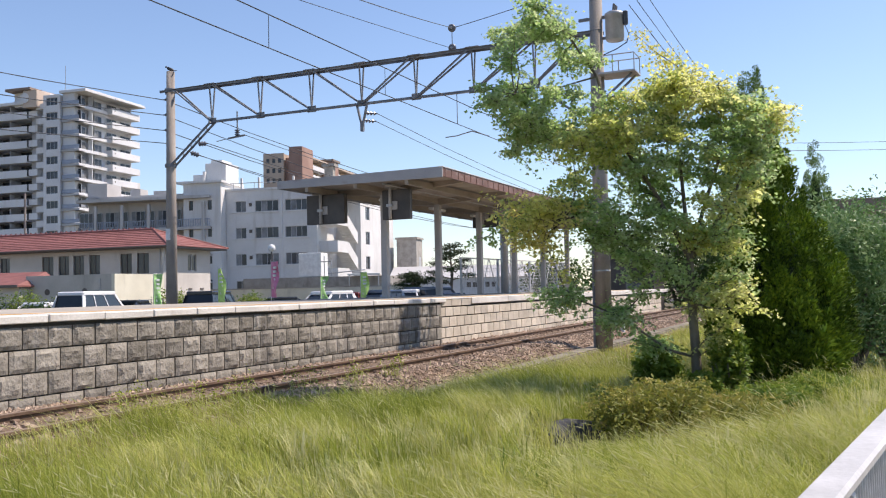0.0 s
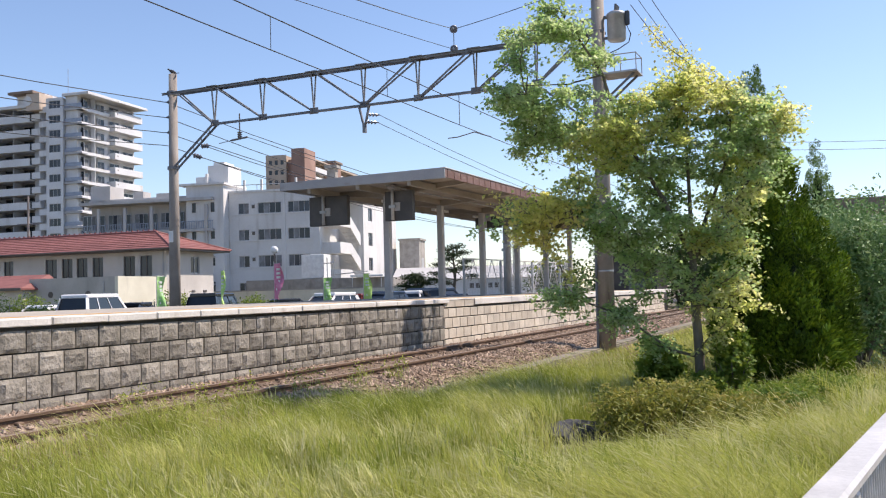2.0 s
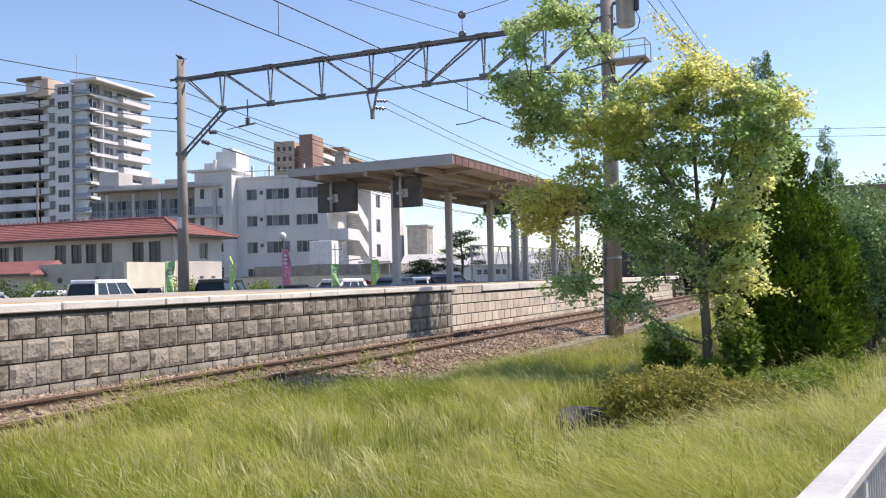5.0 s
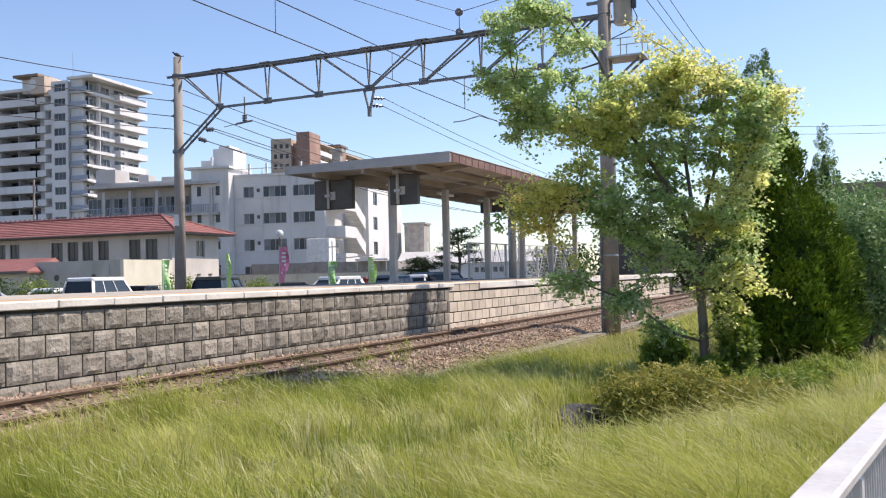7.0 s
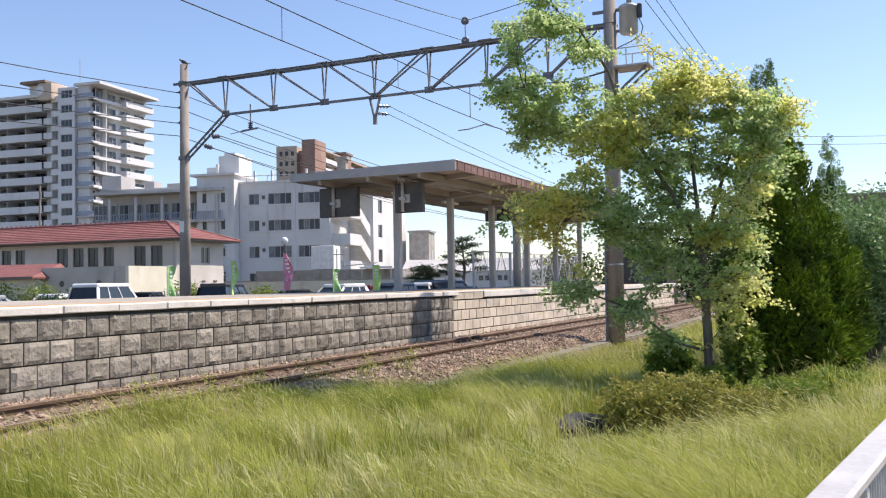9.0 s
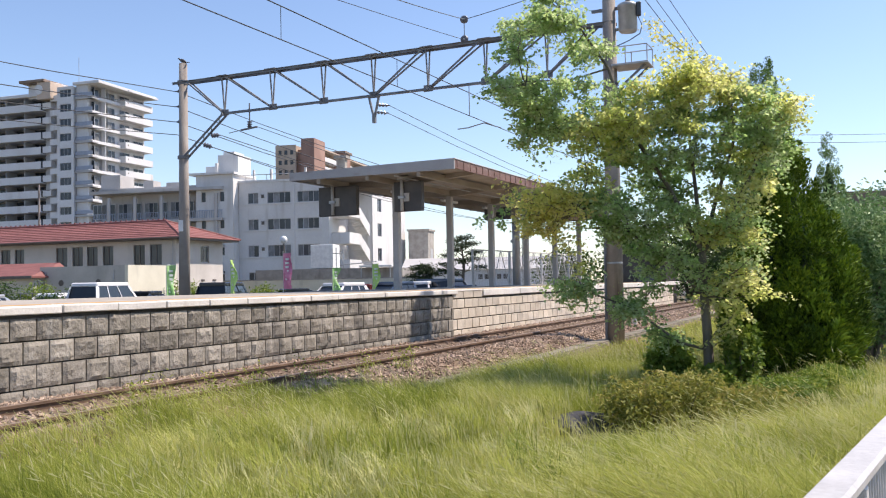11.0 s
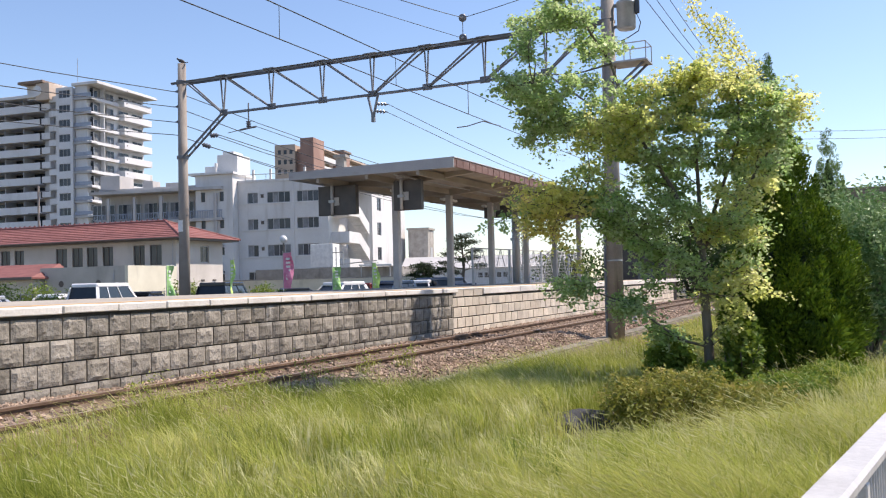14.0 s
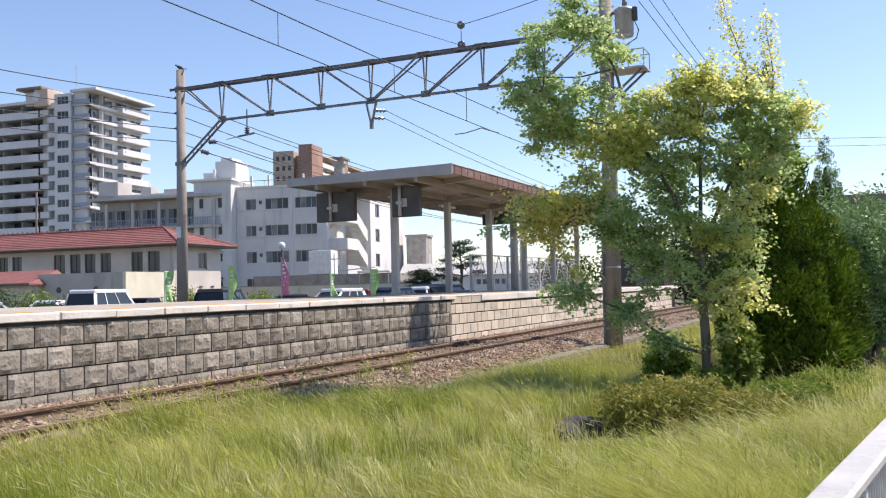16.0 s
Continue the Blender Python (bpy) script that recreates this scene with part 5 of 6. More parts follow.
# ---- plants ----
M.update({
    "maple_green": foliage("maple_green", [(0.20, 0.34, 0.10), (0.34, 0.49, 0.17), (0.49, 0.61, 0.28), (0.68, 0.74, 0.46)], 0.62, 0.42, 0.4),
    # yellow of young leaves, made paler to carry sunlight on the crown
    "maple_yellow_lit": foliage("maple_yellow_lit", [(0.44, 0.53, 0.13), (0.61, 0.66, 0.20), (0.75, 0.75, 0.32), (0.83, 0.80, 0.47)], 0.66, 0.42, 0.4),
    "maple_tip": foliage("maple_tip", [(0.60, 0.62, 0.16), (0.76, 0.72, 0.24), (0.84, 0.72, 0.34)], 0.66),
    "thuja": foliage("thuja", [(0.02, 0.045, 0.007), (0.065, 0.12, 0.013), (0.17, 0.27, 0.026), (0.38, 0.48, 0.05)], 0.05, 0.65),
    "column_leaf": foliage("column_leaf", [(0.08, 0.15, 0.04), (0.16, 0.26, 0.08), (0.27, 0.38, 0.14)], 0.25, 0.6),
    "shrub": foliage("shrub", [(0.055, 0.12, 0.035), (0.12, 0.225, 0.075), (0.22, 0.35, 0.14), (0.48, 0.57, 0.31)], 0.25, 0.45),
    "shrub_light": foliage("shrub_light", [(0.08, 0.15, 0.02), (0.17, 0.25, 0.04), (0.33, 0.36, 0.06)], 0.35),
    "weed": foliage("weed", [(0.10, 0.13, 0.025), (0.22, 0.24, 0.045), (0.36, 0.33, 0.08), (0.44, 0.34, 0.15)], 0.35),
    # needle green of the pines; its darkness also serves as shade inside conifers
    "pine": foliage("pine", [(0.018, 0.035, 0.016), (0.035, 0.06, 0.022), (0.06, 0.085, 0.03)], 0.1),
    "far_leaf": foliage("far_leaf", [(0.03, 0.065, 0.018), (0.06, 0.11, 0.025), (0.11, 0.16, 0.04)], 0.25),
    "grass": foliage("grass", [(0.13, 0.18, 0.028), (0.27, 0.32, 0.055), (0.46, 0.48, 0.13), (0.68, 0.64, 0.31)], 0.45, 0.8, 0.12, 0.6),
    "grass_dry": foliage("grass_dry", [(0.44, 0.45, 0.18), (0.60, 0.59, 0.29), (0.74, 0.71, 0.44)], 0.4, 0.8, 0.12),
    # stone colour lowered to near black for the shade of the bush
    "rock": surface("rock", (0.03, 0.032, 0.038), (0.06, 0.062, 0.07), 4, 0.8, 0, 0.8, 25),
})


def leaf_mesh(name, pos, size, rnd, up=0.6, droop=0.0, lobes=True):
    """Leaves at the given places: each one a small folded blade of its own turn and size."""
    n = len(pos)
    nrm = rnd.normal(size=(n, 3))
    nrm[:, 2] = np.abs(nrm[:, 2]) + up
    nrm /= np.linalg.norm(nrm, axis=1)[:, None]
    a = rnd.normal(size=(n, 3))
    a[:, 2] -= droop
    a -= (a * nrm).sum(1)[:, None] * nrm
    a /= np.linalg.norm(a, axis=1)[:, None]
    b = np.cross(nrm, a)
    s = (size * rnd.uniform(0.6, 1.35, n))[:, None]
    if lobes:
        shape = ((0, 0, 0), (0.35, 0.42, 0.10), (1.0, 0.0, -0.06), (0.35, -0.42, 0.10), (0.48, 0.0, 0.0))
        faces = np.array([(0, 4, 1, 1), (1, 4, 2, 2), (0, 3, 4, 4), (3, 2, 4, 4)])
    else:
        shape = ((0, 0, 0), (0.45, 0.22, 0.05), (1.0, 0.0, -0.03), (0.45, -0.22, 0.05))
        faces = np.array([(0, 3, 2, 1)])
    k = len(shape)
    v = np.empty((n, k, 3))
    for i, (u, w, h) in enumerate(shape):
        v[:, i] = pos + s * (a * u + b * w + nrm * h)
    idx = (np.arange(n) * k)[:, None, None]
    me = bpy.data.meshes.new(name)
    if lobes:
        f = (faces[:, :3][None] + idx).reshape(-1, 3)
    else:
        f = (faces[None] + idx).reshape(-1, 4)
    me.from_pydata(v.reshape(-1, 3).tolist(), [], f.tolist())
    me.update()
    return me


def bough(p0, p1, r0, r1, rnd, n=6, bend=0.12):
    """Points of a crooked limb from p0 to p1 with their radii."""
    p0, p1 = np.array(p0, float), np.array(p1, float)
    d = np.linalg.norm(p1 - p0)
    side = rnd.normal(size=3) * bend * d
    out = []
    for i in range(n + 1):
        f = i / n
        p = p0 + (p1 - p0) * f + side * 4 * f * (1 - f) * 0.5 + rnd.normal(size=3) * 0.015 * d * (0 < i < n)
        out.append((p, r0 + (r1 - r0) * f))
    return out


def limb(g, pts, n=7):
    for (a, ra), (b, rb) in zip(pts, pts[1:]):
        g.rod(a, b, ra, rb, n, False)


SWAY = []  # moving part, rest place, strength, phase, kind of motion


def maple():
    """The wind-blown young maple: trunk, limbs that bend, and leafy boughs that sway by themselves."""
    t = thing("maple_tree", pose(13.44, 1.98, -0.42, 0, 0, -65), "young yellow-green maple tree swaying in the wind", "tree")
    rnd = np.random.RandomState(11)
    fork = np.array((-0.13, 0.0, 2.0))
    g = Geo()
    limb(g, [((-0.05, 0, -0.06), 0.095), ((-0.08, 0, 0.25), 0.075), ((-0.09, 0, 0.75), 0.068), ((-0.12, 0.02, 1.45), 0.06), (fork, 0.052)], 12)
    low = [np.array(p) for p in ((-0.12, 0, 1.35), (-0.7, -0.1, 1.95), (-1.25, -0.1, 2.35), (-2.0, -0.15, 2.6))]
    drop = [np.array(p) for p in ((-0.09, 0, 0.6), (-0.52, -0.1, 0.72), (-1.2, -0.2, 1.22), (-1.9, -0.25, 1.5))]
    for seq in (low, drop):
        limb(g, [(p, 0.022 - 0.004 * i) for i, p in enumerate(seq)], 8)
    part("trunk", g, M["bark"], t, "slender grey-brown trunk with two low limbs", True)
    limbs = {
        "leader": ((-0.24, 0.05, 2.95), (-0.36, 0.0, 3.69), (-0.38, 0.0, 4.35)),
        "right": ((0.08, 0.1, 2.78), (0.31, 0.1, 3.6), (0.26, 0.05, 4.3)),
        "east": ((0.30, -0.1, 2.7), (0.55, -0.1, 3.2), (0.88, -0.1, 3.85)),
        "west": ((-0.59, -0.05, 2.88), (-1.22, -0.1, 3.79), (-1.5, -0.1, 4.64), (-1.92, -0.1, 5.25), (-2.3, -0.05, 5.6)),
    }
    skeleton = list(low) + list(drop)
    for name, seq in limbs.items():
        pts = [fork] + [np.array(p) for p in seq]
        g = Geo()
        limb(g, [(p - fork, 0.036 - 0.026 * i / (len(pts) - 1)) for i, p in enumerate(pts)], 9)
        if name == "west":
            for side in (((-1.5, -0.1, 4.64), (-2.02, -0.2, 4.46), (-2.75, -0.2, 4.42)), ((-1.22, -0.1, 3.79), (-1.95, 0.0, 3.87), (-2.5, 0.05, 4.02))):
                q = [np.array(p) for p in side]
                limb(g, [(p - fork, 0.015 - 0.005 * i) for i, p in enumerate(q)], 6)
                skeleton += q
        ob = part("limb", g, M["bark"], t, "", True)
        ob.location = fork
        SWAY.append((ob, fork, 0.45 if name == "west" else 1.0, 0.0, "limb"))
        for a, b in zip(pts, pts[1:]):
            skeleton += [a * 0.5 + b * 0.5, b]
    cols = {"g": "maple_green", "y": "maple_yellow_lit", "t": "maple_tip"}
    words = {"g": "fresh green leaves", "y": "yellow-green young leaves with sunlight partly in their colour", "t": "orange-tinged new leaves"}

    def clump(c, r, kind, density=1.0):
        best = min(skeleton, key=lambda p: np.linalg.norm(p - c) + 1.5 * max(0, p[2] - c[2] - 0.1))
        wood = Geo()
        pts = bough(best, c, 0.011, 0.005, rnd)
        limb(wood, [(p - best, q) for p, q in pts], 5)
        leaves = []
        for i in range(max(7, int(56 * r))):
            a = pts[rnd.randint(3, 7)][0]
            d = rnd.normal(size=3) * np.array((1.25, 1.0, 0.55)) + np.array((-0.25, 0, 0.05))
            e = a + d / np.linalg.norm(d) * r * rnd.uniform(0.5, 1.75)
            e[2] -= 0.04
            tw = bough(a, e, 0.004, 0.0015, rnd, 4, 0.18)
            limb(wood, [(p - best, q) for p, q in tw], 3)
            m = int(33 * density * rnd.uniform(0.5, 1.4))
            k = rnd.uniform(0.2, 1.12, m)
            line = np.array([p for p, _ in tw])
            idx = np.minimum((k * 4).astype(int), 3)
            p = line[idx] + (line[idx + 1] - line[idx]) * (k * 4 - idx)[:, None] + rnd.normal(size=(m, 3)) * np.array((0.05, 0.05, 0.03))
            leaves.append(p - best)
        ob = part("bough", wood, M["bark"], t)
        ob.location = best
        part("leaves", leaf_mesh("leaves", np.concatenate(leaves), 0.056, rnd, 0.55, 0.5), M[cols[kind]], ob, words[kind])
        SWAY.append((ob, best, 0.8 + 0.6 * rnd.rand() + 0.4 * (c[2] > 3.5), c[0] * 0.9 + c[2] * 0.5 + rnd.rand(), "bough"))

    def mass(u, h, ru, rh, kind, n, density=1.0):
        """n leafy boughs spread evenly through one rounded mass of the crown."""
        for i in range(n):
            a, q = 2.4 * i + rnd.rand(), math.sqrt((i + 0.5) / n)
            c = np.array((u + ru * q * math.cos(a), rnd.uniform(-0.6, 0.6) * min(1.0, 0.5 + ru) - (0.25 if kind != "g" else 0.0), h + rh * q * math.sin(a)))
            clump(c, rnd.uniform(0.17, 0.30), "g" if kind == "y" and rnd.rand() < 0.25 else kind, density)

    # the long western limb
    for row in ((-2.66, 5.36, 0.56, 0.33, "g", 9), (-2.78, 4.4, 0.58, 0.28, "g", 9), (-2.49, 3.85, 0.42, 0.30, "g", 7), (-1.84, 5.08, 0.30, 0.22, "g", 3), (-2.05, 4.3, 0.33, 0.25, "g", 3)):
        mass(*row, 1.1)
    # sunlit yellow shoulder and crown, the sun partly put into the leaf colour
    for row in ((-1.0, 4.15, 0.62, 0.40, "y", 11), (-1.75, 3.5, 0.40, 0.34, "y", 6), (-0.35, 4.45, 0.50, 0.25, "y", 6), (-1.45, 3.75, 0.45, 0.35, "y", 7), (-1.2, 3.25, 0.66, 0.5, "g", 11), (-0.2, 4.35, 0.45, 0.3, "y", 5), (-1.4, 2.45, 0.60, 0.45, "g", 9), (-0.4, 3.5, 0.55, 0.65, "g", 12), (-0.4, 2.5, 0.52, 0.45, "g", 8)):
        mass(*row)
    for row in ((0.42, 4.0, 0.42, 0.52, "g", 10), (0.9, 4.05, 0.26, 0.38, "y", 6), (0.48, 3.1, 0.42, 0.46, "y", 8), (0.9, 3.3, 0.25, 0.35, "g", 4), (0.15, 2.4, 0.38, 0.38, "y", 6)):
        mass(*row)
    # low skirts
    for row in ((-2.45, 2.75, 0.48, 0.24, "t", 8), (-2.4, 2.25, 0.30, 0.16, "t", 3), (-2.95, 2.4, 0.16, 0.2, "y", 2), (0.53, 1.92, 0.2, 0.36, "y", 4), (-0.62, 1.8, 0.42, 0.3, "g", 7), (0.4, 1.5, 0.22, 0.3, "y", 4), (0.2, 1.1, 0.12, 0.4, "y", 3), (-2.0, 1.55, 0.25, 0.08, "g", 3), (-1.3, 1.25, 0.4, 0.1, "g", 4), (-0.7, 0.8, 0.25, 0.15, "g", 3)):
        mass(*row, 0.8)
    # two long new shoots that the wind bends over
    for k, (u, w, h, size) in enumerate(((0.27, 0.0, 4.05, 1.75), (0.62, 0.15, 4.1, 1.45))):
        base = np.array((u, w, h))
        gg = Geo()
        pts = [(np.array((-0.10 * f * f + 0.05 * math.sin(5 * f), 0.03 * math.sin(3 * f), f)) * size, 0.013 - 0.010 * f) for f in (0.0, 0.2, 0.4, 0.6, 0.8, 1.0)]
        limb(gg, pts, 6)
        lv = []
        for a, b in zip(pts[1:], pts[2:]):
            f = rnd.rand(130)[:, None]
            lv.append(a[0] + (b[0] - a[0]) * f + rnd.normal(size=(130, 3)) * np.array((0.075, 0.075, 0.06)))
        ob = part("shoot", gg, M["bark"], t)
        ob.location = base
        part("leaves", leaf_mesh("leaves", np.concatenate(lv), 0.05, rnd, 0.4, 0.3), M["maple_tip"], ob, "orange-tinged new leaves")
        SWAY.append((ob, base, 1.0, float(k), "shoot"))


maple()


def plumed_conifer(name, at, profile, H, plumes, spray, material, label, seed, core, k=1.0):
    """A dense conifer: a trunk, a dark solid core that holds the inner shade, and upright flame-shaped plumes of small
    sprays all over it.
    """
    t = thing(name, pose(*at, 0, 0, -65), label, "conifer")
    rnd = np.random.RandomState(seed)
    part("trunk", Geo().rod((0, 0, -0.05), (0, 0, H * 0.8), 0.10, 0.02, 8), M["bark"], t)
    fs, rs = [p[0] for p in profile], [p[1] for p in profile]
    # added dark core in place of the shade deep between the plumes
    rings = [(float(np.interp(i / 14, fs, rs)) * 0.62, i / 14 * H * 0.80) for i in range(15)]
    part("inner_crown", Geo().lathe(rings, n=16), M[core], t, "dark solid core holding the shade inside the crown")
    weight = np.array([np.interp(f, fs, rs) + 0.25 * max(rs) for f in np.linspace(0, 1, 200)])
    weight = np.cumsum(weight) / weight.sum()
    verts, faces = [], []
    for _ in range(plumes):
        f = float(np.interp(rnd.rand(), weight, np.linspace(0, 1, 200)))
        a = rnd.rand() * 6.283
        R = float(np.interp(f, fs, rs))
        out = np.array((math.cos(a), math.sin(a), 0.0))
        size = k * rnd.uniform(0.7, 1.3) * (1 - 0.55 * f)
        foot = out * (R * rnd.uniform(0.74, 0.94)) + np.array((0, 0, f * (H - 0.3 * k) - 0.10 * k))
        axis = out * 0.34 + np.array((0, 0, 1.0)) + rnd.normal(size=3) * 0.12
        axis /= np.linalg.norm(axis)
        u = np.cross(axis, out)
        u /= np.linalg.norm(u)
        w = np.cross(u, axis)
        for _s in range(spray):
            g = rnd.rand() ** 0.8
            b = rnd.rand() * 6.283
            side = u * math.cos(b) + w * math.sin(b)
            r = 0.15 * size * math.sin(math.pi * min(0.97, 0.22 + 0.76 * g))
            p = foot + axis * (0.50 * size * g) + side * r
            d = axis * 0.8 + side * 0.55 + rnd.normal(size=3) * 0.25
            d /= np.linalg.norm(d)
            q = np.cross(d, side + rnd.normal(size=3) * 0.4)
            q *= 0.019 * size / (np.linalg.norm(q) + 1e-6)
            L = 0.10 * size * rnd.uniform(0.6, 1.3)
            n = len(verts)
            verts += [tuple(p), tuple(p + d * L * 0.55 + q), tuple(p + d * L), tuple(p + d * L * 0.55 - q)]
            faces.append((n, n + 1, n + 2, n + 3))
    me = bpy.data.meshes.new("foliage")
    me.from_pydata(verts, [], faces)
    part("foliage", me, M[material], t, "upright plumes of scaly sprays")
    SWAY.append((t, np.array(at), 0.16, 0.4, "thing"))


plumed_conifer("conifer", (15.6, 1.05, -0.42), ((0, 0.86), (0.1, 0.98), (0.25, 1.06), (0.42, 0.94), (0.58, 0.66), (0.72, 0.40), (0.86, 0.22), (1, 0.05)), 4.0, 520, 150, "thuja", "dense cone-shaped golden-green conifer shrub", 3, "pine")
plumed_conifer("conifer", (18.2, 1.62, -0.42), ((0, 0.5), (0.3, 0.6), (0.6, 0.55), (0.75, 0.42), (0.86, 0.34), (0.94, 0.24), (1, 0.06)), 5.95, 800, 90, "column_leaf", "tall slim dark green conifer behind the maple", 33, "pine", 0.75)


def shrub(name, at, radii, count, size, material, label, category="shrub", seed=1, lobes=False, stems=7, up=0.4, lumps=2.2):
    """A leafy shrub or crown: stems and leaves in an uneven lumpy volume, thicker towards its outside."""
    rnd = np.random.RandomState(seed)
    t = thing(name, pose(*at), label, category)
    d = rnd.normal(size=(count, 3))
    d /= np.linalg.norm(d, axis=1)[:, None]
    r = np.minimum(rnd.rand(count) ** 0.42, 0.97)
    l = np.array([0.80 + 0.42 * noise.noise(Vector((q[0] * lumps + seed, q[1] * lumps, q[2] * lumps))) for q in d])
    p = d * (r * l)[:, None] * np.array(radii)
    p[:, 2] += radii[2] * 0.82
    p = p[p[:, 2] > 0.01]
    g = Geo()
    for i in range(stems):
        e = d[i] * np.array(radii) * 0.75
        e[2] = abs(e[2]) + radii[2] * 0.7
        limb(g, bough((e[0] * 0.08, e[1] * 0.08, -0.03), e, radii[2] * 0.025, radii[2] * 0.008, rnd, 5), 5)
    part("stem", g, M["bark"], t)
    part("leaves", leaf_mesh("leaves", p, size, rnd, up, 0.2, lobes), M[material], t)
    return t


# shrubs round the tree and along the fence
shrub("base_shrub", (13.35, 2.6, -0.42), (0.45, 0.45, 0.42), 2000, 0.085, "shrub_light", "yellow-green shrub round the trunk foot", seed=4, lobes=True)
shrub("base_shrub", (12.9, 1.95, -0.42), (0.42, 0.42, 0.26), 1300, 0.075, "shrub_light", "low yellow-green shrub beside the trunk", seed=5, lobes=True)
shrub("base_shrub", (14.2, 2.75, -0.42), (0.45, 0.45, 0.5), 2200, 0.075, "shrub_light", "yellow-green shrub behind the trunk", seed=6)
shrub("base_shrub", (13.35, 1.6, -0.42), (0.36, 0.36, 0.62), 1500, 0.075, "shrub_light", "leafy yellow-green shrub before the conifer", seed=17, lobes=True)
shrub("hedge_shrub", (18.3, 0.0, -0.42), (1.15, 1.2, 1.92), 19000, 0.085, "shrub", "tall dark green shrub with glossy leaves", seed=7, stems=9, up=0.2)
shrub("hedge_shrub", (20.5, -0.7, -0.42), (1.6, 1.5, 2.15), 9000, 0.10, "shrub", "tall dark green shrub with some paler leaves", seed=8, stems=9, up=0.2)
shrub("hedge_shrub", (24.5, 0.6, -0.42), (1.8, 2.0, 2.35), 7000, 0.12, "shrub", "tall dark green shrub behind the conifer", seed=9, stems=9, up=0.2)
shrub("low_weed", (9.85, 2.25, -0.45), (0.75, 0.55, 0.36), 5200, 0.055, "weed", "low brown-green weedy bush in the grass", seed=12, stems=16)
shrub("low_weed", (10.4, 1.85, -0.45), (0.9, 0.65, 0.40), 5600, 0.055, "weed", "low brown-green weedy bush in the grass", seed=13, stems=16)
shrub("low_weed", (10.6, 1.15, -0.45), (1.0, 0.75, 0.28), 5200, 0.055, "weed", "low weedy bush by the conifer", seed=14, stems=14)
shrub("low_weed", (11.8, 0.9, -0.45), (1.0, 0.75, 0.28), 4600, 0.06, "shrub_light", "low yellow-green weeds before the conifer", seed=15, stems=14)
shrub("low_weed", (9.4, 0.55, -0.45), (0.7, 0.45, 0.18), 2200, 0.05, "weed", "low brown-green weeds near the fence", seed=18, stems=12)
shrub("low_weed", (8.3, 0.75, -0.45), (0.6, 0.4, 0.16), 1800, 0.045, "weed", "low brown-green weeds near the fence", seed=19, stems=12)
shrub("low_weed", (13.2, 0.4, -0.45), (1.0, 0.7, 0.28), 4200, 0.06, "shrub_light", "low yellow-green weeds before the conifer", seed=16, stems=14)

st = thing("boulder", pose(9.75, 2.85, -0.45, 0, 6, -55), "dark flat stone half hidden in grass, bush shade put into its colour", "stone")
bm = bmesh.new()
bmesh.ops.create_icosphere(bm, subdivisions=3, radius=1.0)
for v in bm.verts:
    k = 1 + 0.18 * noise.noise(v.co * 1.7)
    v.co = Vector((v.co.x * 0.50 * k, v.co.y * 0.32 * k, max(-0.1, v.co.z * 0.22 * k)))
me = bpy.data.meshes.new("stone_body")
bm.to_mesh(me)
bm.free()
part("stone_body", me, M["rock"], st)

slab = thing("stone_slab", pose(7.75, 1.78, -0.41, 0, 0, -62), "pale weathered flat slab lying in the grass", "slab")
part("slab_body", Geo().box(-0.42, 0.42, -0.16, 0.16, -0.06, 0.05, 0.02), M["concrete_pale"], slab)

# far greenery
plumed_conifer("conifer", (60, 1.75, -0.42), ((0, 0.6), (0.5, 0.85), (0.7, 0.75), (0.85, 0.5), (0.95, 0.25), (1, 0.08)), 10.6, 420, 80, "column_leaf", "slim dark green cypress behind roofs", 21, "pine", 1.7)
for i, (x, y, r, h, s) in enumerate(((70, 34.4, 1.7, 0.55, 31), (70.5, 31.0, 2.0, 1.0, 32))):
    t = thing("pine_tree", pose(x, y, -0.42), "dark green black pine with layered pads", "tree")
    rnd = np.random.RandomState(s)
    g = Geo()
    limb(g, [((0, 0, 0), 0.2), ((0.3, 0.1, 1.5 * h), 0.16), ((0.0, -0.2, 3.0 * h), 0.11), ((0.2, 0.1, 5.0 * h), 0.05)], 8)
    pads = []
    for k in range(13):
        z = (2.2 + 3.0 * k / 12) * h
        a = k * 2.4 + rnd.rand()
        rr = (r * 0.8) * (1.1 - 0.75 * k / 12)
        c = np.array((math.cos(a) * rr, math.sin(a) * rr, z + 0.2))
        limb(g, bough((0.1, 0, z - 0.3), c, 0.06, 0.02, rnd, 4), 5)
        pads.append(c + rnd.normal(size=(300, 3)) * np.array((0.36, 0.36, 0.10)))
    part("trunk", g, M["bark"], t)
    part("needles", leaf_mesh("needles", np.concatenate(pads), 0.22, rnd, 0.9, 0, False), M["pine"], t)

for x, y, r, h, c, mt, s in ((31.0, 40.6, 2.2, 1.0, 2400, "far_leaf", 41), (33.5, 37.9, 1.6, 0.95, 1600, "far_leaf", 42), (40.6, 29.7, 1.3, 1.05, 2200, "shrub_light", 43), (42.3, 35.2, 1.8, 0.95, 1800, "far_leaf", 44), (47.3, 38.0, 2.2, 1.1, 1600, "far_leaf", 45), (29.3, 43.0, 2.4, 1.0, 1800, "far_leaf", 46), (35.4, 40.8, 1.6, 1.3, 2000, "shrub_light", 61), (34.0, 42.2, 1.8, 1.35, 2000, "far_leaf", 62), (36.9, 39.3, 1.2, 1.2, 1400, "far_leaf", 63), (41.2, 35.6, 1.4, 1.3, 1600, "shrub_light", 64)):
    shrub("parking_bush", (x, y, -0.42), (r, r, h), c, 0.16, mt, "green bush at the edge of the car park", "bush", s)
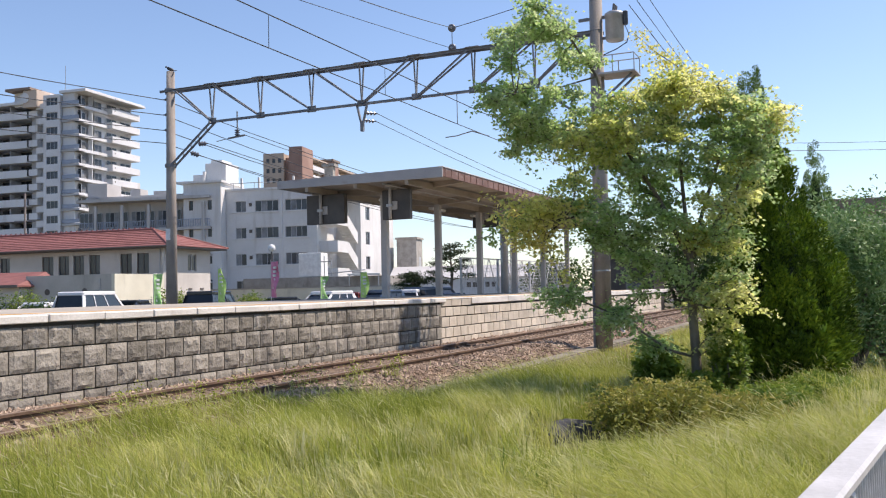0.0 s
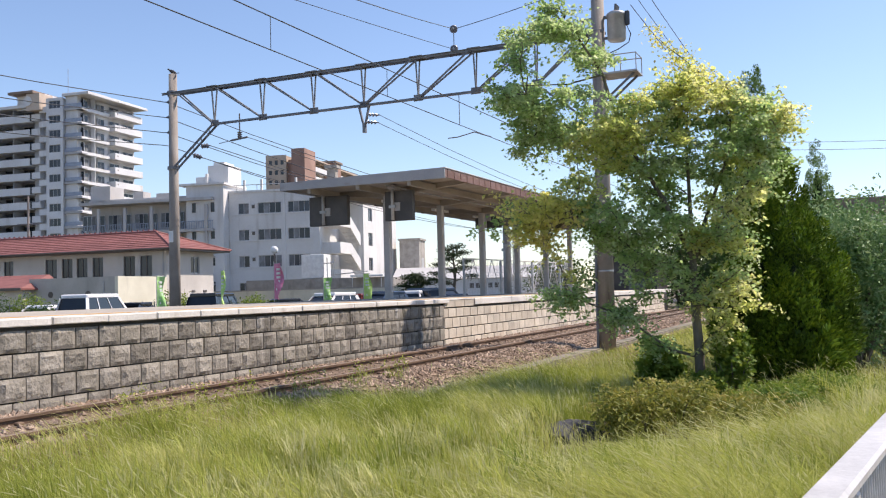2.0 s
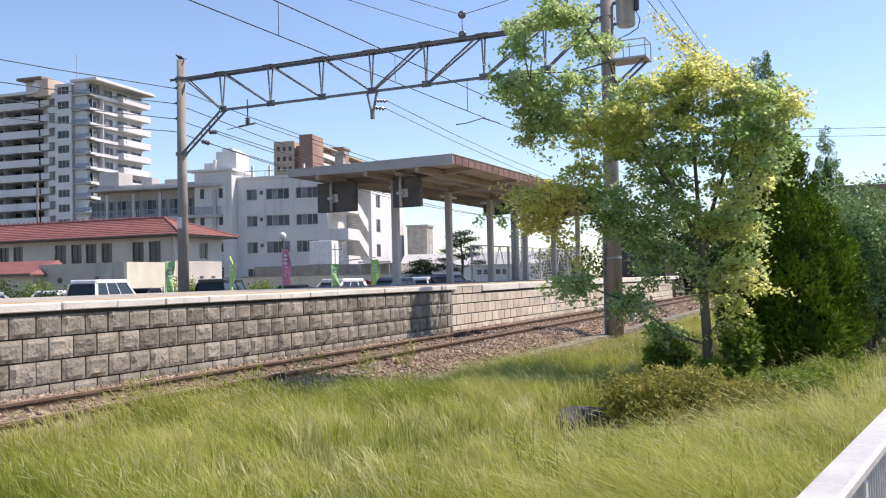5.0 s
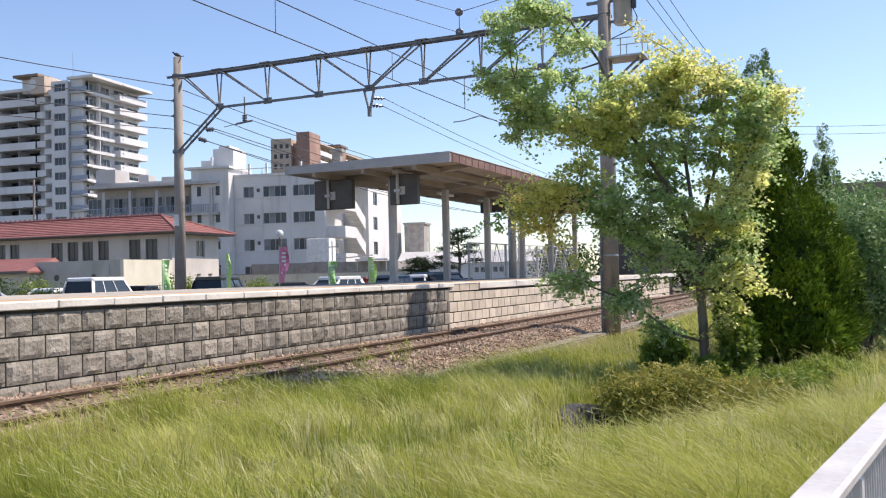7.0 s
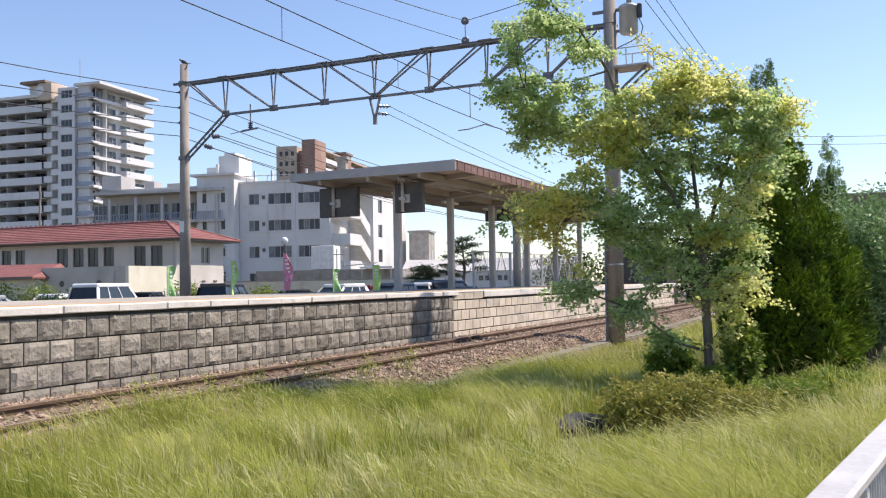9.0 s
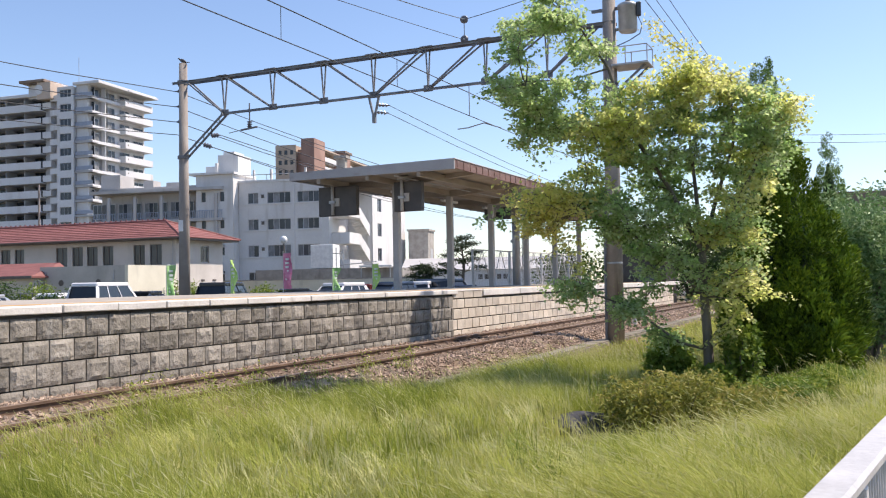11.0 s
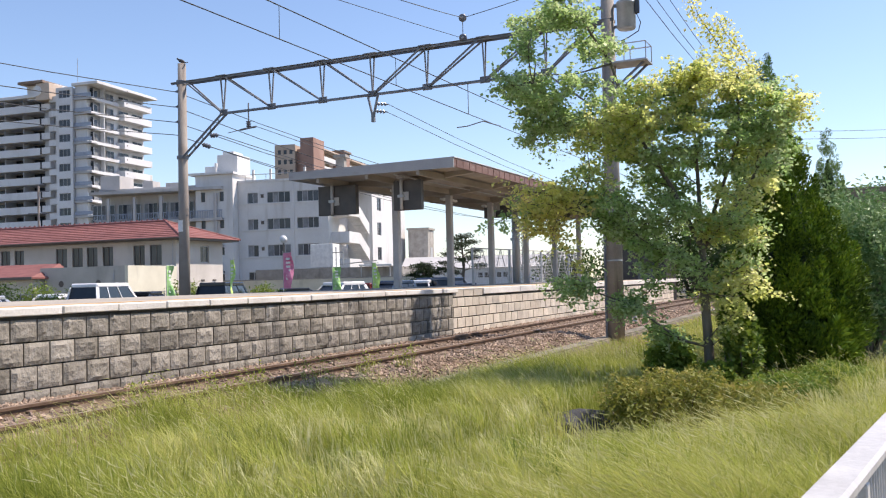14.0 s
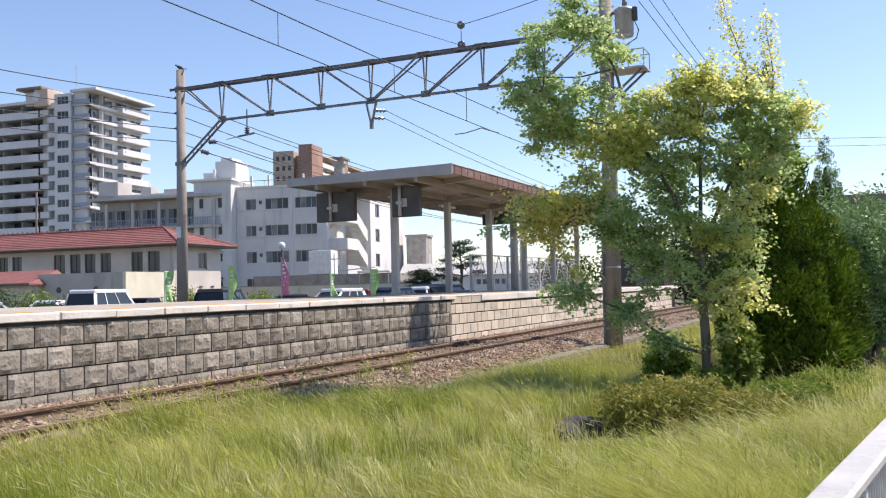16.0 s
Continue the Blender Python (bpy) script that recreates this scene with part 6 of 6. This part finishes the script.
for x, y, r, h, s in ((84, 26, 4.5, 2.9, 53), (76, 17, 5, 4.0, 52), (63, 14.2, 3.0, 3.4, 54), (62, 10.5, 3.2, 3.6, 51), (90, 12, 6, 4.8, 55), (74, 8.5, 4.5, 4.0, 56), (58, 6.2, 3.0, 3.4, 57)):
    shrub("park_tree", (x, y, -0.42), (r, r, h), 3200, 0.36, "far_leaf", "round green tree beyond the platform", "tree", s)


# ---- grass ----
GRASS = []
VERGE = [6.0, 8.0, 10.0, 12.0, 14.0], [7.0, 6.9, 6.4, 5.85, 5.4]  # where the grass ends beside the track


def blades(name, count, xr, yr, size, width, material, seed, label, keep=None, heads=False):
    """Bent grass blades over a stretch of ground, blown towards the track."""
    rnd = np.random.RandomState(seed)
    x = xr[0] + (xr[1] - xr[0]) * rnd.rand(count) ** 1.25
    y = rnd.uniform(yr[0], yr[1], count)
    tuft = np.array([noise.noise(Vector((p * 1.1, q * 1.1, seed * 3.7))) for p, q in zip(x, y)])
    ok = (tuft > -0.28 + 0.15 * rnd.rand(count)) & (y < np.interp(x, VERGE[0], VERGE[1]) + 0.2 * tuft) & ((y < 0.95 * x + 1.5) | (x < 4.3)) & (y > -0.12 * x + 0.75 - 0.5 * rnd.rand(count) * (x > 5))
    # thin round the weedy bushes and the tree's foot
    bare = ((x - 11.3) / 2.9) ** 2 + ((y - 1.6) / 1.35) ** 2 < 1
    bare |= ((x - 9.0) / 1.0) ** 2 + ((y - 2.9) / 0.65) ** 2 < 1
    ok &= ~bare | (rnd.rand(count) < 0.10)
    if keep is not None:
        ok &= keep(x, y)
    x, y, tuft = x[ok], y[ok], tuft[ok]
    n = len(x)
    swath = np.array([noise.noise(Vector((p * 0.55, q * 0.8, 4.4))) for p, q in zip(x, y)])
    edge = np.clip((np.interp(x, VERGE[0], VERGE[1]) - y) / 1.2, 0.0, 1.0)
    h = size * rnd.uniform(0.55, 1.25, n) * (1 + 0.55 * tuft + 0.45 * swath) * (0.55 + 0.45 * edge)
    # lower where it lies flat before the weeds and along the fence
    h *= 1 - 0.5 * np.exp(-((x - 8.4) / 1.9) ** 2 - ((y - 2.0) / 1.2) ** 2) - 0.4 * np.clip((x - 9.5) / 2, 0, 1) * (y < 1.7)
    wind = np.stack([-0.42 + 0.9 * swath, 0.91 - 0.3 * swath], 1) + rnd.normal(size=(n, 2)) * 0.7
    lean = h * np.clip(0.30 + 0.70 * swath + 0.25 * np.clip((9.5 - x) / 4, 0, 1) * (y < 2.6) + rnd.normal(size=n) * 0.2, 0.04, 1.1)
    a = rnd.rand(n) * 6.283
    s = np.stack([np.cos(a), np.sin(a)], 1) * (width * rnd.uniform(0.6, 1.3, n))[:, None]
    z = np.interp(y, [5.97, 6.42, 6.77], [-0.45, -0.2, -0.14])
    v = np.empty((n, 7, 3))
    for i, (f, w) in enumerate(((0, 1), (0.45, 0.85), (0.8, 0.55))):
        c = np.stack([x, y], 1) + wind * (lean * f * f)[:, None]
        zz = z + h * (f - 0.18 * f * f)
        v[:, 2 * i, :2], v[:, 2 * i + 1, :2] = c - s * w, c + s * w
        v[:, 2 * i, 2] = v[:, 2 * i + 1, 2] = zz
    v[:, 6, :2] = np.stack([x, y], 1) + wind * lean[:, None]
    v[:, 6, 2] = z + h * 0.80
    base = (np.arange(n) * 7)[:, None, None]
    quads = (np.array([(0, 1, 3, 2), (2, 3, 5, 4)])[None] + base).reshape(-1, 4).tolist()
    tris = (np.array([(4, 5, 6)])[None] + base).reshape(-1, 3).tolist()
    verts = v.reshape(-1, 3).tolist()
    faces = quads + tris
    if heads:
        off = len(verts)
        tip, prev = v[:, 6], (v[:, 4] + v[:, 5]) / 2
        d = tip - prev
        d /= np.linalg.norm(d, axis=1)[:, None]
        side = np.stack([-d[:, 1], d[:, 0], np.zeros(n)], 1) + 1e-3
        side /= np.linalg.norm(side, axis=1)[:, None]
        L = (0.09 * rnd.uniform(0.7, 1.5, n))[:, None]
        for q in (side, np.cross(d, side)):
            b = len(verts)
            hv = np.stack([tip - d * 0.01, tip + d * L * 0.45 + q * 0.0042, tip + d * L, tip + d * L * 0.45 - q * 0.0042], 1)
            verts += hv.reshape(-1, 3).tolist()
            faces += (np.arange(4)[None] + (np.arange(n) * 4)[:, None] + b).tolist()
    me = bpy.data.meshes.new(name)
    me.from_pydata(verts, [], faces)
    me.update()
    ob = part(name, me, M[material])
    tagged(ob, label, "grass", kind="stuff")
    GRASS.append((ob, seed))


for k in range(4):
    blades("meadow_grass", 44000, (4.2, 14.0), (-0.6, 6.6), 0.44, 0.0030, "grass", 60 + k, "tall wind-blown green meadow grass")
for k in range(2):
    blades("meadow_grass", 20000, (12.0, 34.0), (-0.8, 5.7), 0.36, 0.0055, "grass", 70 + k, "tall green meadow grass along the track")
blades("dry_grass", 7000, (4.2, 18.0), (-0.6, 6.5), 0.52, 0.0022, "grass_dry", 80, "pale seeding grass stalks in the meadow", None, True)
blades("dry_grass", 8000, (4.2, 14.0), (-0.6, 4.0), 0.40, 0.0026, "grass_dry", 81, "pale straw-coloured grass bent by the wind", None, True)
blades("under_grass", 32000, (4.2, 16.0), (-0.8, 6.6), 0.20, 0.006, "grass", 82, "short dense grass at the meadow's foot")


blades("verge_grass", 12000, (-4.0, 4.4), (0.3, 6.2), 0.28, 0.006, "grass", 95, "short green grass beside the fence")


def tussocks(name, centres, per, size, material, seed, label):
    """Arching tufts: blades that spring from one foot and bend outwards and down the wind."""
    rnd = np.random.RandomState(seed)
    verts, faces = [], []
    for _ in range(centres):
        while True:
            x, y = 4.4 + 9.5 * rnd.rand() ** 1.3, rnd.uniform(-0.3, 5.8)
            if ((x - 10.6) / 3.3) ** 2 + ((y - 1.8) / 1.3) ** 2 > 1 and y < np.interp(x, VERGE[0], VERGE[1]) - 0.4 and y < 0.95 * x + 1.2 and y > 0.75 - 0.12 * x:
                break
        s = size * rnd.uniform(0.6, 1.3)
        spin = rnd.uniform(-0.6, 0.6)
        for k in range(per):
            a = rnd.rand() * 6.283
            d = np.array((math.cos(a), math.sin(a))) * 0.55 + np.array((-0.42 + spin, 0.91)) * 0.55 * rnd.rand()
            h = s * rnd.uniform(0.55, 1.1)
            reach = h * rnd.uniform(0.35, 0.95)
            w = np.array((-d[1], d[0])) / (np.linalg.norm(d) + 1e-6) * 0.0034 * rnd.uniform(0.6, 1.3)
            foot = np.array((x, y)) + rnd.normal(size=2) * 0.06
            b = len(verts)
            for f, q in ((0, 1), (0.4, 0.9), (0.75, 0.6), (1.0, 0.0)):
                c = foot + d * reach * f ** 1.6
                z = -0.45 + h * (1.55 * f - 0.85 * f * f)
                verts.append((c[0] - w[0] * q, c[1] - w[1] * q, z))
                if q:
                    verts.append((c[0] + w[0] * q, c[1] + w[1] * q, z))
            faces += [(b, b + 1, b + 3, b + 2), (b + 2, b + 3, b + 5, b + 4), (b + 4, b + 5, b + 6)]
    me = bpy.data.meshes.new(name)
    me.from_pydata(verts, [], faces)
    me.update()
    ob = tagged(part(name, me, M[material]), label, "grass", kind="stuff")
    GRASS.append((ob, seed))


tussocks("grass_tuft", 240, 80, 0.56, "grass", 90, "long arching tufts of green grass")
tussocks("pale_tuft", 190, 60, 0.52, "grass_dry", 91, "arching tufts of pale straw-coloured grass")
tussocks("dark_tuft", 70, 70, 0.46, "shrub_light", 92, "darker green tufts among the grass")
blades("straw", 26000, (4.2, 9.5), (-0.3, 2.8), 0.34, 0.0030, "grass_dry", 93, "short straw-coloured grass near the fence")
blades("seed_stalk", 90, (11.5, 14.5), (-0.2, 1.3), 1.0, 0.004, "grass_dry", 94, "tall thin pale seed stalks before the conifer", None, True)


def trackside_weeds():
    rnd = np.random.RandomState(9)
    for i, (x, y, r) in enumerate(((8.3, 6.75, 0.22), (9.2, 6.9, 0.25), (10.3, 6.7, 0.22), (7.6, 7.05, 0.2), (11.5, 6.55, 0.18), (12.6, 6.5, 0.16))):
        t = thing("track_weed", pose(x, y, -0.3), "thin pale weeds growing by the rail", "weed", "weeds by the track")
        g = Geo()
        pts = []
        for k in range(26):
            e = np.array((rnd.normal() * r * 0.6, rnd.normal() * r * 0.6 + 0.05, rnd.uniform(0.2, 0.5)))
            limb(g, bough((e[0] * 0.3, e[1] * 0.3, -0.05), e, 0.004, 0.002, rnd, 3), 3)
            pts.append(e + rnd.normal(size=(7, 3)) * np.array((0.03, 0.03, 0.07)))
        part("stalk", g, M["grass_dry"], t)
        part("leaves", leaf_mesh("leaves", np.concatenate(pts), 0.045, rnd, 0.3, 0, False), M["grass"], t)
        SWAY.append((t, np.array((x, y, -0.3)), 1.6, i * 0.8, "thing"))


trackside_weeds()


# ---- near fence ----
def near_fence():
    a, b = Vector((2.10, 0.19, 0)), Vector((1.0, -0.142, 0)).normalized()
    t = thing("railing_fence", pose(2.1, 0.20, -0.42, 0, 0, math.degrees(math.atan2(b.y, b.x))), "white painted railing fence with slim upright bars", "fence")
    L = 7.2
    part("top_rail", Geo().box(-0.9, L, -0.056, 0.056, 0.995, 1.04, 0.012), M["white_steel"], t, "broad scuffed white top rail")
    part("bottom_rail", Geo().box(-0.9, L, -0.02, 0.02, 0.12, 0.16, 0.006), M["white_steel"], t)
    me = Geo().rod((0, 0, 0.14), (0, 0, 1.0), 0.006, n=8).mesh("bar")
    for i in range(135):
        part("bar", me, M["white_steel"], t).location = (-0.85 + i * 0.06, 0, 0)
    for i in range(5):
        part("post", Geo().box(-0.9 + i * 2.0, -0.84 + i * 2.0, -0.03, 0.03, -0.05, 0.96, 0.006), M["white_steel"], t)
    # concrete strip added to give a dark edge along the fence foot
    kb = thing("kerb", pose(2.1, 0.165, -0.45, 0, 0, math.degrees(math.atan2(b.y, b.x))), "rough concrete strip added under the fence for a dark edge", "kerb")
    part("kerb_body", Geo().box(-0.9, 12, -0.12, 0.12, 0.0, 0.14, 0.02), M["concrete"], kb)


near_fence()

# ---- stone facing of the platform, block by block ----
def rough_block(w, h, seed):
    """A rock-faced block: a bossed, broken front with a narrow flat margin. Front faces -y."""
    rnd = np.random.RandomState(seed)
    nx, nz = 6, 5
    vs, fs = [], []
    for j in range(nz + 1):
        for i in range(nx + 1):
            u, v = i / nx, j / nz
            edge = min(u, 1 - u, v, 1 - v)
            d = 0.0 if edge == 0 else 0.012 + 0.010 * rnd.rand() + 0.028 * max(0.0, noise.noise(Vector((u * 3.2, v * 2.4, seed * 1.7))))
            vs.append(((u - 0.5) * w, -d, v * h))
    n = nx + 1
    fs = [(j * n + i, j * n + i + 1, (j + 1) * n + i + 1, (j + 1) * n + i) for j in range(nz) for i in range(nx)]
    k = len(vs)
    vs += [(-w / 2, 0.06, 0), (w / 2, 0.06, 0), (w / 2, 0.06, h), (-w / 2, 0.06, h)]
    c = [0, nx, nz * n + nx, nz * n]
    for a in range(4):
        b = (a + 1) % 4
        fs.append((c[b], c[a], k + a, k + b))
    return Geo().add(vs, fs).mesh("stone_block")


def block_wall(name, x0, x1, width, courses, material, label, variants, flat=False):
    t = thing(name, pose(0, EDGE, 0), label, "wall")
    gap = 0.020 if not flat else 0.026
    count = 0
    for row, (z0, z1) in enumerate(courses):
        h = z1 - z0 - gap
        if flat:
            meshes = [Geo().box(-width / 2 + gap / 2, width / 2 - gap / 2, 0.0, 0.06, 0, h, 0.006).mesh("stone_block") for _ in range(1)]
        else:
            meshes = [rough_block(width - gap, h, row * 10 + s + 1) for s in range(variants)]
        x = x0 + (width / 2 if row % 2 else width)
        first = x - width
        if first > x0 + 0.05:
            ob = part("stone_block", Geo().box(-(first - x0) / 2 + 0.006, (first - x0) / 2 - 0.006, 0 if flat else -0.015, 0.06, 0, h, 0.008), material, t)
            ob.location = ((x0 + first) / 2, 0, z0)
        x -= width / 2
        while x + width / 2 <= x1 + 0.01:
            ob = part("stone_block", meshes[(count * 7) % len(meshes)], material, t)
            ob.location = (x, random.uniform(-0.004, 0.006), z0)
            x += width
            count += 1
        last = x - width / 2
        if x1 - last > 0.06:
            ob = part("stone_block", Geo().box(-(x1 - last) / 2 + 0.006, (x1 - last) / 2 - 0.006, 0 if flat else -0.015, 0.06, 0, h, 0.008), material, t)
            ob.location = ((x1 + last) / 2, 0, z0)
    return t


block_wall("old_stone_wall", 4.6, OLD_END - 0.02, 0.385, [(-0.24, 0.045), (0.045, 0.335), (0.335, 0.62), (0.62, 0.90)], M["old_stone"], "grey rock-faced stone wall of the platform", 6)
block_wall("new_stone_wall", OLD_END + 0.02, NEW_END, 0.47, [(-0.20, 0.06), (0.06, 0.32), (0.32, 0.58), (0.58, 0.82)], M["new_stone"], "beige concrete block wall of the platform", 1, True)
t_cap = thing("wall_cap_course", pose(0, EDGE, 0), "beige flat cap course over the newer wall", "cap course")
for i in range(3):
    part("cap_block", Geo().box(OLD_END + 0.03 + i * 0.62, OLD_END + 0.63 + i * 0.62, -0.01, 0.06, 0.825, 0.995, 0.008), M["new_stone"], t_cap)
joint = tagged(part("expansion_joint", Geo().box(OLD_END - 0.018, OLD_END + 0.018, EDGE + 0.02, EDGE + 0.08, -0.4, 0.93), M["joint"]), "dark vertical joint between old and newer wall", "joint", kind="structure")


def coping():
    t = thing("platform_coping", pose(0, EDGE, 0), "pale worn concrete coping along the platform edge", "coping")
    x, i = 4.5, 0
    me = Geo().box(0.005, 0.925, -0.055, 0.45, 0.93, TOP, 0.012).mesh("coping_stone")
    while x < OLD_END - 0.3:
        part("coping_stone", me, M["coping"], t).location = (x, random.uniform(-0.008, 0.008), random.uniform(-0.005, 0.004))
        x += 0.93
    long = Geo().box(0.006, 2.79, -0.035, 0.45, 0.86, TOP, 0.012).mesh("coping_stone")
    part("coping_stone", Geo().box(0.0, OLD_END + 1.9 - x - 0.01, -0.02, 0.45, 0.995, TOP, 0.008), M["coping"], t).location = (x, 0, 0)
    x = OLD_END + 1.9
    while x < NEW_END:
        part("coping_stone", long, M["coping"], t).location = (x, 0, random.uniform(-0.006, 0.004))
        x += 2.80


coping()


def motions():
    """All that the wind moves."""
    times = [0.5 * i for i in range(33)]

    def gust(t, ph):
        return 0.55 * math.sin(1.9 * t + ph) + 0.3 * math.sin(3.7 * t + 1.7 * ph) + 0.25 * math.sin(0.8 * t + 0.5 * ph)

    # how far the crown is pushed over, and the lean of the two shoots
    push = ((0, 0.2), (1, 0.3), (2, 0.35), (3, 0.36), (4, 0.42), (5.5, 0.2), (7, 0.04), (8, 0.0), (9, 0.12), (11.5, 0.17), (12.5, 0.22), (13.5, 0.25), (14.5, 0.38), (16, 0.52))
    shoot_a = ((0, -36), (1.5, -34), (3, -28), (4, -26), (6.5, -40), (8, -44), (9, -42), (11.5, -34), (12.5, -30), (13.5, -20), (14.5, -10), (16, 0))
    shoot_b = ((0, -50), (4, -40), (8, -60), (11.5, -50), (12.5, -42), (13.5, -24), (14.5, -6), (16, 10))

    def at_time(table, t):
        return float(np.interp(t, [r[0] for r in table], [r[1] for r in table]))

    for ob, at, strength, ph, kind in SWAY:
        rows = []
        for t in times:
            p = at_time(push, t)
            # the higher up the tree, the further the wind carries it
            dx = p * max(0.0, (at[2] - 2.0) / 3.0) ** 1.2
            if kind == "limb":
                rows.append((t, pose(*at, 0, math.degrees(math.atan2(p, 3.0)) * strength, 0)))
            elif kind == "shoot":
                rows.append((t, pose(at[0] + dx, at[1], at[2], 2 * gust(t, 1.0 + ph), at_time(shoot_b if ph else shoot_a, t) + 2.5 * gust(t, ph), 0)))
            elif kind == "thing":
                turn = -65 if ob.name.startswith("conifer") else 0
                rows.append((t, pose(*at, 1.2 * strength * gust(t, ph), 1.5 * strength * gust(t, ph + 1), turn)))
            else:
                rows.append((t, pose(at[0] + dx, at[1], at[2], 3.0 * strength * gust(t, ph + 2.1), 4.5 * strength * gust(t, ph) + 6 * p, 3.5 * strength * gust(t, ph + 4))))
        walk(ob, rows)
    for ob, z0, f, ph in FLAGS:
        rows = []
        for i in range(65):
            t = 0.25 * i
            rows.append((t, pose(0.02, 0, z0, 0, 0, 14 * math.sin(5.2 * t + ph - 3.2 * f) + 16 * gust(t, ph))))
        walk(ob, rows)
    for ob, seed in GRASS:
        rows = []
        for t in times:
            g = gust(t, seed * 1.3)
            rows.append((t, pose(-0.42 * 0.06 * g, 0.91 * 0.06 * g, 0)))
        walk(ob, rows)


motions()
